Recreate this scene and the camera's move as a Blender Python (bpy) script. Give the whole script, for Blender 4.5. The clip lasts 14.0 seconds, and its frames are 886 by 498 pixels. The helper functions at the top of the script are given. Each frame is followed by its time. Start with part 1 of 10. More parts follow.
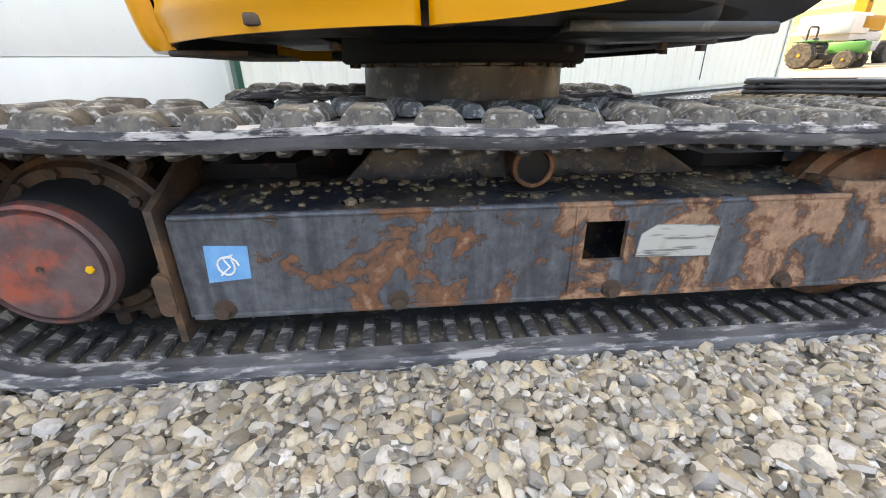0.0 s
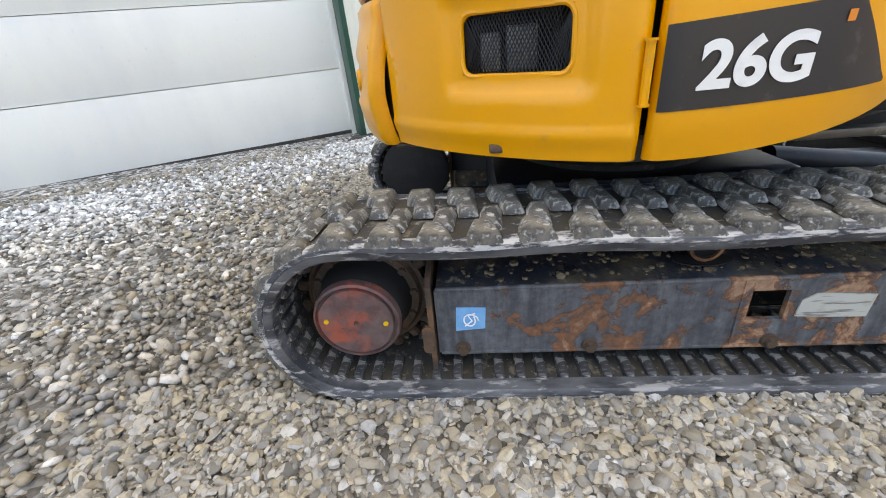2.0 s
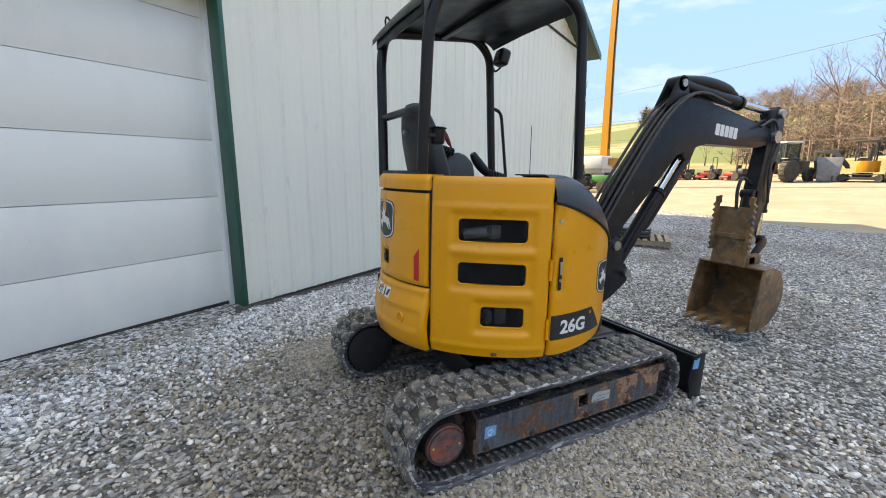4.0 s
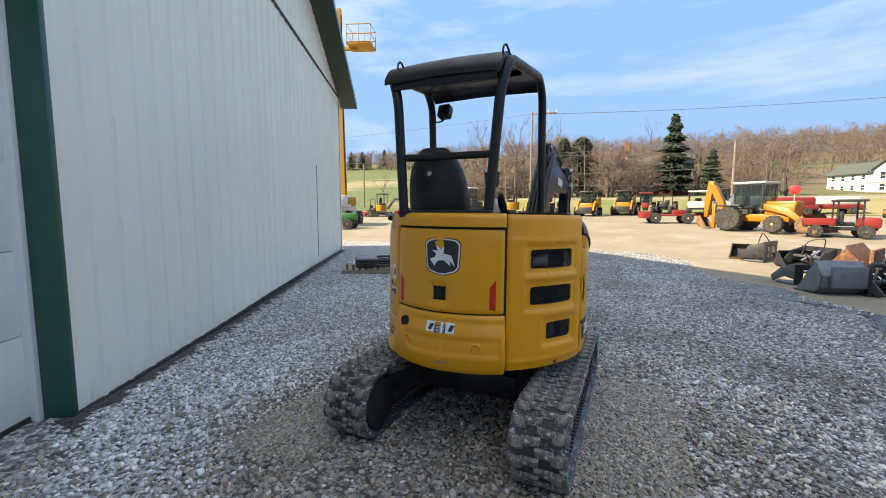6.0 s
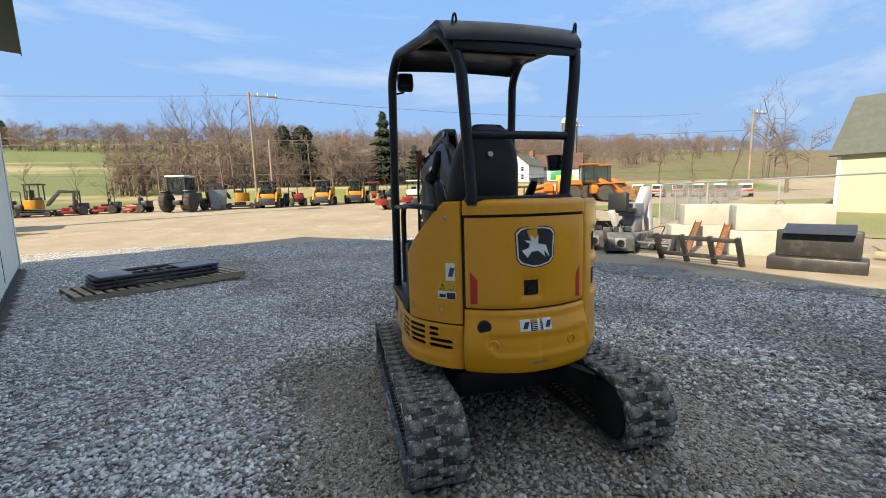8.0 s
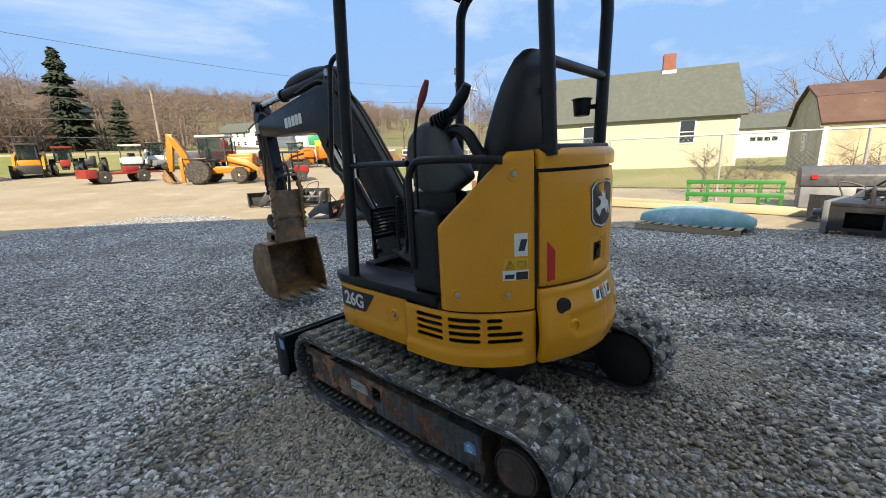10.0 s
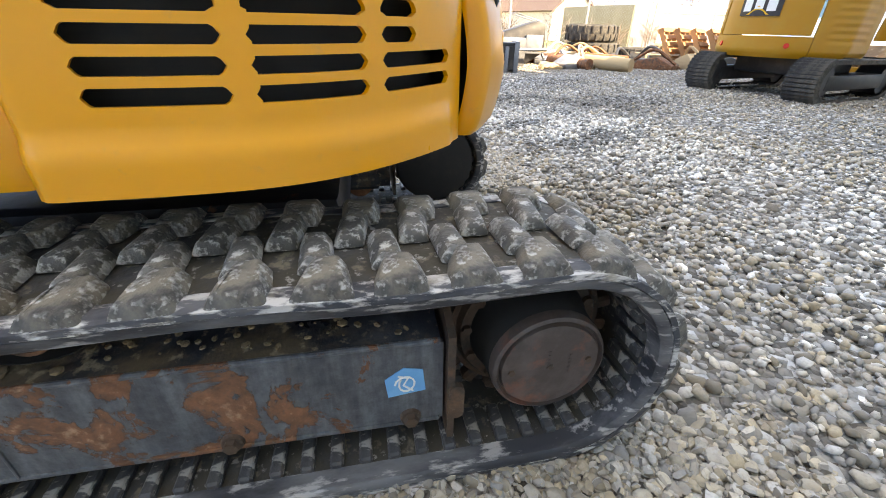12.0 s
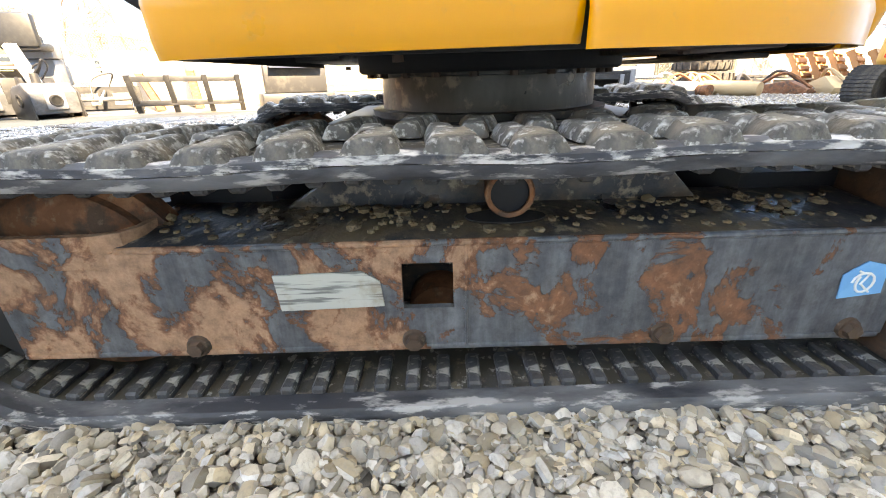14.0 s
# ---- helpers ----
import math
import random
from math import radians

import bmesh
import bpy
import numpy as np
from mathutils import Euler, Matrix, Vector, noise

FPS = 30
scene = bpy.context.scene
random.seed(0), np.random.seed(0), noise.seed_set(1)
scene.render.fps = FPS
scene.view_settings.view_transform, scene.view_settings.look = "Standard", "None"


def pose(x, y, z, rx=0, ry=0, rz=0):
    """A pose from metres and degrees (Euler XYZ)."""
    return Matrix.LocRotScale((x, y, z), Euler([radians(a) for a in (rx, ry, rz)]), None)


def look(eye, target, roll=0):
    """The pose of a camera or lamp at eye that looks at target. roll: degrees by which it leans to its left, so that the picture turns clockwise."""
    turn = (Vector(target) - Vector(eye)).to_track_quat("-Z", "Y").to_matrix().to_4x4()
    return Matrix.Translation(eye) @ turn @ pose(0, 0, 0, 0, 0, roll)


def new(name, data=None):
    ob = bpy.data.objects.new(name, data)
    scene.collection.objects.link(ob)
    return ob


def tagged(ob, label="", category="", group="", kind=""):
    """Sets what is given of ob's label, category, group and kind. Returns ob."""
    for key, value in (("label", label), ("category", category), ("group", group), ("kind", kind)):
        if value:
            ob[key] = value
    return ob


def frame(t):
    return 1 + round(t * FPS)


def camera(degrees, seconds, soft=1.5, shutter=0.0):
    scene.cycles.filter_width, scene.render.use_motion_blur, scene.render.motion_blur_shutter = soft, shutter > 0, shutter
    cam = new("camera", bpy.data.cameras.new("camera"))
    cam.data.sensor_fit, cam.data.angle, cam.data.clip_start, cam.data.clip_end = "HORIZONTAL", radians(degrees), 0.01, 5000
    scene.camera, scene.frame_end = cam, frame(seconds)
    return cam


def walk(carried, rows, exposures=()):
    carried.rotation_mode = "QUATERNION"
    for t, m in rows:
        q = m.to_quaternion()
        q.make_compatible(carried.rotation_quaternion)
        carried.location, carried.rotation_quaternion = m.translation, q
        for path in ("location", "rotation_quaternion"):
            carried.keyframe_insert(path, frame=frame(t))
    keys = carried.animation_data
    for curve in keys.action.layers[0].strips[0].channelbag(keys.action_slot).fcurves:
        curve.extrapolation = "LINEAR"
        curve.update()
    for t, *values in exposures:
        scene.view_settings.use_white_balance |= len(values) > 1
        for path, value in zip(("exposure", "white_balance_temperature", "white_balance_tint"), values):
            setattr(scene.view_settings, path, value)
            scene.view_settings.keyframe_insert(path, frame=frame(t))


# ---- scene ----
cam = camera(94.5, 14.0, 1.0)
PATH = [
    (0, (1.324, -0.192, 0.491), (-0.503, -0.008, -0.303), -0.2),
    (0.5, (1.336, -0.332, 0.477), (-0.504, -0.277, -0.305), -0.1),
    (1, (1.347, -0.446, 0.47), (-0.501, -0.501, -0.294), -0.7),
    (1.5, (1.356, -0.522, 0.52), (-0.481, -0.65, -0.262), -2.3),
    (2, (1.451, -0.454, 0.775), (-0.324, -0.622, -0.132), -5.1),
    (2.5, (1.729, -0.527, 1.196), (-0.025, -0.407, 0.243), -5.7),
    (3, (2.120, -0.732, 1.391), (0.302, -0.304, 0.675), -3.0),
    (3.2, (2.252, -0.848, 1.476), (0.414, -0.354, 0.862), -1.5),
    (5.3, (1.697, -2.667, 1.466), (0.496, -1.078, 1.288), 1.3),
    (5.5, (1.491, -2.748, 1.475), (0.386, -1.091, 1.303), 1.1),
    (6, (0.987, -2.935, 1.451), (0.154, -1.124, 1.288), 0.6),
    (6.5, (0.464, -3.017, 1.436), (-0.05, -1.091, 1.273), -0.3),
    (7, (-0.087, -3.008, 1.454), (-0.259, -1.023, 1.281), -1.0),
    (7.5, (-0.594, -2.933, 1.499), (-0.43, -0.95, 1.305), -1.4),
    (7.7, (-0.765, -2.868, 1.478), (-0.477, -0.9, 1.272), -1.5),
    (9.8, (-1.849, -1.648, 1.436), (-0.491, -0.233, 1.044), -2.8),
    (10, (-1.891, -1.5, 1.445), (-0.456, -0.173, 1.018), -3.0),
    (10.5, (-1.834, -1.12, 1.354), (-0.212, -0.102, 0.778), -3.9),
    (11, (-1.61, -0.81, 1.205), (0.15, -0.286, 0.412), -3.8),
    (11.5, (-1.384, -0.605, 1.023), (0.373, -0.578, 0.068), -1.7),
    (12, (-1.186, -0.457, 0.725), (0.538, -0.79, -0.232), 0.8),
    (12.5, (-1.177, -0.36, 0.546), (0.561, -0.847, -0.317), 0.9),
    (13, (-1.207, -0.231, 0.504), (0.577, -0.654, -0.293), -0.0),
    (13.5, (-1.22, -0.078, 0.5), (0.613, -0.303, -0.267), -0.8),
    (14, (-1.233, 0.13, 0.507), (0.607, 0.136, -0.278), -1.7),
]
# the machine stands on gravel that falls slightly ahead; the path is given in the machine's own axes
TILT = Matrix.Rotation(radians(-1.0), 4, "X")
walk(cam, [(t, TILT @ look(e, g, r)) for t, e, g, r in PATH], [(0.0, 3.85, 12500, 14), (1.5, 3.72, 12500, 14), (3.0, 3.2, 11500, 13), (5.3, 2.5, 9000, 9), (6.5, 2.35, 8700, 8), (7.7, 2.22, 8700, 8), (9.8, 2.25, 8500, 7), (10.5, 2.55, 8900, 9), (11.5, 3.5, 10300, 13), (12.5, 4.2, 10600, 13), (13.2, 4.35, 10900, 13), (14.0, 4.6, 10900, 13)])

# ---- world, sun ----
SUN_DIR = Vector((-0.80, -0.60, 0.0)).normalized()
SUN_EL = radians(36)
world = bpy.data.worlds.new("sky")
scene.world = world
world.use_nodes = True
wn, wl = world.node_tree.nodes, world.node_tree.links
wn.clear()
w_out = wn.new("ShaderNodeOutputWorld")
w_bg = wn.new("ShaderNodeBackground")
w_sky = wn.new("ShaderNodeTexSky")
w_sky.sky_type = "NISHITA"
w_sky.sun_disc = False
w_sky.sun_elevation = SUN_EL
w_sky.sun_rotation = math.atan2(SUN_DIR.x, SUN_DIR.y)
w_sky.air_density, w_sky.dust_density, w_sky.ozone_density = 1.0, 0.15, 3.6
w_tc = wn.new("ShaderNodeTexCoord")
w_map = wn.new("ShaderNodeMapping")
# a clear spring sky that stays blue down to the hills
w_up = wn.new("ShaderNodeMapping")
w_up.inputs["Location"].default_value = (0.0, 0.0, 0.9)
wl.new(w_tc.outputs["Generated"], w_up.inputs["Vector"])
wl.new(w_up.outputs["Vector"], w_sky.inputs["Vector"])
w_map.inputs["Rotation"].default_value = (0.25, 0.75, 0.9)
w_map.inputs["Scale"].default_value = (1.0, 4.5, 9.0)
w_noise = wn.new("ShaderNodeTexNoise")
w_noise.inputs["Scale"].default_value = 1.3
w_noise.inputs["Detail"].default_value = 7
w_noise.inputs["Roughness"].default_value = 0.6
w_ramp = wn.new("ShaderNodeValToRGB")
w_ramp.color_ramp.elements[0].position, w_ramp.color_ramp.elements[1].position = 0.50, 0.82
w_ramp.color_ramp.elements[1].color = (0.5, 0.5, 0.5, 1)
w_mix = wn.new("ShaderNodeMixRGB")
w_mix.inputs["Color2"].default_value = (2.0, 2.2, 2.5, 1)
wl.new(w_tc.outputs["Generated"], w_map.inputs["Vector"])
wl.new(w_map.outputs["Vector"], w_noise.inputs["Vector"])
wl.new(w_noise.outputs["Fac"], w_ramp.inputs["Fac"])
wl.new(w_ramp.outputs["Color"], w_mix.inputs["Fac"])
w_hs = wn.new("ShaderNodeHueSaturation")
w_hs.inputs["Saturation"].default_value = 1.10
wl.new(w_sky.outputs["Color"], w_hs.inputs["Color"])
wl.new(w_hs.outputs["Color"], w_mix.inputs["Color1"])
# unseen bright veil added overhead to lift the light on shaded ground
w_sep = wn.new("ShaderNodeSeparateXYZ")
wl.new(w_tc.outputs["Generated"], w_sep.inputs["Vector"])
w_high = wn.new("ShaderNodeMapRange")
w_high.interpolation_type = "SMOOTHSTEP"
w_high.inputs["From Min"].default_value, w_high.inputs["From Max"].default_value, w_high.inputs["To Max"].default_value = 0.50, 0.90, 0.60
wl.new(w_sep.outputs["Z"], w_high.inputs["Value"])
w_overhead_fill = wn.new("ShaderNodeMixRGB")
w_overhead_fill.inputs["Color2"].default_value = (2.4, 2.7, 3.2, 1)
wl.new(w_high.outputs["Result"], w_overhead_fill.inputs["Fac"])
wl.new(w_mix.outputs["Color"], w_overhead_fill.inputs["Color1"])
# paler air towards the horizon
w_low = wn.new("ShaderNodeMapRange")
w_low.inputs["From Min"].default_value, w_low.inputs["From Max"].default_value, w_low.inputs["To Min"].default_value, w_low.inputs["To Max"].default_value = 0.0, 0.40, 0.30, 0.0
wl.new(w_sep.outputs["Z"], w_low.inputs["Value"])
w_air = wn.new("ShaderNodeMixRGB")
w_air.inputs["Color2"].default_value = (0.88, 1.27, 1.70, 1)
wl.new(w_low.outputs["Result"], w_air.inputs["Fac"])
wl.new(w_overhead_fill.outputs["Color"], w_air.inputs["Color1"])
wl.new(w_air.outputs["Color"], w_bg.inputs["Color"])
w_bg.inputs["Strength"].default_value = 0.115
wl.new(w_bg.outputs["Background"], w_out.inputs["Surface"])
sun_data = bpy.data.lights.new("sun", "SUN")
sun_data.energy, sun_data.angle, sun_data.color = 2.0, radians(0.6), (1.0, 0.94, 0.84)
sun_ob = new("sun", sun_data)
sun_ob.matrix_world = look(SUN_DIR * 30 * math.cos(SUN_EL) + Vector((0, 0, 30 * math.sin(SUN_EL))), (0, 0, 0))

# ---- kit ----
RNG = random.Random(7)


def part(name, bm, material, parent=None, label="", smooth=35, m=None):
    """Links a bmesh as one mesh object, under a thing or a part."""
    me = bpy.data.meshes.new(name)
    bmesh.ops.recalc_face_normals(bm, faces=bm.faces[:])
    bm.to_mesh(me)
    bm.free()
    me.materials.append(material)
    if smooth:
        me.shade_smooth()
        me.set_sharp_from_angle(angle=radians(smooth))
    ob = new(name, me)
    if parent:
        ob.parent = parent
    if m is not None:
        ob.matrix_basis = m
    if label:
        ob["label"] = label
    return ob


def piece(name, me, parent, m):
    """One more object on a mesh that is shared."""
    ob = new(name, me)
    ob.parent = parent
    ob.matrix_basis = m
    return ob


def mesh_of(name, bm, material, smooth=35):
    """A mesh to be shared by alike pieces."""
    me = bpy.data.meshes.new(name)
    bmesh.ops.recalc_face_normals(bm, faces=bm.faces[:])
    bm.to_mesh(me)
    bm.free()
    me.materials.append(material)
    me.shade_smooth()
    me.set_sharp_from_angle(angle=radians(smooth))
    return me


def thing(name, label, category, m=None, group="", kind=""):
    ob = new(name)
    ob.empty_display_size = 0.1
    if m is not None:
        ob.matrix_basis = m
    return tagged(ob, label, category, group, kind)


def single(name, bm, material, label, category, group="", kind="", smooth=35, m=None):
    return tagged(part(name, bm, material, None, "", smooth, m), label, category, group, kind)


def box(bm, x0, x1, y0, y1, z0, z1, bevel=0.0, seg=2, m=None):
    r = bmesh.ops.create_cube(bm, size=1)
    vs = r["verts"]
    for v in vs:
        v.co = Vector(((x0 + x1) / 2 + v.co.x * (x1 - x0), (y0 + y1) / 2 + v.co.y * (y1 - y0), (z0 + z1) / 2 + v.co.z * (z1 - z0)))
    if bevel:
        es = list({e for v in vs for e in v.link_edges})
        got = bmesh.ops.bevel(bm, geom=es, offset=bevel, segments=seg, affect="EDGES", profile=0.5)
        vs = [v for v in got["verts"]] if m is not None else vs
        if m is not None:
            vs = list({v for f in got["faces"] for v in f.verts} | set(got["verts"]))
    if m is not None:
        for v in vs:
            v.co = m @ v.co
    return bm


def boxes(*args, bevel=0.0):
    bm = bmesh.new()
    for a in args:
        box(bm, *a, bevel=bevel)
    return bm


def basis(d):
    d = Vector(d).normalized()
    up = Vector((0, 0, 1)) if abs(d.z) < 0.9 else Vector((1, 0, 0))
    a = d.cross(up).normalized()
    return a, d.cross(a).normalized()


def rings(bm, rows, cap=True, closed=False):
    """Skins a list of rings of points."""
    vv = [[bm.verts.new(p) for p in row] for row in rows]
    n = len(vv[0])
    k = len(vv)
    for i in range(k if closed else k - 1):
        a, b = vv[i], vv[(i + 1) % k]
        for j in range(n):
            bm.faces.new((a[j], a[(j + 1) % n], b[(j + 1) % n], b[j]))
    if cap and not closed:
        bm.faces.new(list(reversed(vv[0])))
        bm.faces.new(vv[-1])
    return bm


def cyl(bm, p0, p1, r0, r1=None, seg=20, cap=True):
    r1 = r0 if r1 is None else r1
    p0, p1 = Vector(p0), Vector(p1)
    a, b = basis(p1 - p0)
    rows = []
    for p, r in ((p0, r0), (p1, r1)):
        rows.append([p + (a * math.cos(2 * math.pi * i / seg) + b * math.sin(2 * math.pi * i / seg)) * r for i in range(seg)])
    return rings(bm, rows, cap)


def lathe(bm, centre, axis, profile, seg=40):
    """Turns (along, radius) pairs about an axis."""
    c = Vector(centre)
    d = Vector(axis).normalized()
    a, b = basis(d)
    rows = []
    for s, r in profile:
        rows.append([c + d * s + (a * math.cos(2 * math.pi * i / seg) + b * math.sin(2 * math.pi * i / seg)) * max(r, 1e-4) for i in range(seg)])
    return rings(bm, rows, True)


def smooth_path(pts, n=8):
    """A rounded way through the points (Catmull-Rom)."""
    P = [Vector(p) for p in pts]
    P = [P[0] * 2 - P[1]] + P + [P[-1] * 2 - P[-2]]
    out = []
    for i in range(1, len(P) - 2):
        for k in range(n):
            t = k / n
            out.append(0.5 * (2 * P[i] + (P[i + 1] - P[i - 1]) * t + (2 * P[i - 1] - 5 * P[i] + 4 * P[i + 1] - P[i + 2]) * t * t
                              + (3 * P[i] - P[i - 1] - 3 * P[i + 1] + P[i + 2]) * t ** 3))
    out.append(P[-2])
    return out


def bend(pts, r, n=6):
    """A polyline with its corners rounded off by radius r."""
    P = [Vector(p) for p in pts]
    out = [P[0]]
    for i in range(1, len(P) - 1):
        a, b = (P[i - 1] - P[i]), (P[i + 1] - P[i])
        k = min(r, a.length * 0.45, b.length * 0.45)
        p0, p1 = P[i] + a.normalized() * k, P[i] + b.normalized() * k
        for j in range(n + 1):
            t = j / n
            out.append(p0 * (1 - t) ** 2 + P[i] * 2 * t * (1 - t) + p1 * t * t)
    out.append(P[-1])
    return out


def tube(bm, pts, r, seg=12, closed=False):
    P = [Vector(p) for p in pts]
    n = len(P)
    rows = []
    a = None
    for i, p in enumerate(P):
        d = (P[(i + 1) % n] - P[i - 1]) if closed else (P[min(i + 1, n - 1)] - P[max(i - 1, 0)])
        d.normalize()
        if a is None:
            a, b = basis(d)
        else:
            a = (a - d * a.dot(d)).normalized()
            b = d.cross(a)
        rr = r[i] if isinstance(r, (list, tuple)) else r
        rows.append([p + (a * math.cos(2 * math.pi * j / seg) + b * math.sin(2 * math.pi * j / seg)) * rr for j in range(seg)])
    return rings(bm, rows, True, closed)


def prism(bm, poly, axis, a, b, bevel=0.0):
    """A flat outline pushed along an axis from a to b."""
    def at(u, v, w):
        return {"x": (w, u, v), "y": (u, w, v), "z": (u, v, w)}[axis]
    lo = [bm.verts.new(at(u, v, a)) for u, v in poly]
    hi = [bm.verts.new(at(u, v, b)) for u, v in poly]
    n = len(poly)
    fs = [bm.faces.new(lo), bm.faces.new(hi)]
    for i in range(n):
        fs.append(bm.faces.new((lo[i], lo[(i + 1) % n], hi[(i + 1) % n], hi[i])))
    if bevel:
        bmesh.ops.bevel(bm, geom=list({e for f in fs for e in f.edges}), offset=bevel, segments=2, affect="EDGES", profile=0.5)
    return bm


def prism_of(poly, axis, a, b, bevel=0.0):
    return prism(bmesh.new(), poly, axis, a, b, bevel)


def rounded(w, h, r, n=5, cx=0.0, cy=0.0):
    out = []
    for sx, sy, a0 in ((1, 1, 0), (-1, 1, 90), (-1, -1, 180), (1, -1, 270)):
        for i in range(n + 1):
            a = radians(a0 + 90 * i / n)
            out.append((cx + sx * (w / 2 - r) + r * math.cos(a), cy + sy * (h / 2 - r) + r * math.sin(a)))
    return out


def sheet(fn, us, vs, hole=None, thick=0.006):
    """A bent plate: fn(u, v, depth) gives its points; cells for which hole(u, v) holds are left open."""
    bm = bmesh.new()
    top = [[bm.verts.new(fn(u, v, 0)) for v in vs] for u in us]
    low = [[bm.verts.new(fn(u, v, thick)) for v in vs] for u in us]
    nu, nv = len(us) - 1, len(vs) - 1
    keep = [[not (hole and hole((us[i] + us[i + 1]) / 2, (vs[j] + vs[j + 1]) / 2)) for j in range(nv)] for i in range(nu)]
    for i in range(nu):
        for j in range(nv):
            if not keep[i][j]:
                continue
            q = ((i, j), (i + 1, j), (i + 1, j + 1), (i, j + 1))
            bm.faces.new([top[a][b] for a, b in q])
            bm.faces.new([low[a][b] for a, b in reversed(q)])
            for (a, b), (di, dj) in zip(((0, 1), (1, 2), (2, 3), (3, 0)), ((0, -1), (1, 0), (0, 1), (-1, 0))):
                x, y = i + di, j + dj
                if not (0 <= x < nu and 0 <= y < nv and keep[x][y]):
                    (p0, p1), (q0, q1) = q[a], q[b]
                    bm.faces.new((top[p0][p1], low[p0][p1], low[q0][q1], top[q0][q1]))
    loose = [v for v in bm.verts if not v.link_faces]
    bmesh.ops.delete(bm, geom=loose, context="VERTS")
    return bm


def lines(a, b, step, marks=()):
    n = max(1, round(abs(b - a) / step))
    out = {round(a + (b - a) * i / n, 5) for i in range(n + 1)}
    out = {v for v in out if all(abs(v - m) > step * 0.4 for m in marks)} | {round(m, 5) for m in marks} | {round(a, 5), round(b, 5)}
    return sorted(out)


def numpy_mesh(name, verts, faces, material, smooth=False):
    """A mesh of triangles from arrays."""
    me = bpy.data.meshes.new(name)
    nv, nf = len(verts), len(faces)
    k = faces.shape[1]
    me.vertices.add(nv)
    me.vertices.foreach_set("co", np.ascontiguousarray(verts, dtype=np.float32).ravel())
    me.loops.add(nf * k)
    me.loops.foreach_set("vertex_index", np.ascontiguousarray(faces, dtype=np.int32).ravel())
    me.polygons.add(nf)
    me.polygons.foreach_set("loop_start", np.arange(0, nf * k, k, dtype=np.int32))
    if smooth:
        me.polygons.foreach_set("use_smooth", np.ones(nf, dtype=bool))
    me.materials.append(material)
    me.update()
    me.validate()
    return me


def writing(text, size, material, parent, m, name="lettering", depth=0.0015, shear=0.0, bold=0.0):
    cu = bpy.data.curves.new(name, "FONT")
    cu.body, cu.size, cu.extrude, cu.shear, cu.offset = text, size, depth, shear, bold
    cu.align_x, cu.align_y = "CENTER", "CENTER"
    tmp = bpy.data.objects.new(name, cu)
    scene.collection.objects.link(tmp)
    dg = bpy.context.evaluated_depsgraph_get()
    me = bpy.data.meshes.new_from_object(tmp.evaluated_get(dg))
    scene.collection.objects.unlink(tmp)
    bpy.data.objects.remove(tmp)
    me.materials.clear()
    me.materials.append(material)
    ob = new(name, me)
    ob.parent = parent
    ob.matrix_basis = m
    return ob

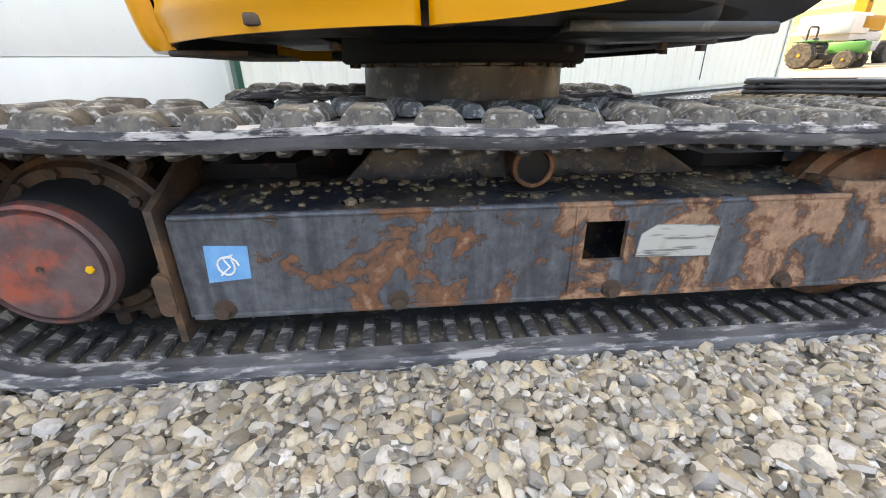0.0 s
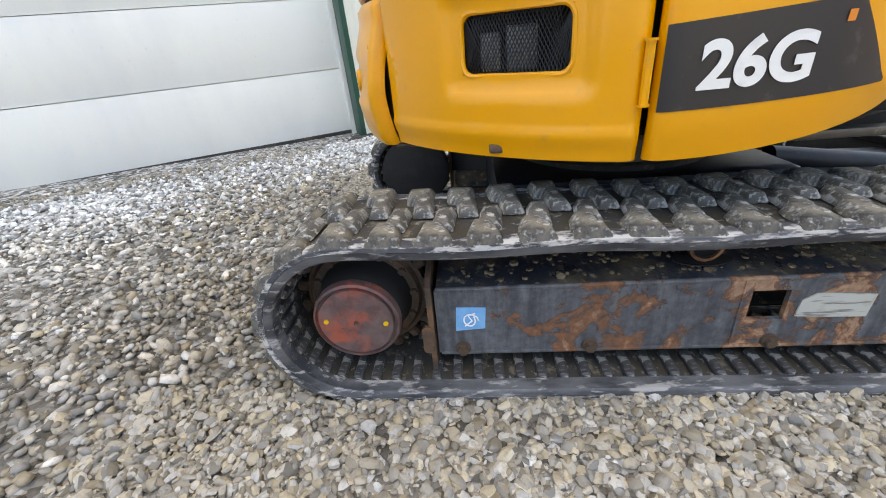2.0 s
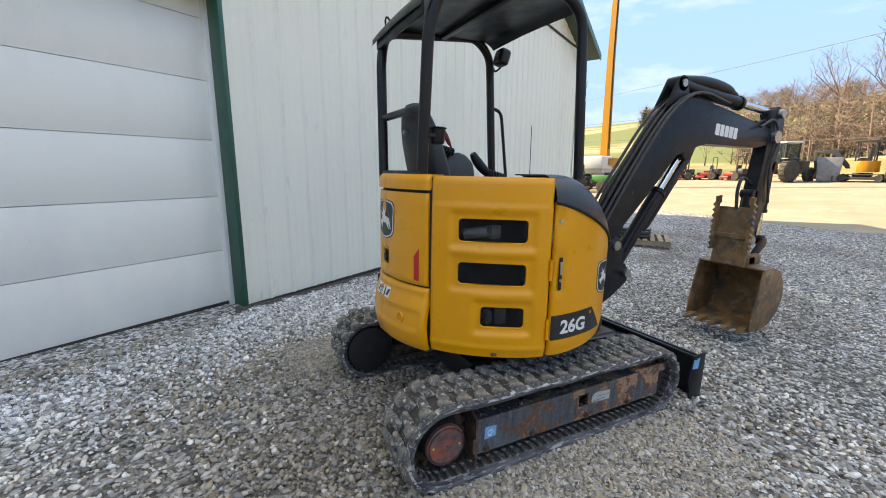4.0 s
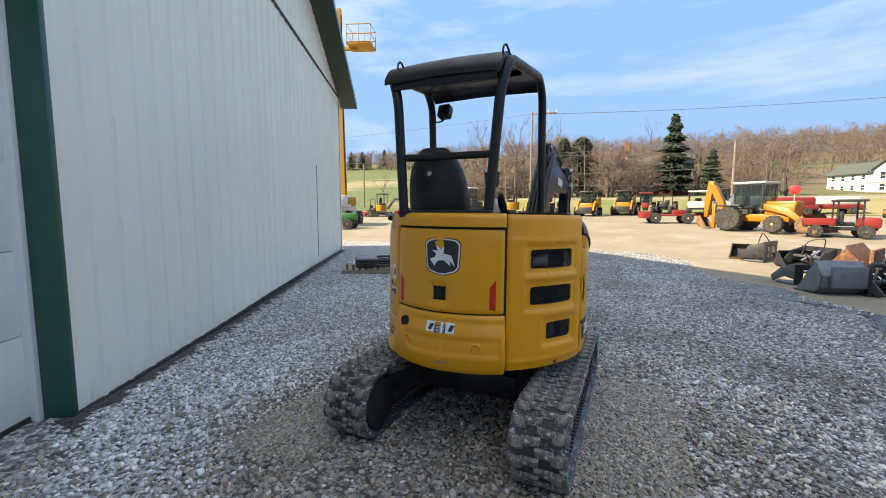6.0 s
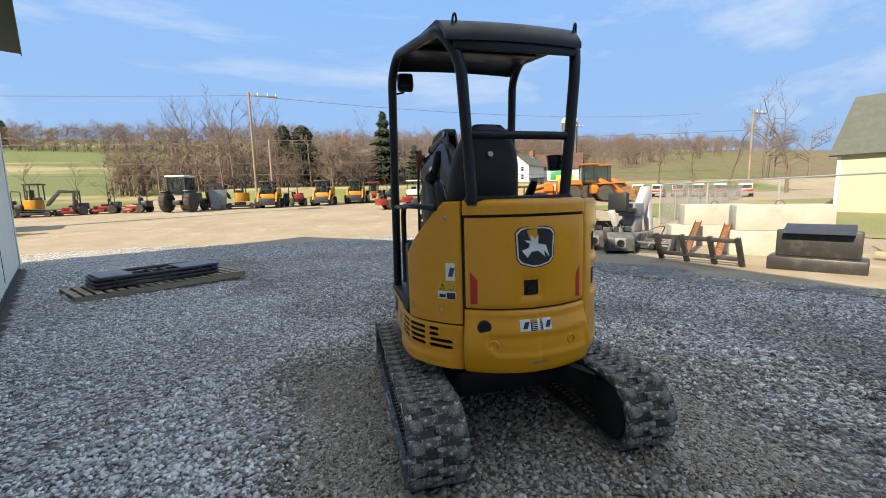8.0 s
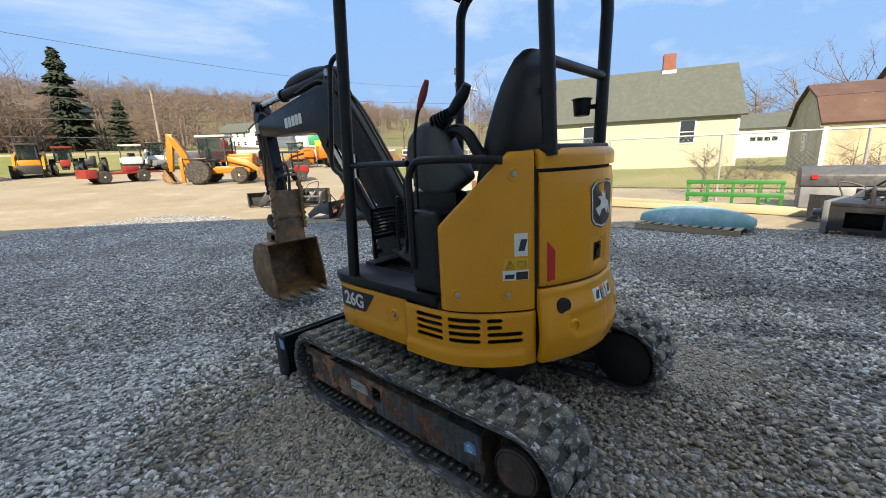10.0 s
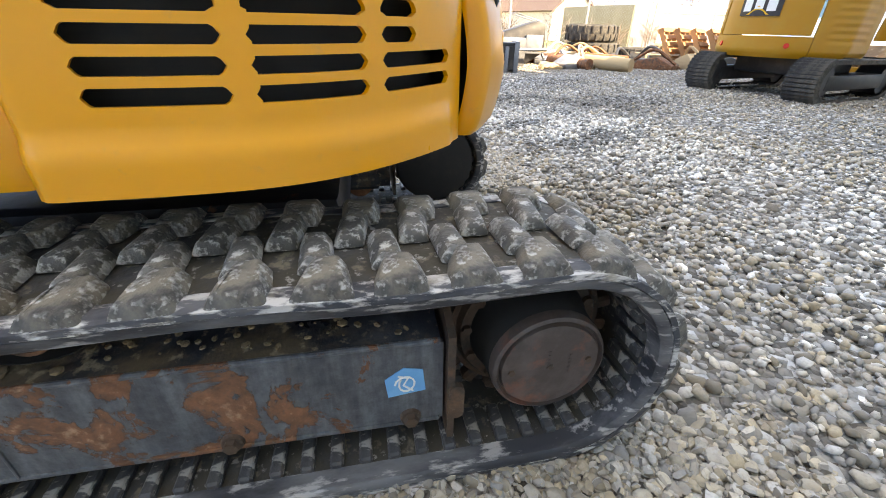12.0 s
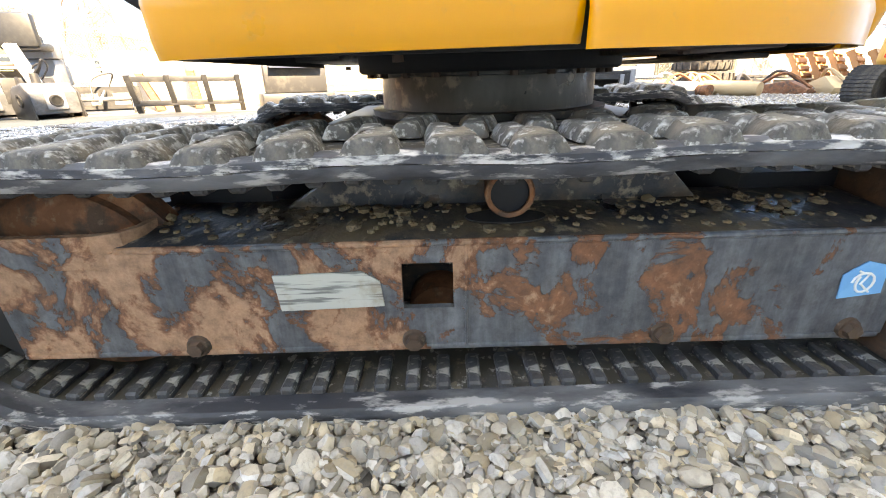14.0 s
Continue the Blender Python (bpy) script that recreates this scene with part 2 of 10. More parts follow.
# ---- materials ----
def material(name, base, rough=0.6, metal=0.0, spread=(), bump=(), coat=0.0, spec=0.5, rnd=0.0, rnd_hue=0.0, island=0.0, coords="Object"):
    """spread: (colour, noise scale, low, high, strength[, detail[, stretch]]) laid over the base; bump: (scale, distance[, stretch])."""
    mt = bpy.data.materials.new(name)
    mt.use_nodes = True
    nt = mt.node_tree
    ns, ln = nt.nodes, nt.links
    bs = ns["Principled BSDF"]
    bs.inputs["Roughness"].default_value = rough
    bs.inputs["Metallic"].default_value = metal
    bs.inputs["Specular IOR Level"].default_value = spec
    bs.inputs["Coat Weight"].default_value = coat
    bs.inputs["Coat Roughness"].default_value = 0.12
    tc = ns.new("ShaderNodeTexCoord")

    def vec(stretch):
        mp = ns.new("ShaderNodeMapping")
        mp.inputs["Scale"].default_value = stretch
        ln.new(tc.outputs[coords], mp.inputs["Vector"])
        return mp.outputs["Vector"]

    col = ns.new("ShaderNodeRGB")
    col.outputs[0].default_value = (*base, 1)
    cur = col.outputs[0]
    if rnd or island:
        hs = ns.new("ShaderNodeHueSaturation")
        ma = ns.new("ShaderNodeMath")
        ma.operation = "MULTIPLY_ADD"
        src = ns.new("ShaderNodeNewGeometry").outputs["Random Per Island"] if island else ns.new("ShaderNodeObjectInfo").outputs["Random"]
        k = island or rnd
        ma.inputs[1].default_value, ma.inputs[2].default_value = 2 * k, 1 - k
        ln.new(src, ma.inputs[0])
        ln.new(ma.outputs[0], hs.inputs["Value"])
        ln.new(cur, hs.inputs["Color"])
        cur = hs.outputs["Color"]
        if rnd_hue:
            wn_ = ns.new("ShaderNodeTexWhiteNoise")
            wn_.noise_dimensions = "1D"
            ln.new(src, wn_.inputs["W"])
            m2 = ns.new("ShaderNodeMath")
            m2.operation = "MULTIPLY_ADD"
            m2.inputs[1].default_value, m2.inputs[2].default_value = 2 * rnd_hue, 1 - rnd_hue
            ln.new(wn_.outputs["Value"], m2.inputs[0])
            ln.new(m2.outputs[0], hs.inputs["Saturation"])
    facs = []
    for s in spread:
        c, sc, lo, hi, st = s[:5]
        nz = ns.new("ShaderNodeTexNoise")
        nz.inputs["Scale"].default_value = sc
        nz.inputs["Detail"].default_value = s[5] if len(s) > 5 else 6
        nz.inputs["Roughness"].default_value = 0.62
        ln.new(vec(s[6] if len(s) > 6 else (1, 1, 1)), nz.inputs["Vector"])
        mr = ns.new("ShaderNodeMapRange")
        mr.inputs["From Min"].default_value, mr.inputs["From Max"].default_value, mr.inputs["To Max"].default_value = lo, hi, st
        ln.new(nz.outputs["Fac"], mr.inputs["Value"])
        mx = ns.new("ShaderNodeMixRGB")
        mx.inputs["Color2"].default_value = (*c, 1)
        ln.new(mr.outputs["Result"], mx.inputs["Fac"])
        ln.new(cur, mx.inputs["Color1"])
        cur = mx.outputs["Color"]
        facs.append(mr.outputs["Result"])
    ln.new(cur, bs.inputs["Base Color"])
    prev = None
    for b in bump:
        nz = ns.new("ShaderNodeTexNoise")
        nz.inputs["Scale"].default_value = b[0]
        nz.inputs["Detail"].default_value = 4
        ln.new(vec(b[2] if len(b) > 2 else (1, 1, 1)), nz.inputs["Vector"])
        bp = ns.new("ShaderNodeBump")
        bp.inputs["Strength"].default_value = 1.0
        bp.inputs["Distance"].default_value = b[1]
        ln.new(nz.outputs["Fac"], bp.inputs["Height"])
        if prev:
            ln.new(prev, bp.inputs["Normal"])
        prev = bp.outputs["Normal"]
    if prev:
        ln.new(prev, bs.inputs["Normal"])
    mt["facs"] = len(facs)
    return mt


def rough_by_noise(mt, scale, lo, hi):
    ns, ln = mt.node_tree.nodes, mt.node_tree.links
    nz = ns.new("ShaderNodeTexNoise")
    nz.inputs["Scale"].default_value = scale
    nz.inputs["Detail"].default_value = 5
    tc = ns.new("ShaderNodeTexCoord")
    ln.new(tc.outputs["Object"], nz.inputs["Vector"])
    mr = ns.new("ShaderNodeMapRange")
    mr.inputs["From Min"].default_value, mr.inputs["From Max"].default_value = 0.3, 0.7
    mr.inputs["To Min"].default_value, mr.inputs["To Max"].default_value = lo, hi
    ln.new(nz.outputs["Fac"], mr.inputs["Value"])
    ln.new(mr.outputs["Result"], ns["Principled BSDF"].inputs["Roughness"])
    return mt


RUST = (0.17, 0.065, 0.028)
RUST_L = (0.34, 0.16, 0.085)
M_YELLOW = rough_by_noise(material("yellow_paint", (0.82, 0.325, 0.004), 0.32, spread=(((0.66, 0.27, 0.012), 2.2, 0.45, 0.75, 0.45), ((0.35, 0.24, 0.10), 26, 0.62, 0.8, 0.35)), bump=((9, 0.0012),), coat=0.25), 6, 0.26, 0.45)
M_BLACK = rough_by_noise(material("black_paint", (0.008, 0.009, 0.011), 0.38, spread=(((0.018, 0.02, 0.023), 5, 0.5, 0.75, 0.6), ((0.10, 0.085, 0.07), 40, 0.63, 0.78, 0.4)), bump=((30, 0.0006),), spec=0.35), 8, 0.28, 0.5)
M_PLASTIC = material("black_plastic", (0.008, 0.009, 0.012), 0.42, spec=0.3, spread=(((0.018, 0.018, 0.02), 14, 0.45, 0.75, 0.6),), bump=((120, 0.0005),))
M_GREYPL = material("grey_plastic", (0.060, 0.066, 0.070), 0.45, spread=(((0.035, 0.038, 0.042), 9, 0.4, 0.7, 0.5),), bump=((90, 0.0006),))
M_HOOD = material("dark_hood_plastic", (0.028, 0.031, 0.036), 0.36, spread=(((0.06, 0.062, 0.065), 7, 0.5, 0.75, 0.5),), bump=((150, 0.0003),))
M_SEAT = material("black_vinyl", (0.014, 0.015, 0.017), 0.5, spread=(((0.03, 0.03, 0.031), 16, 0.45, 0.7, 0.6),), bump=((220, 0.0006),))
M_RUBBER = rough_by_noise(material("track_rubber", (0.042, 0.043, 0.047), 0.62, spread=(((0.085, 0.085, 0.088), 11, 0.42, 0.70, 0.7), ((0.36, 0.345, 0.32), 34, 0.575, 0.625, 0.8, 4, (1, 0.45, 1.6))), bump=((42, 0.004), (160, 0.0015))), 14, 0.4, 0.75)
# the belt's shade is put into this dark base; mud patches lie over it
M_TOPPL = rough_by_noise(material("shaded_wet_dirty_steel", (0.020, 0.023, 0.031), 0.32, spread=(((0.13, 0.095, 0.06), 9, 0.47, 0.60, 0.85, 8, (1, 0.7, 1)), ((0.30, 0.25, 0.18), 38, 0.56, 0.66, 0.75), ((0.09, 0.10, 0.12), 5, 0.55, 0.7, 0.6)), bump=((40, 0.004),)), 9, 0.2, 0.7)
M_BELT = material("mud_filled_belt", (0.050, 0.044, 0.034), 0.75, spread=(((0.045, 0.046, 0.05), 15, 0.45, 0.6, 0.8), ((0.22, 0.185, 0.13), 30, 0.56, 0.66, 0.7), ((0.42, 0.41, 0.39), 45, 0.6, 0.66, 0.6)), bump=((40, 0.004),))
M_LUG = rough_by_noise(material("muddy_track_rubber", (0.085, 0.082, 0.077), 0.75, spread=(((0.24, 0.21, 0.165), 14, 0.45, 0.64, 0.8, 7), ((0.58, 0.57, 0.54), 42, 0.51, 0.59, 0.8, 8), ((0.030, 0.031, 0.034), 22, 0.53, 0.66, 0.75, 8)), bump=((45, 0.0030), (180, 0.0012)), rnd=0.22), 20, 0.5, 0.9)
def flaking_paint(name, paint, streak):
    """Worn paint in upright streaks, with nested rust patches that grow more frequent ahead of the middle."""
    mt = material(name, paint, 0.4, spread=((streak, 6, 0.40, 0.68, 0.85, 5, (1, 5, 0.5)), ((0.035, 0.040, 0.050), 14, 0.52, 0.72, 0.6, 4, (1, 2.5, 0.5)), ((0.16, 0.15, 0.13), 70, 0.66, 0.74, 0.4)), bump=((70, 0.0012),))
    ns, ln = mt.node_tree.nodes, mt.node_tree.links
    bs = ns["Principled BSDF"]
    base = bs.inputs["Base Color"].links[0].from_socket
    tc = ns.new("ShaderNodeTexCoord")
    nz = ns.new("ShaderNodeTexNoise")
    nz.inputs["Scale"].default_value, nz.inputs["Detail"].default_value, nz.inputs["Roughness"].default_value = 9, 8, 0.66
    nz.inputs["Distortion"].default_value = 0.35
    ln.new(tc.outputs["Object"], nz.inputs["Vector"])
    sep = ns.new("ShaderNodeSeparateXYZ")
    ln.new(tc.outputs["Object"], sep.inputs["Vector"])
    gr = ns.new("ShaderNodeMapRange")
    gr.inputs["From Min"].default_value, gr.inputs["From Max"].default_value = -0.55, 0.60
    gr.inputs["To Min"].default_value, gr.inputs["To Max"].default_value = -0.022, 0.095
    ln.new(sep.outputs["Y"], gr.inputs["Value"])
    add = ns.new("ShaderNodeMath")
    ln.new(nz.outputs["Fac"], add.inputs[0])
    ln.new(gr.outputs["Result"], add.inputs[1])
    cur = base
    masks = []
    g2_ = ns.new("ShaderNodeMapRange")
    g2_.inputs["From Min"].default_value, g2_.inputs["From Max"].default_value = -0.12, 0.12
    g2_.inputs["To Min"].default_value, g2_.inputs["To Max"].default_value = -0.05, 0.0
    ln.new(sep.outputs["Y"], g2_.inputs["Value"])
    add2 = ns.new("ShaderNodeMath")
    ln.new(add.outputs[0], add2.inputs[0])
    ln.new(g2_.outputs["Result"], add2.inputs[1])
    for colour, lo, hi, src in (((0.15, 0.075, 0.048), 0.548, 0.566, add), ((0.20, 0.085, 0.045), 0.562, 0.60, add), ((0.36, 0.205, 0.13), 0.585, 0.63, add2)):
        mr = ns.new("ShaderNodeMapRange")
        mr.inputs["From Min"].default_value, mr.inputs["From Max"].default_value = lo, hi
        ln.new(src.outputs[0], mr.inputs["Value"])
        mx = ns.new("ShaderNodeMixRGB")
        mx.inputs["Color2"].default_value = (*colour, 1)
        ln.new(mr.outputs["Result"], mx.inputs["Fac"])
        ln.new(cur, mx.inputs["Color1"])
        cur = mx.outputs["Color"]
        masks.append(mr.outputs["Result"])
    fine = ns.new("ShaderNodeTexNoise")
    fine.inputs["Scale"].default_value, fine.inputs["Detail"].default_value, fine.inputs["Roughness"].default_value = 55, 8, 0.7
    ln.new(tc.outputs["Object"], fine.inputs["Vector"])
    fr_ = ns.new("ShaderNodeMapRange")
    fr_.inputs["From Min"].default_value, fr_.inputs["From Max"].default_value = 0.3, 0.7
    fr_.inputs["To Min"].default_value, fr_.inputs["To Max"].default_value = 0.55, 1.35
    ln.new(fine.outputs["Fac"], fr_.inputs["Value"])
    mul = ns.new("ShaderNodeVectorMath")
    mul.operation = "MULTIPLY"
    ln.new(cur, mul.inputs[0])
    ln.new(fr_.outputs["Result"], mul.inputs[1])
    ln.new(mul.outputs["Vector"], bs.inputs["Base Color"])
    rr = ns.new("ShaderNodeMapRange")
    rr.inputs["To Min"].default_value, rr.inputs["To Max"].default_value = 0.33, 0.85
    ln.new(masks[0], rr.inputs["Value"])
    ln.new(rr.outputs["Result"], bs.inputs["Roughness"])
    bp = ns.new("ShaderNodeBump")
    bp.inputs["Distance"].default_value = 0.0012
    bp.invert = True
    ln.new(masks[0], bp.inputs["Height"])
    ln.new(bs.inputs["Normal"].links[0].from_socket, bp.inputs["Normal"])
    ln.new(bp.outputs["Normal"], bs.inputs["Normal"])
    return mt


M_FRAME = flaking_paint("flaking_blue_grey_paint", (0.062, 0.070, 0.082), (0.150, 0.162, 0.178))
M_RUSTY = material("rusted_steel", RUST, 0.8, spread=((RUST_L, 12, 0.5, 0.65, 0.8), ((0.05, 0.035, 0.028), 18, 0.5, 0.62, 0.8), ((0.28, 0.2, 0.13), 40, 0.58, 0.68, 0.6)), bump=((45, 0.003), (160, 0.001)))
M_SPR = material("oily_dark_rust", (0.075, 0.046, 0.032), 0.6, spread=(((0.17, 0.085, 0.045), 10, 0.5, 0.64, 0.8), ((0.03, 0.026, 0.024), 16, 0.48, 0.62, 0.85), ((0.24, 0.19, 0.14), 45, 0.6, 0.7, 0.5)), bump=((50, 0.003),))
M_EDGE = rough_by_noise(material("mud_smeared_rubber", (0.038, 0.042, 0.052), 0.5, spread=(((0.12, 0.125, 0.14), 13, 0.45, 0.64, 0.75, 6, (1, 0.4, 1)), ((0.58, 0.57, 0.56), 42, 0.49, 0.585, 0.85, 9, (1, 0.42, 1.5)), ((0.30, 0.27, 0.22), 12, 0.58, 0.68, 0.6)), bump=((60, 0.003, (1, 0.4, 1.8)),)), 20, 0.45, 0.85)
M_RIM = rough_by_noise(material("dark_rim_rubber", (0.030, 0.033, 0.041), 0.45, spread=(((0.14, 0.145, 0.155), 12, 0.45, 0.62, 0.85, 7, (1, 0.3, 1)), ((0.44, 0.43, 0.42), 45, 0.55, 0.63, 0.7, 8, (1, 0.3, 1.5))), bump=((60, 0.0015, (1, 0.3, 1.5)),)), 16, 0.3, 0.6)
M_HUB = material("worn_red_hub_cover", (0.10, 0.055, 0.055), 0.55, spread=(((0.42, 0.085, 0.045), 9, 0.52, 0.64, 0.85), ((0.17, 0.12, 0.115), 14, 0.45, 0.65, 0.7)), bump=((60, 0.0015),))
M_HUBD = material("dark_hub_cover", (0.06, 0.045, 0.042), 0.55, spread=(((0.24, 0.075, 0.04), 11, 0.53, 0.64, 0.8), ((0.11, 0.09, 0.085), 14, 0.45, 0.65, 0.7)), bump=((60, 0.0015),))
M_STEEL = material("bare_steel", (0.42, 0.42, 0.42), 0.35, 0.9, spread=(((0.2, 0.17, 0.14), 20, 0.5, 0.7, 0.6),))
M_CHROME = material("chrome_rod", (0.62, 0.62, 0.62), 0.12, 1.0)
M_MUD = material("dried_mud", (0.20, 0.15, 0.095), 0.95, spread=(((0.10, 0.07, 0.045), 20, 0.45, 0.65, 0.8),), bump=((80, 0.004),), island=0.3)
M_BUCKET = material("worn_bucket_steel", (0.17, 0.095, 0.045), 0.5, 0.1, spread=(((0.33, 0.165, 0.06), 5, 0.46, 0.64, 0.85), ((0.38, 0.30, 0.20), 11, 0.54, 0.7, 0.7), ((0.05, 0.045, 0.04), 8, 0.5, 0.66, 0.8)), bump=((24, 0.004),))
M_ARM = material("worn_black_arm_paint", (0.010, 0.011, 0.014), 0.36, spec=0.22, spread=(((0.026, 0.028, 0.031), 4, 0.46, 0.7, 0.6), (RUST, 22, 0.64, 0.7, 0.6)), bump=((40, 0.0008),))
M_DECALW = material("white_decal", (0.78, 0.78, 0.76), 0.4, spread=(((0.5, 0.49, 0.46), 22, 0.55, 0.75, 0.5),))
M_DECALB = material("black_decal", (0.02, 0.02, 0.022), 0.4, spread=(((0.10, 0.09, 0.08), 30, 0.6, 0.75, 0.5),))
M_BLUE = material("blue_tape", (0.09, 0.36, 0.66), 0.5, spread=(((0.16, 0.47, 0.74), 30, 0.45, 0.6, 0.5),))
M_RED = material("red_reflector", (0.62, 0.025, 0.02), 0.25, spread=(((0.5, 0.03, 0.02), 60, 0.45, 0.6, 0.5),))
M_REDGRIP = material("red_grip", (0.30, 0.035, 0.03), 0.5, spread=(((0.1, 0.03, 0.03), 30, 0.5, 0.7, 0.7),))
M_YDECAL = material("yellow_decal", (0.80, 0.44, 0.02), 0.4)
M_ORANGE = material("orange_decal", (0.75, 0.22, 0.03), 0.4)
M_PLATE = material("scratched_nameplate", (0.48, 0.50, 0.47), 0.5, 0.2, spread=(((0.12, 0.13, 0.13), 45, 0.52, 0.6, 0.85, 3, (1, 0.2, 3)), ((0.3, 0.24, 0.17), 14, 0.58, 0.7, 0.7)), bump=((60, 0.0006),))
M_GLASS = material("lamp_glass", (0.5, 0.5, 0.5), 0.1)
# near-black for dark steel, and for shade put inside seams and holes
M_DARK = material("dark_steel_cavity_shade", (0.012, 0.012, 0.013), 0.8, spread=(((0.03, 0.028, 0.025), 12, 0.5, 0.7, 0.6),))
M_RING = rough_by_noise(material("greasy_grey_steel", (0.085, 0.08, 0.072), 0.4, 0.6, spread=(((0.05, 0.045, 0.04), 7, 0.45, 0.62, 0.85, 6, (1, 1, 0.3)), ((0.26, 0.22, 0.17), 24, 0.56, 0.68, 0.6)), bump=((60, 0.001),)), 9, 0.25, 0.6)
M_RADI = material("radiator_mesh_metal", (0.33, 0.34, 0.35), 0.5, 0.4, spread=(((0.14, 0.14, 0.14), 26, 0.45, 0.7, 0.6),))
M_HOSE = material("hydraulic_hose", (0.022, 0.022, 0.024), 0.5, spread=(((0.06, 0.058, 0.055), 30, 0.5, 0.7, 0.6),))

# ---- ground ----
def gravel_bed(name, lift, stain):
    mt = material(name, (0.30, 0.29, 0.275), 0.9, bump=((170, 0.004),))
    ns, ln = mt.node_tree.nodes, mt.node_tree.links
    bs = ns["Principled BSDF"]
    tc = ns.new("ShaderNodeTexCoord")
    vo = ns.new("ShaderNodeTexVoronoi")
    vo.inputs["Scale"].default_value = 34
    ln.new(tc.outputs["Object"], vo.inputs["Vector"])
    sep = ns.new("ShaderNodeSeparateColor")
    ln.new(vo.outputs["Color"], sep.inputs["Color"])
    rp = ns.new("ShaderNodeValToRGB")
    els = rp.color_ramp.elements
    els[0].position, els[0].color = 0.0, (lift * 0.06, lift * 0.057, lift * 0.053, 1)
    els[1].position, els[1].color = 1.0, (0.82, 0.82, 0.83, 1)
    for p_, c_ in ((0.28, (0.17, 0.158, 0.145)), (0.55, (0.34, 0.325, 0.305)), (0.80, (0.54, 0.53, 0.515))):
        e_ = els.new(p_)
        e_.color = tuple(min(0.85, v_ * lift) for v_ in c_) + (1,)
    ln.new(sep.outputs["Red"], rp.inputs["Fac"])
    cur = rp.outputs["Color"]
    for colour, scale, lo, hi, st in (((0.15, 0.125, 0.10), 0.42, 0.47, 0.62, stain), ((0.06, 0.055, 0.05), 45, 0.55, 0.66, 0.75)):
        nz = ns.new("ShaderNodeTexNoise")
        nz.inputs["Scale"].default_value, nz.inputs["Detail"].default_value = scale, 6
        ln.new(tc.outputs["Object"], nz.inputs["Vector"])
        mr = ns.new("ShaderNodeMapRange")
        mr.inputs["From Min"].default_value, mr.inputs["From Max"].default_value, mr.inputs["To Max"].default_value = lo, hi, st
        ln.new(nz.outputs["Fac"], mr.inputs["Value"])
        mx = ns.new("ShaderNodeMixRGB")
        mx.inputs["Color2"].default_value = (*colour, 1)
        ln.new(mr.outputs["Result"], mx.inputs["Fac"])
        ln.new(cur, mx.inputs["Color1"])
        cur = mx.outputs["Color"]
    ln.new(cur, bs.inputs["Base Color"])
    bp = ns.new("ShaderNodeBump")
    bp.inputs["Distance"].default_value = 0.03
    bp.invert = True
    ln.new(vo.outputs["Distance"], bp.inputs["Height"])
    ln.new(bs.inputs["Normal"].links[0].from_socket, bp.inputs["Normal"])
    ln.new(bp.outputs["Normal"], bs.inputs["Normal"])
    return mt


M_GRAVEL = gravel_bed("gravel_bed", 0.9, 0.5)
M_GRAVEL_DARK = gravel_bed("darker_gravel_bed", 0.6, 0.8)
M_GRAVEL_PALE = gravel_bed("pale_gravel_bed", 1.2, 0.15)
# the fourth value weights the broad damp-brown patches
def crushed_stone(name, base, spread, darker_gravel, chalk=0.35):
    return rough_by_noise(material(name, base, 0.75, island=spread, rnd_hue=0.8, spread=(((0.70, 0.70, 0.71), 7, 0.60, 0.66, chalk), ((0.30, 0.22, 0.15), 13, 0.60, 0.68, 0.5), ((0.18, 0.145, 0.11), 0.42, 0.47, 0.62, darker_gravel), ((0.20, 0.18, 0.165), 120, 0.5, 0.62, 0.35)), bump=((220, 0.0014),)), 30, 0.4, 0.85)


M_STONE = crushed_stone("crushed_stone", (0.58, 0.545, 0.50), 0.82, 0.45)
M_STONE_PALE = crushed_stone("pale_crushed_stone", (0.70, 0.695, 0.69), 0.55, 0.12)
M_STONE_NEAR = crushed_stone("brown_crushed_stone", (0.37, 0.33, 0.275), 0.55, 0.25, 0.2)
M_STONE_WET = rough_by_noise(material("wet_crushed_stone", (0.17, 0.158, 0.145), 0.4, island=0.6, rnd_hue=0.6, spread=(((0.09, 0.08, 0.07), 20, 0.5, 0.62, 0.6),), bump=((220, 0.0014),)), 12, 0.12, 0.5)
M_DIRT = material("packed_dirt", (0.29, 0.245, 0.18), 0.95, spread=(((0.24, 0.185, 0.12), 0.35, 0.42, 0.62, 0.8, 8), ((0.38, 0.335, 0.255), 0.8, 0.52, 0.68, 0.6, 8), ((0.25, 0.19, 0.12), 6, 0.55, 0.7, 0.4)), bump=((3, 0.05), (30, 0.01)))
M_GRASS = material("winter_grass", (0.16, 0.17, 0.055), 0.95, spread=(((0.30, 0.24, 0.12), 0.08, 0.46, 0.60, 0.85, 6), ((0.10, 0.15, 0.03), 0.25, 0.50, 0.66, 0.7), ((0.24, 0.19, 0.10), 5, 0.5, 0.7, 0.5)), bump=((8, 0.05),))
M_FIELD = material("green_field", (0.105, 0.13, 0.042), 0.95, spread=(((0.30, 0.245, 0.13), 0.035, 0.50, 0.56, 0.9, 3, (0.25, 1, 1)), ((0.09, 0.13, 0.035), 0.2, 0.5, 0.66, 0.6)), bump=((2, 0.05),))
M_STRAW = material("hillside_brush", (0.15, 0.115, 0.065), 0.95, spread=(((0.10, 0.13, 0.03), 0.016, 0.48, 0.58, 0.85, 5, (1, 2.5, 1)), ((0.09, 0.065, 0.04), 0.3, 0.45, 0.65, 0.8), ((0.22, 0.17, 0.10), 0.8, 0.55, 0.7, 0.6)), bump=((12, 0.05),))


def step(x, a, b):
    t = np.clip((x - a) / (b - a), 0, 1)
    return t * t * (3 - 2 * t)


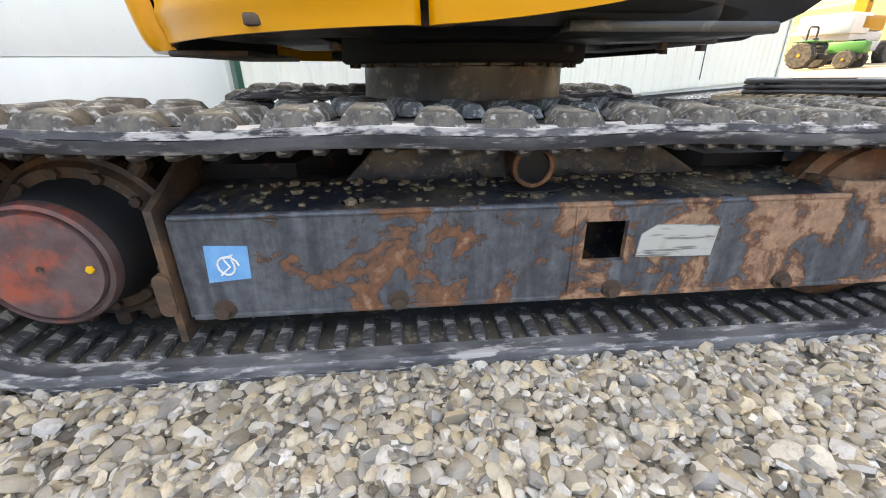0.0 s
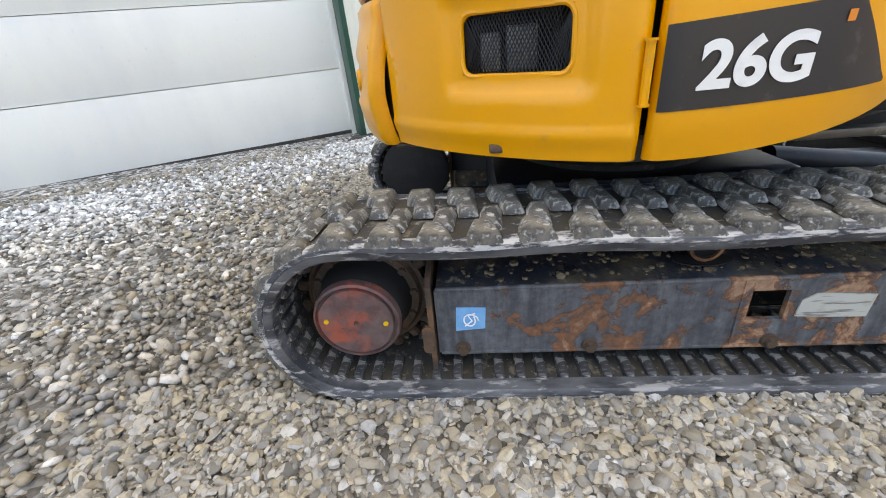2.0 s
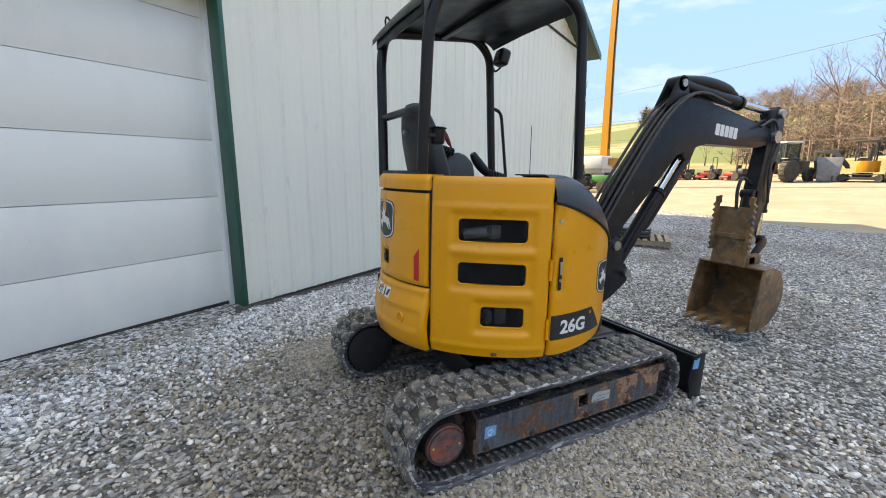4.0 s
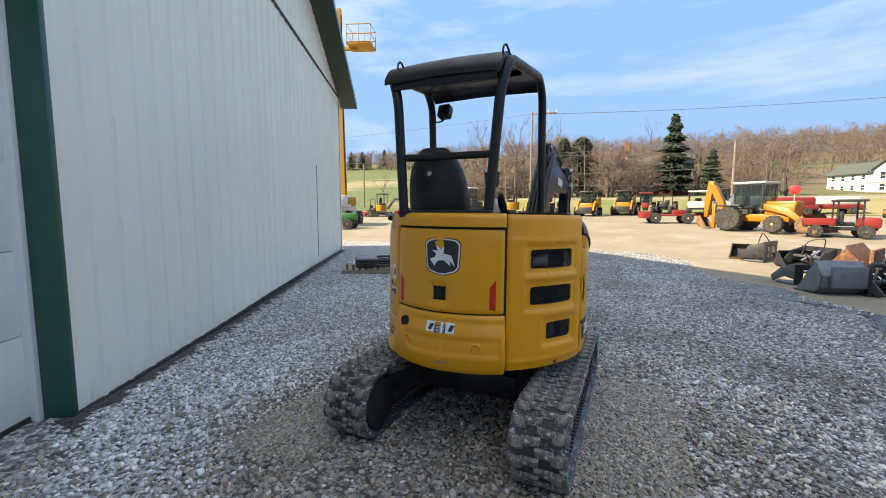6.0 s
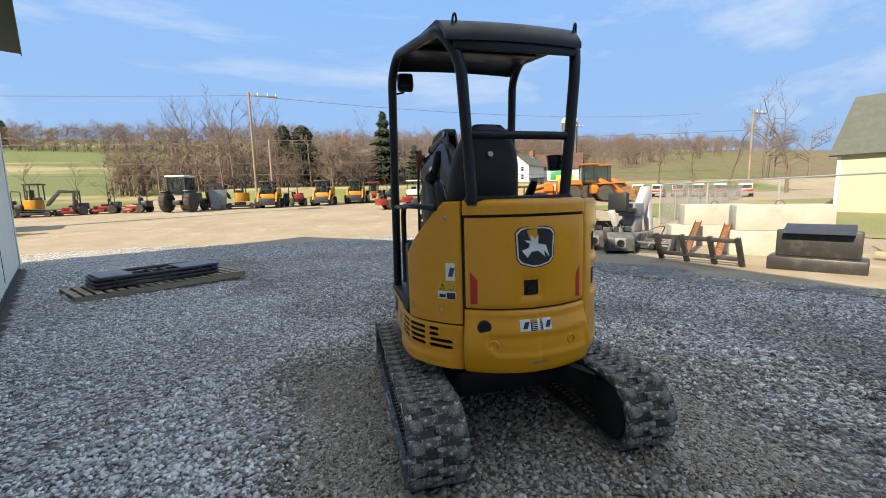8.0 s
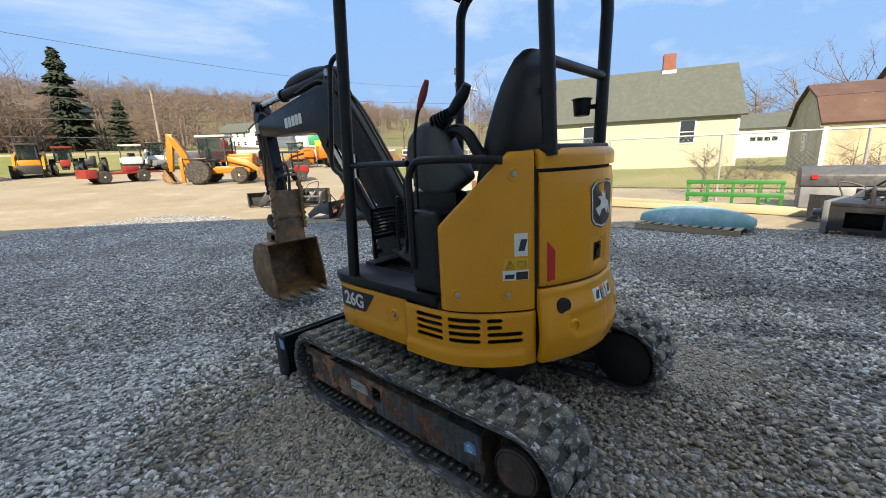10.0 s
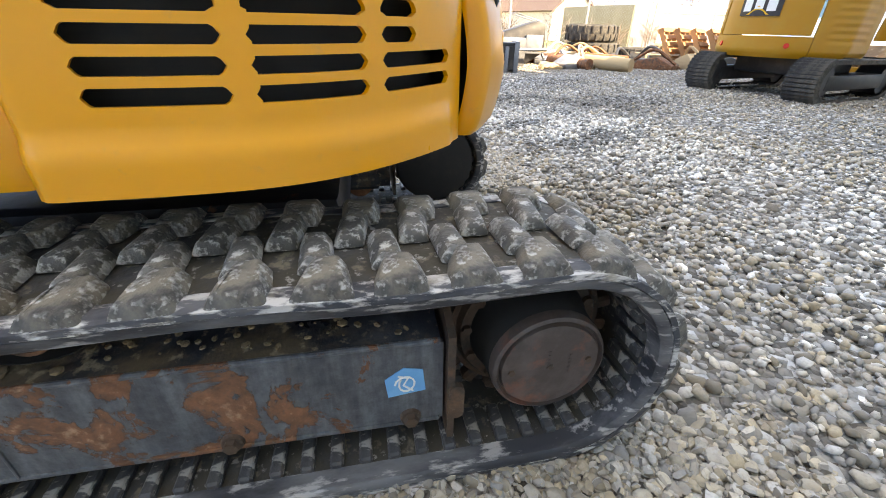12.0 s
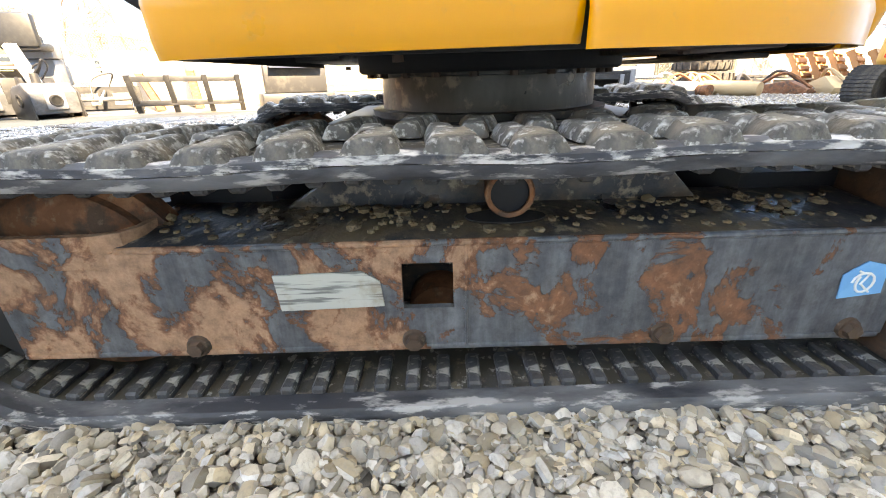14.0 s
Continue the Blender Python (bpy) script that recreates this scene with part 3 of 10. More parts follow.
def height(x, y):
    """The lay of the land: the gravel falls slightly ahead, the lot rises beyond it to a wooded hill."""
    x, y = np.asarray(x, float), np.asarray(y, float)
    z = -0.01746 * np.clip(y, -5, 9)
    up = np.interp(y, [9, 20, 36, 41, 46, 70, 105, 160, 215, 300, 900], [0, 0.55, 1.15, 1.5, 2.9, 3.8, 8.5, 16.5, 26.5, 34, 40])
    field = np.interp(y, [9, 20, 36, 46, 70, 105, 160, 215, 300, 900], [0, 0.5, 1.1, 1.7, 4.6, 9.5, 19, 30, 40, 46])
    k = step(x, -22, -12)
    lot = step(np.hypot(x, y), 8, 14)
    near = step(x, 20, 30) * step(24 - y, 0, 10)
    z = z + (field * (1 - k) + up * k) * (1 - 0.75 * near)
    z = z + 0.06 * step(x, 9, 30) * step(30 - y, 0, 15) + 0.04 * step(-y, 6, 20)
    left = step(-x, 3, 9) * (1 - step(y, 9, 16)) * step(y, -6, 6)
    return z + 0.16 * left


def ground_z(x, y):
    return float(height(x, y))


def terrain(name, xs, ys, mat, lift=0.0, keep=None, wob=0.0):
    X, Y = np.meshgrid(xs, ys, indexing="ij")
    Z = height(X, Y) + lift
    if wob:
        Z = Z + wob * (np.sin(X * 3.1 + np.sin(Y * 2.3)) * np.cos(Y * 2.7 + 0.8 * np.sin(X * 1.7)))
    V = np.stack([X.ravel(), Y.ravel(), Z.ravel()], 1)
    nx, ny = len(xs), len(ys)
    i, j = np.meshgrid(np.arange(nx - 1), np.arange(ny - 1), indexing="ij")
    a = (i * ny + j).ravel()
    F = np.stack([a, a + ny, a + ny + 1, a + 1], 1)
    if keep is not None:
        c = V[F].mean(1)
        F = F[keep(c[:, 0], c[:, 1])]
        used = np.unique(F)
        remap = -np.ones(len(V), int)
        remap[used] = np.arange(len(used))
        V, F = V[used], remap[F]
    return new(name, numpy_mesh(name, V, F, mat, True))


def spaced(a, b, n, power=1.0):
    t = np.linspace(-1, 1, n)
    return (a + b) / 2 + (b - a) / 2 * np.sign(t) * np.abs(t) ** power


def gravel_edge(x, y):
    """Signed way inside the gravelled yard (positive inside)."""
    x, y = np.asarray(x, float), np.asarray(y, float)
    wig = 0.25 * np.sin(x * 0.9 + 1.0) + 0.18 * np.sin(y * 1.3) + 0.1 * np.sin((x + y) * 2.9)
    e1 = 12.6 - 0.05 * np.abs(x + 1) ** 1.2 - y
    e2 = np.where(y < 3, 5.7 + np.clip(3 - y, 0, 30) * 0.33, 5.7 - 0.42 * (y - 3)) - x
    return np.minimum(e1, e2) + wig


def wall_way(x, y):
    """How far a point lies out from the metal building's wall."""
    return (np.asarray(x) + 2.545) * 0.8695 + (np.asarray(y) + 1.487) * 0.494


def pale_strip(x, y):
    """The lighter stone along the building."""
    return wall_way(x, y) < 1.55 + 0.6 * np.clip(np.asarray(y) + 0.6, 0, 2.5) + 0.30 * np.sin(1.3 * x + 0.7 * y) + 0.22 * np.sin(2.9 * y - 1.1 * x)


ground = terrain("ground", spaced(-700, 700, 161, 2.6), np.concatenate([np.linspace(-120, -20, 12)[:-1], np.linspace(-20, 46, 67)[:-1], np.linspace(46, 240, 60)[:-1], np.linspace(240, 900, 24)]), M_DIRT)
tagged(ground, "pale packed dirt lot rising gently to the hills", "ground", kind="structure")
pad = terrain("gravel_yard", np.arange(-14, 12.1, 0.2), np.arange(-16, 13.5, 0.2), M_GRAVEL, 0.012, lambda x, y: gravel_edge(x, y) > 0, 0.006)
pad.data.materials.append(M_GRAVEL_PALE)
pad.data.materials.append(M_GRAVEL_DARK)
# dark bed at the right rear, pale bed along the building
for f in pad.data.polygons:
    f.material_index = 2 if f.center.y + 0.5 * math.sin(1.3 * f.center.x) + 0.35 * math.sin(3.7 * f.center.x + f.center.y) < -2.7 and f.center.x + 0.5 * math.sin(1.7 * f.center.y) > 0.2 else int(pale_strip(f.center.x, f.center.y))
tagged(pad, "grey crushed stone yard around the machine", "gravel", kind="structure")
grass = terrain("verge_grass", np.arange(-90, 60, 2.0), np.arange(37.5, 72, 1.5), M_GRASS, 0.03, lambda x, y: x > -16)
tagged(grass, "winter grass bank beyond the lot", "grass", kind="structure")
hills = terrain("wooded_hill_ground", np.arange(-30, 420, 9.0), np.arange(66, 330, 6.0), M_STRAW, 0.06, lambda x, y: (x > -22 + (y - 66) * -0.25))
tagged(hills, "brown leaf-covered hillside", "hill", kind="structure")
fields = terrain("fields", np.arange(-420, -14, 8.0), np.arange(38.5, 400, 5.0), M_FIELD, 0.05, lambda x, y: x < -15 - (y - 40) * 0.25)
tagged(fields, "strips of green and straw-coloured fields", "field", kind="structure")
lawn = terrain("side_lawn", np.arange(14.5, 70, 1.5), np.arange(-40, 24, 1.5), M_GRASS, 0.03)
tagged(lawn, "thin spring lawn beyond the fence", "grass", kind="structure")


def wet_patch(x, y):
    """Low spots in the yard where the stones stay wet."""
    r = np.full(np.shape(x), 9.0)
    for cx, cy, a, b in ((1.86, -1.16, 0.40, 0.14), (2.10, -1.75, 0.34, 0.12), (1.60, -2.10, 0.6, 0.18), (3.3, -1.6, 1.1, 0.35), (3.1, -3.1, 1.0, 0.4), (4.6, -2.6, 1.2, 0.5)):
        u, v = (x - cx) * 0.45 - (y - cy) * 0.89, (x - cx) * 0.89 + (y - cy) * 0.45
        r = np.minimum(r, np.hypot(u / a, v / b))
    return r + 0.45 * np.sin(x * 9 + np.sin(y * 7)) * np.sin(y * 8 + x * 3)


def stones(name, pts, sizes, seed, sub, mat):
    """Angular stones, each its own island, joined in one mesh."""
    b = bmesh.new()
    if sub > 1:
        bmesh.ops.create_cube(b, size=1.2)
        bmesh.ops.subdivide_edges(b, edges=b.edges[:], cuts=1, use_grid_fill=True)
        for v in b.verts:
            v.co = v.co.normalized()
        bmesh.ops.triangulate(b, faces=b.faces[:])
    elif sub:
        bmesh.ops.create_icosphere(b, subdivisions=sub, radius=1.0)
    else:
        v_ = [b.verts.new(c) for c in ((1, 0, 0), (-1, 0, 0), (0, 1, 0), (0, -1, 0), (0, 0, 1), (0, 0, -1))]
        for f_ in ((0, 2, 4), (2, 1, 4), (1, 3, 4), (3, 0, 4), (2, 0, 5), (1, 2, 5), (3, 1, 5), (0, 3, 5)):
            b.faces.new([v_[i_] for i_ in f_])
    b.verts.ensure_lookup_table()
    b.verts.index_update()
    base = np.array([v.co[:] for v in b.verts])
    tri = np.array([[v.index for v in f.verts] for f in b.faces])
    b.free()
    rg = np.random.RandomState(seed)
    kinds = []
    for _ in range(14):
        v = base.copy()
        for _ in range(7):
            n = rg.normal(size=3)
            n /= np.linalg.norm(n)
            d = v @ n
            lim = rg.uniform(0.60, 0.88) if sub > 1 else rg.uniform(0.46, 0.74)
            v -= np.outer(np.maximum(d - lim, 0), n)
        kinds.append(v)
    kinds = np.array(kinds)
    n = len(pts)
    k = rg.randint(0, 14, n)
    q = rg.normal(size=(n, 4))
    q /= np.linalg.norm(q, axis=1)[:, None]
    w, x, y, z = q.T
    R = np.stack([np.stack([1 - 2 * (y * y + z * z), 2 * (x * y - z * w), 2 * (x * z + y * w)], 1), np.stack([2 * (x * y + z * w), 1 - 2 * (x * x + z * z), 2 * (y * z - x * w)], 1), np.stack([2 * (x * z - y * w), 2 * (y * z + x * w), 1 - 2 * (x * x + y * y)], 1)], 1)
    sc = np.stack([rg.uniform(0.8, 1.5, n), rg.uniform(0.7, 1.1, n), rg.uniform(0.55, 0.9, n)], 1) * sizes[:, None]
    V = np.einsum("nij,nvj->nvi", R, kinds[k] * sc[:, None, :]) * np.array([1, 1, 0.8]) + pts[:, None, :]
    F = tri[None] + (np.arange(n) * len(base))[:, None, None]
    me = numpy_mesh(name, V.reshape(-1, 3), F.reshape(-1, 3), mat, sub > 1)
    me.materials.append(M_STONE_PALE)
    me.materials.append(M_STONE_NEAR)
    me.materials.append(M_STONE_WET)
    pale = pale_strip(pts[:, 0] + rg.normal(size=n) * 0.12, pts[:, 1])
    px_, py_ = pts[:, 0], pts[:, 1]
    # dark brown stones: round the machine, along the door and to the right rear
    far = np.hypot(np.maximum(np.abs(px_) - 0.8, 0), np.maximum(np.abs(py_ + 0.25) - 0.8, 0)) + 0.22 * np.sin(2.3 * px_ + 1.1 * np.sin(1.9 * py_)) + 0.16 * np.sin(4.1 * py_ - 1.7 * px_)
    brown_stones = rg.uniform(size=n) < 0.86 * (1 - step(far, 0.15, 1.45))
    brown_stones |= (wall_way(pts[:, 0], pts[:, 1]) < 0.40 + 0.12 * rg.normal(size=n)) & (pts[:, 1] < -1.75)
    brown_stones |= rg.uniform(size=n) < 0.95 * step(-pts[:, 1], 1.9, 3.6) * step(pts[:, 0], -0.6, 0.6)
    me.polygons.foreach_set("material_index", np.repeat(np.where(wet_patch(pts[:, 0], pts[:, 1]) + rg.normal(size=n) * 0.35 < 0.9, 3, np.where(brown_stones, 2, pale.astype(int))).astype(np.int32), len(tri)))
    if sub > 1:
        me.set_sharp_from_angle(angle=radians(36))
    return new(name, me)


def scatter(n, x0, x1, y0, y1, seed, keep):
    rg = np.random.RandomState(seed)
    p = np.stack([rg.uniform(x0, x1, n), rg.uniform(y0, y1, n)], 1)
    return p[keep(p[:, 0], p[:, 1])], rg


def in_near(x, y):
    right = (x > 0.70) & (x < 1.36) & (y > -1.35) & (y < 0.85)
    left = (x < -0.70) & (x > -1.30) & (y > -1.25) & (y < 0.85)
    return right | left


def under_track(x, y):
    return (np.abs(np.abs(x) - 0.6) < 0.14) & (np.abs(y) < 0.86)


def yard_side(x, y):
    return (gravel_edge(x, y) > 0) & ((x + 2.4) * 0.877 + (y + 1.49) * 0.481 > 0.03 + 0.05 * np.sin(x * 9.1 + y * 3.3) * np.sin(y * 17.0))


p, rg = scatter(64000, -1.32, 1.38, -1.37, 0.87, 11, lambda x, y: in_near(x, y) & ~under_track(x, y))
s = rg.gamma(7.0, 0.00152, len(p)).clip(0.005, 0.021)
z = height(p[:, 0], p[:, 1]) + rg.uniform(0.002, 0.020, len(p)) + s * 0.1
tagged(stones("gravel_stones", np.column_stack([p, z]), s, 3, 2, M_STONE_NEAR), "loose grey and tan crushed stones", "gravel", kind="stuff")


def ring(x, y, a, b):
    r = np.hypot(x, y + 0.8)
    return (r >= a) & (r < b) & ~in_near(x, y) & ~under_track(x, y) & yard_side(x, y)


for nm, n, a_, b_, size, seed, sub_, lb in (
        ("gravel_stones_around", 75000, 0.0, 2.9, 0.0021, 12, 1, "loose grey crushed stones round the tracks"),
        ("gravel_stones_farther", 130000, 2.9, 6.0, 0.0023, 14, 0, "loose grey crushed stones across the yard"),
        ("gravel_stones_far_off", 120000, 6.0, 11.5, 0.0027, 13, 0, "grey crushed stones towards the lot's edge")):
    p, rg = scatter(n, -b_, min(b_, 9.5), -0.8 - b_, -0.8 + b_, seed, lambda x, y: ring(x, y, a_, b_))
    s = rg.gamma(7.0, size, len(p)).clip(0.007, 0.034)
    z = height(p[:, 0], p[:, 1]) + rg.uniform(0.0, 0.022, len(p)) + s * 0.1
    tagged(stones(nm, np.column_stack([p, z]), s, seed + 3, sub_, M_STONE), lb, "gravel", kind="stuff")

M_WET = rough_by_noise(material("wet_dark_gravel", (0.12, 0.11, 0.10), 0.5, spread=(((0.05, 0.046, 0.042), 2.2, 0.45, 0.6, 0.8), ((0.30, 0.28, 0.25), 45, 0.58, 0.64, 0.8)), bump=((45, 0.012),)), 2.0, 0.05, 0.6)
wet = terrain("wet_edge", np.arange(3.0, 8.0, 0.1), np.arange(-0.5, 8.5, 0.1), M_WET, 0.022, lambda x, y: np.abs(gravel_edge(x, y) - 0.35 + 0.3 * np.sin(1.7 * y)) < 0.42 + 0.2 * np.sin(y * 2.3 + x))
tagged(wet, "dark wet gravel along the edge of the lot", "mud", kind="structure")

# dark speckled band, narrow and wavy, along the wall's foot
M_WALLSTRIP = material("dark_speckled_gravel", (0.10, 0.09, 0.08), 0.9, spread=(((0.035, 0.032, 0.03), 30, 0.45, 0.58, 0.85, 4), ((0.34, 0.32, 0.29), 60, 0.60, 0.66, 0.9, 3)), bump=((50, 0.03), (120, 0.01)))
darker_gravel = terrain("damp_wall_strip", np.arange(-8.6, -2.0, 0.06), np.arange(-1.6, 9.0, 0.06), M_WALLSTRIP, 0.017, lambda x, y: (((x + 2.545) * 0.8695 + (y + 1.487) * 0.494) < 0.13 + 0.04 * np.sin(x * 9.1 + y * 3.3) * np.sin(y * 17.0)) & (((x + 2.545) * 0.8695 + (y + 1.487) * 0.494) > -0.05), 0.004)
tagged(darker_gravel, "dark gravel along the foot of the wall", "gravel", kind="structure")

# ---- the metal building ----
M_SIDING = material("cream_metal_siding", (0.80, 0.81, 0.71), 0.42, spread=(((0.70, 0.71, 0.62), 0.8, 0.45, 0.7, 0.5, 6, (1, 1, 0.25)), ((0.42, 0.42, 0.37), 9, 0.62, 0.75, 0.4, 5, (1, 1, 0.3))), bump=((2.2, 0.004),))
M_DOOR = material("white_garage_door", (0.80, 0.82, 0.77), 0.4, spread=(((0.64, 0.66, 0.66), 1.3, 0.45, 0.7, 0.5, 6, (1, 1, 0.4)), ((0.55, 0.55, 0.52), 14, 0.64, 0.76, 0.4)), bump=((180, 0.0006),))
M_GREEN = material("dark_green_trim", (0.012, 0.085, 0.058), 0.4, spread=(((0.02, 0.11, 0.075), 6, 0.45, 0.7, 0.6),), bump=((20, 0.0008),))
M_SOFFIT = material("green_soffit", (0.028, 0.055, 0.04), 0.6, spread=(((0.04, 0.07, 0.05), 4, 0.45, 0.7, 0.6),), bump=((20, 0.001),))
M_SEAL = material("rubber_door_seal", (0.02, 0.02, 0.02), 0.7, spread=(((0.07, 0.065, 0.055), 12, 0.5, 0.7, 0.7),))
M_CONC = material("stained_concrete", (0.40, 0.36, 0.30), 0.9, spread=(((0.28, 0.22, 0.15), 3, 0.45, 0.65, 0.8), ((0.5, 0.47, 0.42), 12, 0.5, 0.7, 0.5)), bump=((40, 0.004),))
WA = Vector((-2.545, -1.487, 0.02))
WD = Vector((-0.494, 0.8695, 0)).normalized()
WN = Vector((WD.y, -WD.x, 0))
WM = Matrix((WD.to_4d(), WN.to_4d() * -1, Vector((0, 0, 1, 0)), (0, 0, 0, 1))).transposed()
WM[0][3], WM[1][3], WM[2][3] = WA.x, WA.y, 0.0
for r in range(3):
    WM[3][r] = 0.0
WM[3][3] = 1.0
# local: x along the wall to its far corner, y into the building, z up
W_END, W_EAVE, PEAK_S, PITCH = 11.75, 5.25, 2.6, 0.33
DOOR_W, DOOR_H = 3.7, 3.1
def rake(s):
    return W_EAVE + (PEAK_S < s) * (W_END - s) * PITCH + (PEAK_S >= s) * (s - (2 * PEAK_S - W_END)) * PITCH
shed = thing("metal_building", "cream metal-sided building with green trim and white garage door", "building", WM)
S0 = 2 * PEAK_S - W_END
# ribbed siding sheets: each is one plate of the wall
def rib(s):
    ph = (s % 0.3048) / 0.3048
    r = 0.0
    for c, h, w in ((0.0, 0.019, 0.075), (1.0, 0.019, 0.075), (0.333, 0.005, 0.05), (0.666, 0.005, 0.05)):
        r = max(r, h * max(0.0, min(1.0, 1.8 - abs(ph - c) / w * 1.2)))
    return r
def siding(s0, s1, z0f, z1f):
    us = sorted({round(s0 + i * 0.0127, 4) for i in range(int((s1 - s0) / 0.0127) + 1)} | {s1})
    return sheet(lambda u, v, d: (u, -rib(u) + d, z0f(u) + (z1f(u) - z0f(u)) * v), us, [0, 1], None, 0.01)
W_TRIM = 5.02
n = 13
for i in range(n):
    s0, s1 = i * W_END / n, (i + 1) * W_END / n
    part("siding_sheet", siding(s0, s1, lambda u: 0.02 + 0.012 * u, lambda u: W_TRIM + 0.02 * u), M_SIDING, shed)
for i in range(16):
    s0, s1 = S0 + i * (W_END - S0) / 16, S0 + (i + 1) * (W_END - S0) / 16
    part("gable_sheet", siding(s0, s1, lambda u: W_TRIM + 0.05 + 0.02 * max(0, u), lambda u: rake(u) - 0.02), M_SIDING, shed)
bm = sheet(lambda u, v, d: (u, -0.028 + d, W_TRIM + 0.02 * max(0, u) + v), lines(S0, W_END, 0.5), [0, 0.06], None, 0.03)
part("siding_joint_trim", bm, M_SEAL, shed, "dark horizontal joint flashing")
part("panel_gap", boxes((7.955, 7.967, -0.026, -0.012, 0.25, 2.62)), M_SEAL, shed, "dark narrow gap between two siding sheets")
part("base_trim", boxes((0.0, W_END, -0.035, 0.03, -0.02, 0.05)), M_SEAL, shed)
part("wall_panel", boxes((-DOOR_W - 0.25, -0.25, -0.02, 0.03, DOOR_H, W_TRIM), (S0, -DOOR_W - 0.25, -0.02, 0.03, 0, W_TRIM)), M_SIDING, shed)
part("wall_core", boxes((0.0, W_END - 0.03, 0.03, 0.12, 0, W_TRIM), (W_END - 0.12, W_END, 0.12, 14, 0, W_EAVE), (S0, W_END, 13.9, 14, 0, W_EAVE), (S0, S0 + 0.1, 0.1, 14, 0, W_EAVE)), M_SIDING, shed)
part("corner_trim", boxes((W_END - 0.09, W_END + 0.02, -0.04, -0.022, 0.1, W_EAVE + 0.05), (W_END + 0.0, W_END + 0.02, -0.022, 0.1, 0.1, W_EAVE + 0.05), bevel=0.004), M_SIDING, shed)
part("jamb_trim", boxes((-0.04, 0.006, -0.035, 0.16, 0.0, DOOR_H + 0.1), (-DOOR_W - 0.30, -0.04, -0.035, 0.16, DOOR_H, DOOR_H + 0.1), bevel=0.004), M_GREEN, shed, "dark green door jamb trim")
part("jamb_stop", boxes((-0.075, 0.0, 0.16, 0.24, 0.0, DOOR_H), bevel=0.004), M_DOOR, shed, "white door stop")
for k in range(6):
    z0 = 0.075 + k * 0.572
    z1 = min(z0 + 0.566, DOOR_H)
    if z1 - z0 < 0.05:
        continue
    us = lines(-DOOR_W - 0.235, -0.06, 0.4)
    bm = sheet(lambda u, v, d: (u, 0.225 + d - (0.006 if 0.02 < v - z0 < z1 - z0 - 0.02 else 0.0), v), us, [z0, z0 + 0.012, z0 + 0.03, z1 - 0.03, z1 - 0.012, z1], None, 0.04)
    part("door_panel", bm, M_DOOR, shed, "white garage door section")
part("door_seal", boxes((-DOOR_W - 0.235, -0.06, 0.21, 0.27, 0.0, 0.078), bevel=0.01), M_SEAL, shed)
part("door_sill", boxes((-DOOR_W - 0.5, 0.0, -0.10, 0.4, -0.12, 0.012), bevel=0.008), M_CONC, shed, "stained concrete door sill")
# unseen lower wing, added to throw shade over the other excavator
part("wing_wall", boxes((S0 - 9.0, S0 - 0.01, 0.0, 0.12, -0.2, 4.6), (S0 - 9.0, S0 - 8.88, 0.12, 10, -0.2, 4.6)), M_SIDING, shed)
part("wing_roof", boxes((S0 - 9.2, S0 - 0.02, -0.2, 10.2, 4.6, 4.72)), M_GREEN, shed, "green metal roof of the added shading wing")
# roof with overhanging rake
for s_lo, s_hi in ((PEAK_S, W_END + 0.55), (PEAK_S, S0 - 0.55)):
    zl = W_EAVE - 0.55 * PITCH
    zp = W_EAVE + (W_END - PEAK_S) * PITCH
    sg = 1 if s_hi > s_lo else -1
    bm = bmesh.new()
    rings(bm, [[(s_lo, -0.55, zp + 0.02), (s_hi, -0.55, zl + 0.02), (s_hi, -0.55, zl + 0.10), (s_lo, -0.55, zp + 0.10)], [(s_lo, 14.4, zp + 0.02), (s_hi, 14.4, zl + 0.02), (s_hi, 14.4, zl + 0.10), (s_lo, 14.4, zp + 0.10)]])
    part("roof", bm, M_GREEN, shed, "green metal roof", 0)
    bm = bmesh.new()
    rings(bm, [[(s_lo, -0.57, zp - 0.06), (s_hi + sg * 0.02, -0.57, zl - 0.06), (s_hi + sg * 0.02, -0.57, zl + 0.12), (s_lo, -0.57, zp + 0.12)], [(s_lo, -0.55, zp - 0.06), (s_hi + sg * 0.02, -0.55, zl - 0.06), (s_hi + sg * 0.02, -0.55, zl + 0.12), (s_lo, -0.55, zp + 0.12)]])
    part("rake_fascia", bm, M_GREEN, shed, "dark green rake board", 0)
    bm = bmesh.new()
    rings(bm, [[(s_lo, -0.55, zp - 0.02), (s_hi, -0.55, zl - 0.02), (s_hi, -0.55, zl + 0.015), (s_lo, -0.55, zp + 0.015)], [(s_lo, 0.0, zp - 0.02), (s_hi, 0.0, zl - 0.02), (s_hi, 0.0, zl + 0.015), (s_lo, 0.0, zp + 0.015)]])
    part("soffit", bm, M_SOFFIT, shed, "dark green soffit", 0)

# ---- the mini excavator: x to its right, y ahead, z up from the gravel ----
EX = thing("mini_excavator", "yellow mini excavator with black canopy on muddy rubber tracks", "excavator", TILT)

# -- undercarriage --
SPR, IDL, R_IN = (-0.735, 0.222), (0.715, 0.212), 0.178
BELT_T = 0.032


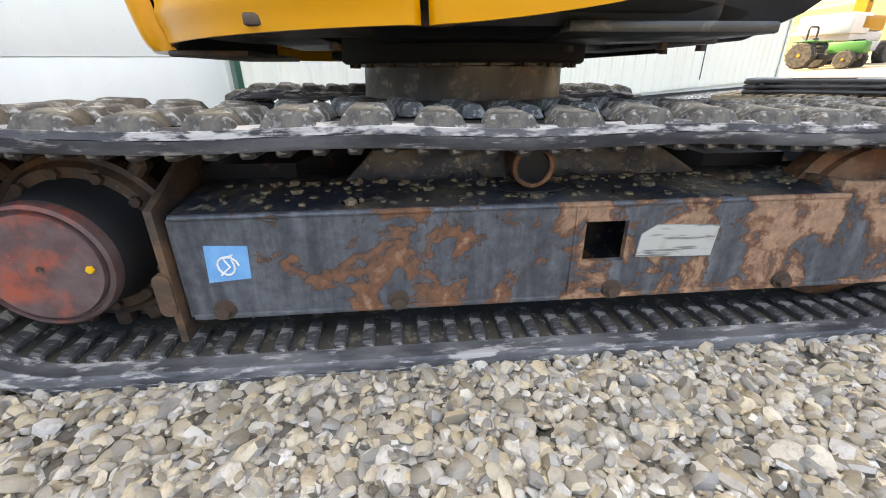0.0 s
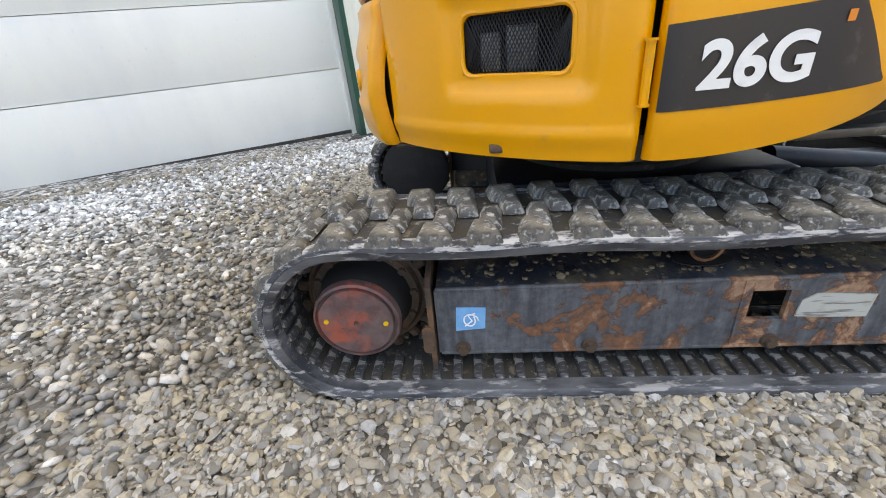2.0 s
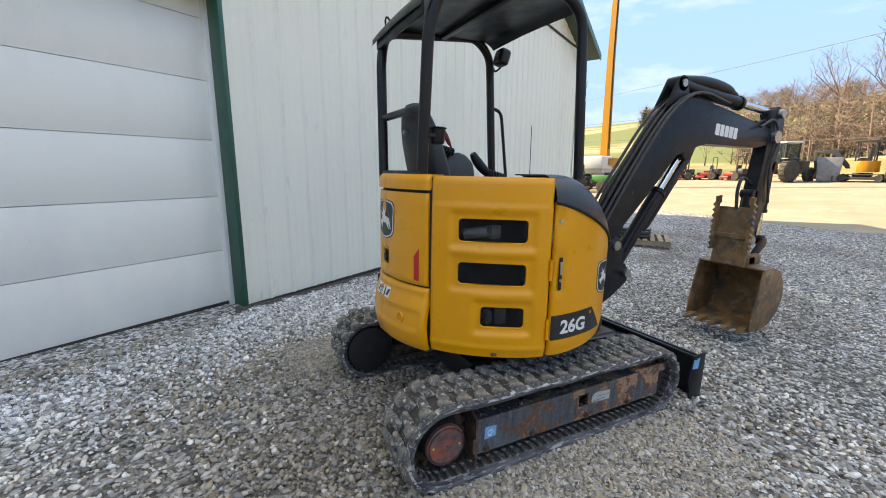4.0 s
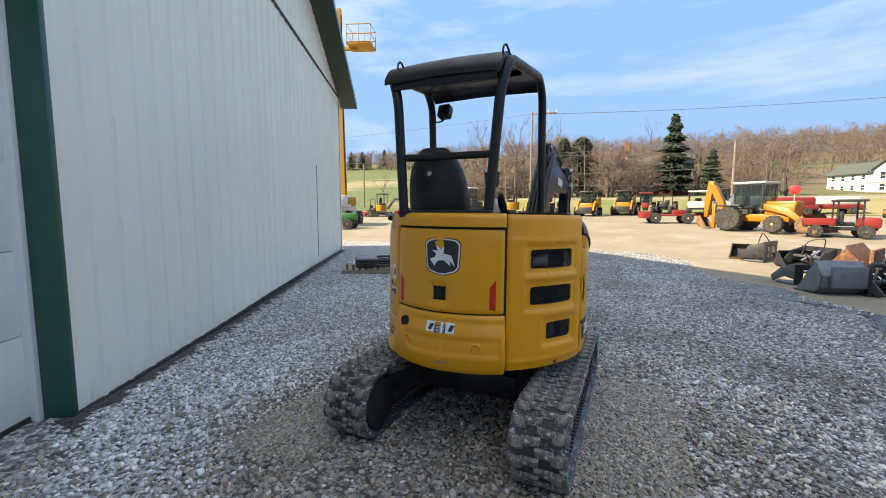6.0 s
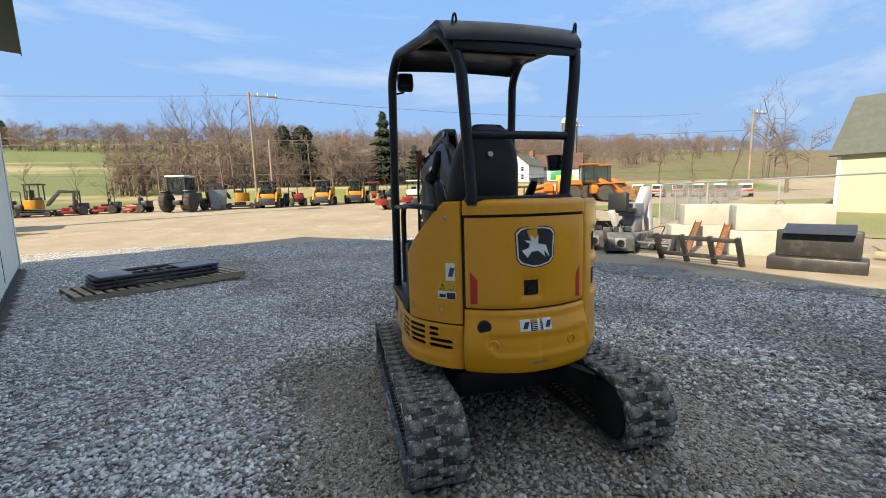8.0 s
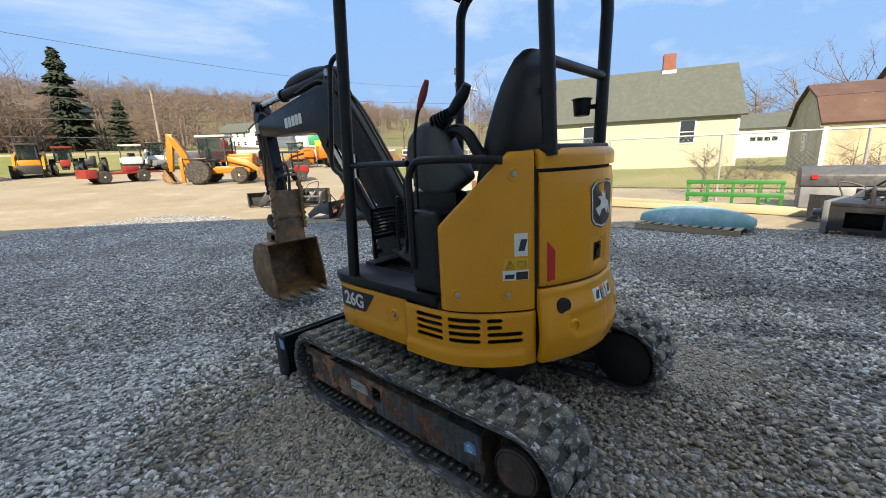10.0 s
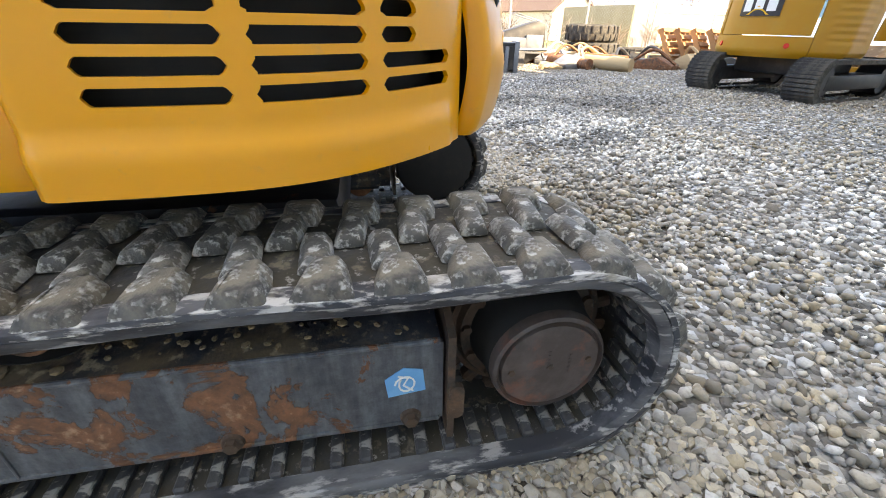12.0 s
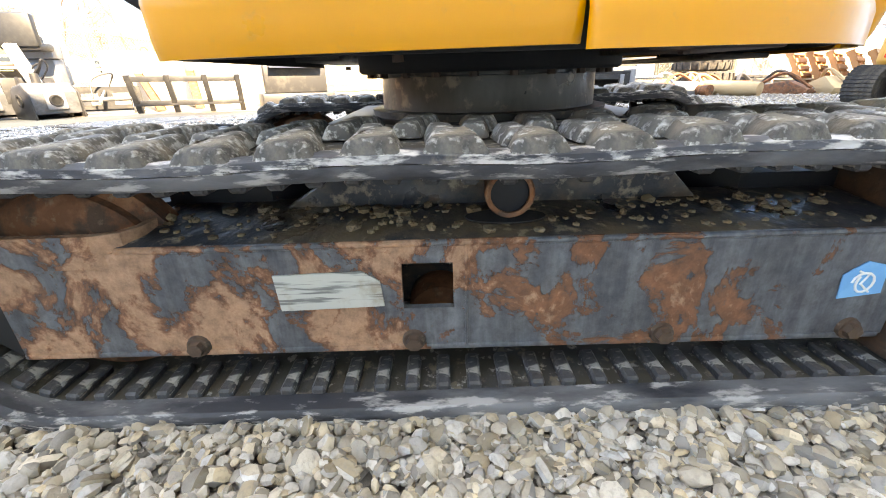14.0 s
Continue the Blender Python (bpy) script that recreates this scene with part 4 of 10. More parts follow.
def loop_point(s, off):
    """A point (y, z) of the track's loop at way s in 0..1, off metres out of its inner face; and its direction."""
    r0 = R_IN + off
    straight = IDL[0] - SPR[0]
    arc = math.pi * (R_IN + BELT_T)
    total = 2 * straight + 2 * arc
    d = (s % 1.0) * total
    if d < straight:
        k = d / straight
        sag = 0.006 * math.sin(math.pi * k * 3) ** 2
        return (SPR[0] + d, SPR[1] + (IDL[1] - SPR[1]) * k + r0 - sag), 0.0
    d -= straight
    if d < arc:
        a = d / arc * math.pi
        return (IDL[0] + r0 * math.sin(a), IDL[1] + r0 * math.cos(a)), -a
    d -= arc
    if d < straight:
        k = d / straight
        return (IDL[0] - d, IDL[1] + (SPR[1] - IDL[1]) * k - r0), -math.pi
    d -= straight
    a = d / arc * math.pi
    return (SPR[0] - r0 * math.sin(a), SPR[1] - r0 * math.cos(a)), -math.pi - a


N_LUG = 42


def lug_mesh(seed):
    """One tread block over half the belt: a bar with sloping sides that runs out over the belt's edge."""
    rg = random.Random(seed)
    bm = bmesh.new()
    def j(v, k=0.003):
        return tuple(c + rg.uniform(-k, k) for c in v)
    def block(low, top):
        rings(bm, [[j(v, 0.001) for v in low], [j(v, 0.002) for v in top]], True)
    block([(-0.014, -0.012, 0.0), (0.088, -0.022, 0.0), (0.088, 0.034, 0.0), (-0.014, 0.040, 0.0)], [(-0.008, -0.001, 0.023), (0.080, -0.009, 0.024), (0.080, 0.021, 0.024), (-0.008, 0.027, 0.023)])
    w = rg.uniform(0.9, 1.12)
    block([(0.066, -0.036, 0.0), (0.120, -0.044, 0.0), (0.1555, -0.052 * w, -0.012), (0.1560, 0.042 * w, -0.012), (0.120, 0.032, 0.0), (0.066, 0.020, 0.0)], [(0.074, -0.024, 0.026), (0.112, -0.029, 0.026), (0.149, -0.032 * w, 0.020), (0.149, 0.022 * w, 0.020), (0.112, 0.017, 0.026), (0.074, 0.008, 0.026)])
    bmesh.ops.recalc_face_normals(bm, faces=bm.faces[:])
    bmesh.ops.bevel(bm, geom=bm.edges[:], offset=0.006, segments=2, affect="EDGES", profile=0.5)
    me = bpy.data.meshes.new("lug")
    bm.to_mesh(me)
    bm.free()
    me.materials.append(M_LUG)
    me.shade_smooth()
    me.set_sharp_from_angle(angle=radians(40))
    return me


TOOTH = mesh_of("guide_tooth", box(bmesh.new(), -0.040, 0.040, -0.0115, 0.0115, -0.008, 0.012, 0.004, 1), M_RUBBER)
SPR_TOOTH = mesh_of("sprocket_tooth", box(bmesh.new(), -0.016, 0.016, -0.013, 0.013, 0.145, 0.178, 0.006, 1), M_SPR)
BOLT_RUSTY = mesh_of("bolt_head", cyl(bmesh.new(), (0, 0, 0), (0, 0, 0.011), 0.0105, 0.0095, 6), M_SPR, 20)
LUGS = [lug_mesh(i) for i in range(5)]


def rings_closed(rows):
    bm = bmesh.new()
    rings(bm, rows, False, True)
    return bm


def make_track(side):
    bm = bmesh.new()
    n = 168
    xc = 0.60 * side
    rows = []
    for i in range(n):
        s = i / n
        row = []
        for dx, off in ((-0.150, 0.006), (-0.150, 0.024), (-0.138, 0.030), (-0.03, 0.025), (0.03, 0.025), (0.138, 0.030), (0.150, 0.024), (0.150, 0.006), (0.135, 0.0), (0.05, -0.002), (-0.05, -0.002), (-0.135, 0.0)):
            (y, z), _ = loop_point(s, off)
            row.append((xc + dx, y, z))
        rows.append(row)
    rings(bm, rows, False, True)
    belt = part("track", bm, M_BELT, EX, "black rubber crawler track caked with dry mud", 40)
    for sg in (-1, 1):
        for nm, mt, prof, lb in (
                ("edge_band", M_EDGE, ((0.1490, 0.019), (0.1550, 0.019), (0.1550, 0.029), (0.141, 0.0335), (0.116, 0.0315), (0.116, 0.029), (0.148, 0.024)), "mud-smeared outer edge of the track"),
                ("rim_band", M_RIM, ((0.1525, 0.004), (0.1540, 0.0175), (0.149, 0.018), (0.149, 0.007), (0.119, -0.001), (0.117, -0.0045), (0.148, -0.001)), "dark smooth rim of the track")):
            rows = [[(xc + sg * dx, *loop_point(i / n, off)[0]) for dx, off in prof] for i in range(n)]
            part(nm, rings_closed(rows), mt, belt, lb, 40)
    for i in range(N_LUG * 2):
        (y, z), a = loop_point((i + 0.5) / (N_LUG * 2), -0.008)
        m = Matrix.Translation((xc, y, z)) @ Matrix.Rotation(a, 4, "X")
        for x0 in (-0.078, 0.078):
            piece("guide_tooth", TOOTH, belt, m @ Matrix.Translation((x0, 0, 0)))
    for i in range(N_LUG):
        for k, sg in ((0, 1), (1, -1)):
            (y, z), a = loop_point((i + 0.5 * k) / N_LUG, 0.027)
            m = Matrix.Translation((xc, y, z)) @ Matrix.Rotation(a, 4, "X") @ Matrix.Diagonal((sg, 1, 1, 1))
            piece("lug", LUGS[(i * 7 + k * 3) % 5], belt, m)
    return belt


def make_running_gear(side):
    sx = side
    # side frame: a box with a slanting top, a hole and an end plate
    xs = 0.695
    def fn(u, v, d):
        return (sx * (xs - d), u, v)
    us = lines(-0.555, 0.80, 0.05, (0.118, 0.194))
    vs = lines(0.112, 0.284, 0.03, (0.181, 0.256))
    bm = sheet(fn, us, vs, lambda u, v: 0.118 < u < 0.194 and 0.181 < v < 0.256, 0.012)
    frame_ob = part("track_frame", bm, M_FRAME, EX, "dark steel track frame with flaking paint and rust patches")
    bm = bmesh.new()
    prism(bm, [(sx * xs, 0.2845), (sx * 0.690, 0.291), (sx * 0.676, 0.294), (sx * 0.572, 0.306), (sx * 0.52, 0.309), (sx * 0.52, 0.112), (sx * 0.545, 0.112), (sx * 0.56, 0.275), (sx * 0.682, 0.275)], "y", -0.55, 0.60)
    part("top_plate", bm, M_TOPPL, frame_ob, "wet top plate in a shaded dark tone, strewn with dirt")
    bm = bmesh.new()
    prism(bm, [(-0.30, 0.303), (-0.24, 0.362), (0.30, 0.362), (0.40, 0.303)], "x", sx * 0.522, sx * 0.566, 0.004)
    part("roller_mount", bm, M_TOPPL, frame_ob)
    edge = bmesh.new()
    tube(edge, [(sx * 0.6925, -0.55, 0.2865), (sx * 0.6925, 0.60, 0.2865)], 0.0055, 10)
    part("folded_edge", edge, M_FRAME, frame_ob)
    # flat near-black oval on the plate, painted as the shade of a cutout
    bm = bmesh.new()
    prism(bm, [(0.035 + 0.062 * math.cos(a), 0.636 + 0.024 * math.sin(a)) for a in [i * math.pi / 10 for i in range(20)]], "z", 0.2985, 0.3005)
    for v in bm.verts:
        v.co = Vector((sx * v.co.y, v.co.x, v.co.z + (0.676 - v.co.y) * 0.115))
    part("drain_slot", bm, M_DARK, frame_ob)
    bm = boxes((sx * 0.53 - 0.005, sx * 0.53 + 0.005, -0.5, 0.9, 0.10, 0.285))
    prism(bm, [(0.80, 0.112), (0.80, 0.284), (0.845, 0.25), (0.845, 0.15)], "x", sx * 0.683, sx * 0.695)
    part("inner_plate", bm, M_DARK, frame_ob)
    # bottom edge flange
    part("lower_flange", boxes((min(sx * 0.60, sx * 0.698), max(sx * 0.60, sx * 0.698), -0.55, 0.80, 0.106, 0.116), bevel=0.003), M_FRAME, frame_ob)
    # end plate with oblong slot, bent at the top
    def fp(u, v, d):
        return (sx * u, -0.556 - 0.004 - d, v)
    bm = sheet(fp, [0.50, 0.56, 0.668, 0.69, 0.712], [0.075, 0.10, 0.14, 0.19, 0.22, 0.30, 0.305], lambda u, v: False, 0.012)
    for v in bm.verts:
        if v.co.z > 0.301:
            v.co.z = 0.305 + (0.712 - abs(v.co.x)) * 0.42
    part("end_plate", bm, M_SPR, frame_ob, "rust-edged steel end plate")
    bm = bmesh.new()
    prism(bm, rounded(0.026, 0.075, 0.012, 4, -0.575, 0.165), "x", sx * 0.705, sx * 0.716)
    part("slot_lug", bm, M_SPR, frame_ob)
    bolt = bmesh.new()
    cyl(bolt, (0, 0, 0), (0.006, 0, 0), 0.019, 0.017, 18)
    cyl(bolt, (0.006, 0, 0), (0.016, 0, 0), 0.0135, 0.012, 6)
    bm0 = bpy.data.meshes.new("bolt")
    bmesh.ops.recalc_face_normals(bolt, faces=bolt.faces[:])
    bolt.to_mesh(bm0)
    bolt.free()
    bm0.materials.append(M_SPR)
    for y in (-0.498, -0.207, 0.181, 0.52):
        piece("bolt", bm0, frame_ob, Matrix.Translation((sx * xs, y, 0.124)) @ Matrix.Diagonal((sx, 1, 1, 1)))
    # rectangular weld seams and nameplate
    part("weld_seam", boxes((sx * xs - 0.003, sx * xs + 0.003, 0.097, 0.101, 0.112, 0.284), bevel=0.001), M_FRAME, frame_ob)
    tape = bmesh.new()
    prism(tape, [(-0.512, 0.176), (-0.445, 0.181), (-0.442, 0.238), (-0.508, 0.241)] if sx > 0 else [(-0.525, 0.186), (-0.462, 0.178), (-0.458, 0.218), (-0.489, 0.240), (-0.521, 0.232)], "x", sx * 0.6955, sx * 0.697)
    st = part("tape_sticker", tape, M_BLUE, frame_ob, "blue tape sticker with a white scribbled mark")
    sq = bmesh.new()
    yc = -0.478 if sx > 0 else -0.492
    tube(sq, [(sx * 0.6975, yc + 0.018 * math.cos(a * 0.5) * (1 - a * 0.03), 0.205 + 0.016 * math.sin(a * 0.5)) for a in range(15)], 0.0018, 6)
    tube(sq, [(sx * 0.6975, yc - 0.012, 0.189), (sx * 0.6975, yc + 0.004, 0.203), (sx * 0.6975, yc - 0.004, 0.218), (sx * 0.6975, yc + 0.012, 0.224)], 0.0018, 6)
    part("scribble", sq, M_DECALW, st)
    y0, y1 = (0.215, 0.362) if sx > 0 else (0.222, 0.382)
    np_ = bmesh.new()
    prism(np_, [(y0, 0.188), (y1 - 0.004, 0.184), (y1, 0.243), (y0 + 0.03, 0.247), (y0 + 0.004, 0.230)], "x", sx * 0.6955, sx * 0.6985)
    part("nameplate", np_, M_PLATE, frame_ob, "scratched pale metal nameplate")
    # sprocket and hub
    bm = bmesh.new()
    lathe(bm, (sx * 0.57, SPR[0], SPR[1]), (sx, 0, 0), [(0, 0.03), (0, 0.150), (0.028, 0.150), (0.03, 0.140), (0.042, 0.132), (0.042, 0.03)], 48)
    nt = 18
    teeth_at = []
    for i in range(nt):
        a = 2 * math.pi * i / nt
        m = Matrix.Translation((sx * 0.585, SPR[0], SPR[1])) @ Matrix.Rotation(a, 4, "X")
        teeth_at.append(m)
    spr = part("sprocket", bm, M_SPR, EX, "rusty drive sprocket caked with dirt")
    for m in teeth_at:
        piece("sprocket_tooth", SPR_TOOTH, spr, m)
    for i in range(12):
        a = 2 * math.pi * i / 12 + 0.1
        p = Vector((sx * 0.61, SPR[0] + 0.122 * math.cos(a), SPR[1] + 0.122 * math.sin(a)))
        piece("sprocket_bolt", BOLT_RUSTY, spr, Matrix.Translation(p) @ Matrix.Rotation(sx * math.pi / 2, 4, "Y"))
    bm = bmesh.new()
    lathe(bm, (sx * 0.60, SPR[0], SPR[1]), (sx, 0, 0), [(0, 0.118), (0.02, 0.112), (0.05, 0.104), (0.092, 0.102), (0.096, 0.099)], 48)
    hub = part("final_drive", bm, M_DARK, EX, "dark oily final drive housing")
    mh = M_HUB if sx > 0 else M_HUBD
    bm = bmesh.new()
    lathe(bm, (sx * 0.690, SPR[0], SPR[1]), (sx, 0, 0), [(0, 0.08), (0.0, 0.101), (0.012, 0.1015), (0.022, 0.099), (0.026, 0.094), (0.016, 0.092), (0.016, 0.0875), (0.026, 0.085), (0.027, 0.04), (0.027, 0.0)], 56)
    part("hub_cover", bm, mh, hub, "worn red-brown round hub cover")
    for dy, dz, r in ((0, 0, 0.006), (-0.068, 0.006, 0.0065), (0.068, -0.004, 0.0065)):
        bm = cyl(bmesh.new(), (sx * 0.716, SPR[0] + dy, SPR[1] + dz), (sx * 0.7195, SPR[0] + dy, SPR[1] + dz), r, r * 0.9, 6)
        part("hub_plug", bm, M_YDECAL if sx > 0 and dy else M_SPR, hub)
    for k in range(2):
        bm = bmesh.new()
        for j in range(5):
            box(bm, sx * 0.717 - 0.001, sx * 0.717 + 0.001, SPR[0] - 0.036 + k * 0.038, SPR[0] - 0.031 + k * 0.038, SPR[1] - 0.018 + j * 0.009 + k * 0.012, SPR[1] - 0.013 + j * 0.009 + k * 0.012)
        part("cast_mark", bm, mh, hub)
    part("motor_guard", lathe(bmesh.new(), (sx * 0.462, SPR[0], SPR[1]), (-sx, 0, 0), [(-0.09, 0.12), (-0.02, 0.165), (0.0, 0.160), (0.006, 0.150), (0.006, 0.0)], 40), M_DARK, hub, "dark round travel motor guard")
    # idler, rollers
    bm = bmesh.new()
    lathe(bm, (sx * 0.545, IDL[0], IDL[1]), (sx, 0, 0), [(0, 0.04), (0, 0.120), (0.015, 0.150), (0.028, 0.152), (0.036, 0.174), (0.074, 0.174), (0.082, 0.152), (0.095, 0.150), (0.11, 0.120), (0.11, 0.05), (0.13, 0.045), (0.13, 0.0)], 48)
    part("idler_wheel", bm, M_RUSTY, EX, "rusty front idler wheel")
    bm = bmesh.new()
    lathe(bm, (sx * 0.53, 0.031, 0.343), (sx, 0, 0), [(0, 0.030), (0.09, 0.031), (0.095, 0.034), (0.116, 0.034)], 32)
    cr = part("carrier_roller", bm, M_RUSTY, EX, "carrier roller with a rusty rim")
    part("roller_rim", lathe(bmesh.new(), (sx * 0.53, 0.031, 0.343), (sx, 0, 0), [(0.10, 0.034), (0.105, 0.037), (0.121, 0.0365), (0.123, 0.034), (0.122, 0.029), (0.112, 0.0285)], 36), M_RUSTY, cr)
    part("roller_cap", lathe(bmesh.new(), (sx * 0.53, 0.031, 0.343), (sx, 0, 0), [(0.10, 0.03), (0.116, 0.0288), (0.117, 0.024), (0.117, 0.0)], 32), M_ARM, cr)
    for y in (-0.42, -0.14, 0.14, 0.42):
        bm = bmesh.new()
        lathe(bm, (sx * 0.53, y, 0.118), (sx, 0, 0), [(0, 0.03), (0, 0.052), (0.02, 0.056), (0.06, 0.056), (0.08, 0.052), (0.08, 0.03)], 24)
        part("track_roller", bm, M_RUSTY, EX)
    bm = bmesh.new()
    prism(bm, [(sx * 0.699, 0.86), (sx * 0.699, 0.625), (sx * 0.685, 0.592), (sx * 0.655, 0.578), (sx * 0.56, 0.578), (sx * 0.56, 0.590), (sx * 0.650, 0.590), (sx * 0.676, 0.602), (sx * 0.686, 0.630), (sx * 0.686, 0.86)], "z", 0.262, 0.312)
    part("idler_guard", bm, M_FRAME, frame_ob)
    # dried dirt lying on the sloping top
    bm = bmesh.new()
    rg = random.Random(31 + sx)
    for i in range(230):
        y = rg.uniform(-0.5, 0.58)
        x = 0.575 + 0.10 * rg.random() ** 1.6
        z = 0.306 - (x - 0.572) * 0.115
        r = rg.uniform(0.002, 0.007) if rg.random() < 0.85 else rg.uniform(0.006, 0.012)
        bmesh.ops.create_icosphere(bm, subdivisions=1, radius=r, matrix=Matrix.Translation((sx * x, y, z + r * 0.2)) @ Matrix.Rotation(rg.uniform(0, 6), 4, "Z") @ Matrix.Diagonal((rg.uniform(0.7, 1.4), rg.uniform(0.7, 1.5), rg.uniform(0.5, 0.9), 1)))
    tagged(part("loose_dirt", bm, M_MUD, frame_ob), "dried dirt clods lying on the frame", kind="stuff")


for side in (1, -1):
    make_track(side)
    make_running_gear(side)

# -- centre frame and blade --
bm = bmesh.new()
box(bm, -0.36, 0.36, -0.40, 0.42, 0.24, 0.41, 0.03)
for sx in (1, -1):
    for y0, y1, ye in ((-0.34, -0.16, -0.48), (0.18, 0.36, 0.52)):
        lo = [(sx * 0.30, y0, 0.25), (sx * 0.30, y1, 0.25), (sx * 0.30, y1, 0.40), (sx * 0.30, y0, 0.40)]
        hi = [(sx * 0.53, ye - 0.09, 0.20), (sx * 0.53, ye + 0.09, 0.20), (sx * 0.53, ye + 0.09, 0.335), (sx * 0.53, ye - 0.09, 0.335)]
        rings(bm, [lo, hi])
part("centre_frame", bm, M_ARM, EX, "black welded centre frame", 30)
bm = bmesh.new()
lathe(bm, (0, 0, 0.405), (0, 0, 1), [(0, 0.29), (0, 0.315), (0.020, 0.318), (0.022, 0.288), (0.098, 0.286), (0.100, 0.300), (0.106, 0.300)], 64)
bearing = part("swing_bearing", bm, M_RING, EX, "worn grey steel swing bearing ring")
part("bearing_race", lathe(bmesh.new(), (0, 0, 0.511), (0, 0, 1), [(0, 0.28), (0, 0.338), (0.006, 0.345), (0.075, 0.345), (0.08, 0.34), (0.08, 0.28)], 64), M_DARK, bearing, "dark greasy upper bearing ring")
for i in range(24):
    a = 2 * math.pi * (i + 0.3) / 24
    p = Vector((0.317 * math.cos(a), 0.317 * math.sin(a), 0.501))
    piece("bearing_bolt", BOLT_RUSTY, bearing, Matrix.Translation(p))
bm = bmesh.new()
prof = []
for i in range(9):
    k = i / 8
    z = 0.015 + 0.30 * k
    prof.append((1.14 + 0.045 * (2 * k - 1) ** 2 - 0.02, z))
poly = prof + [(y - 0.016, z) for y, z in reversed(prof)]
prism(bm, poly, "x", -0.735, 0.735)
blade = part("dozer_blade", bm, M_ARM, EX, "black scuffed dozer blade lowered to the gravel")
for sx in (1, -1):
    bm = bmesh.new()
    prism(bm, [(1.205, 0.012), (1.21, 0.328), (1.085, 0.322), (1.05, 0.16), (1.09, 0.02)], "x", sx * 0.728, sx * 0.742, 0.003)
    part("blade_end", bm, M_ARM, blade)
    bm = bmesh.new()
    prism(bm, [(1.078, 0.235), (1.135, 0.23), (1.145, 0.305), (1.11, 0.292), (1.088, 0.298)], "x", sx * 0.7425, sx * 0.7445)
    part("blade_sticker", bm, M_BLUE, blade, "torn blue tape sticker")
    bm = bmesh.new()
    rings(bm, [[(sx * 0.26, 0.38, 0.22), (sx * 0.34, 0.38, 0.22), (sx * 0.34, 0.38, 0.32), (sx * 0.26, 0.38, 0.32)],
               [(sx * 0.27, 1.11, 0.10), (sx * 0.33, 1.11, 0.10), (sx * 0.33, 1.11, 0.20), (sx * 0.27, 1.11, 0.20)]])
    part("blade_arm", bm, M_ARM, blade)
bm = bmesh.new()
box(bm, -0.72, 0.72, 1.095, 1.125, 0.29, 0.318, 0.006)
prism(bm, [(0.55, 0.30), (1.10, 0.28), (1.10, 0.24), (0.55, 0.25)], "x", -0.2, 0.2)
part("blade_rib", bm, M_ARM, blade)
bm = cyl(bmesh.new(), (0, 0.55, 0.33), (0, 1.0, 0.27), 0.04)
cyl(bm, (0, 1.0, 0.27), (0, 1.1, 0.255), 0.02)
part("blade_cylinder", bm, M_ARM, blade)

# -- upper structure --
def plan(th):
    """The house's outline: th degrees from the rear, positive to its right."""
    a = radians(th)
    k = min(1, abs(th) / 60)
    r = 0.768 - 0.045 * k * k * (3 - 2 * k)
    if th < 0:
        b = 0.637 / max(0.2, math.sin(-a))
        r = 1.006 * (r ** -22 + b ** -22) ** (-1 / 22)
    return r


def skin(th, z, d):
    r = plan(th) - d
    a = radians(th)
    return (r * math.sin(a), -r * math.cos(a), z)


def dent(x, lo, hi, soft):
    """1 inside lo..hi, falling to 0 over soft."""
    return max(0.0, min(1.0, (x - lo) / soft + 1, (hi - x) / soft + 1))


HZ0, HZ1 = 0.53, 1.462
# floor pan of the house
bm = bmesh.new()
ring_lo = [skin(t, 0.578, 0.06) for t in range(-178, 180, 4)]
ring_hi = [skin(t, 0.592, 0.035) for t in range(-178, 180, 4)]
def clipf(p):
    return (p[0], min(p[1], 0.50), p[2])
rings(bm, [[clipf(p) for p in ring_lo], [clipf(p) for p in ring_hi]])
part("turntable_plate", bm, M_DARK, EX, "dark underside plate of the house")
for bx in ((-0.52, -0.30, -0.42, -0.2, 0.532, 0.556), (-0.16, 0.34, -0.66, -0.50, 0.522, 0.534), (0.36, 0.60, -0.42, -0.10, 0.556, 0.574), (-0.56, -0.36, 0.05, 0.36, 0.552, 0.574)):
    part("belly_cover", boxes(bx, bevel=0.004), M_SPR, EX, "rust-brown belly plate")
for bx in ((0.34, 0.62, 0.08, 0.44, 0.548, 0.566), (-0.30, 0.30, -0.52, -0.36, 0.560, 0.576), (-0.10, 0.40, 0.38, 0.50, 0.545, 0.580)):
    part("belly_plate", boxes(bx, bevel=0.004), M_RING, EX, "grey steel underside plate")
for x, y in ((0.42, 0.16), (0.52, 0.30), (0.46, 0.42), (0.30, 0.44), (-0.1, -0.58), (0.22, -0.58), (0.50, -0.30), (-0.44, -0.3), (-0.46, 0.2)):
    piece("belly_bolt", BOLT_RUSTY, EX, Matrix.Translation((x, y, 0.528)))

# counterweight
def cw(u, v, d):
    k = (v - 0.53) / 0.345
    out = 0.024 * math.sin(math.pi * min(1, k * 1.15)) + 0.008 + 0.014 * dent(v, 0.0, 0.66, 0.16)
    if v < 0.55:
        out -= (0.55 - v) * 0.5
    if v > 0.86:
        out -= (v - 0.86) * 0.9
    edge = min(u + 30.0, 27.2 - u)
    if edge < 1.0:
        out -= 0.010 * (1 - edge) ** 2
    # shallow recess with a slanted left end
    g = dent(u, -20 + max(0, 0.70 - v) * 60, 24, 1.2) * dent(v, 0.648, 0.738, 0.010)
    out -= 0.011 * g
    return skin(u, v, d - out)


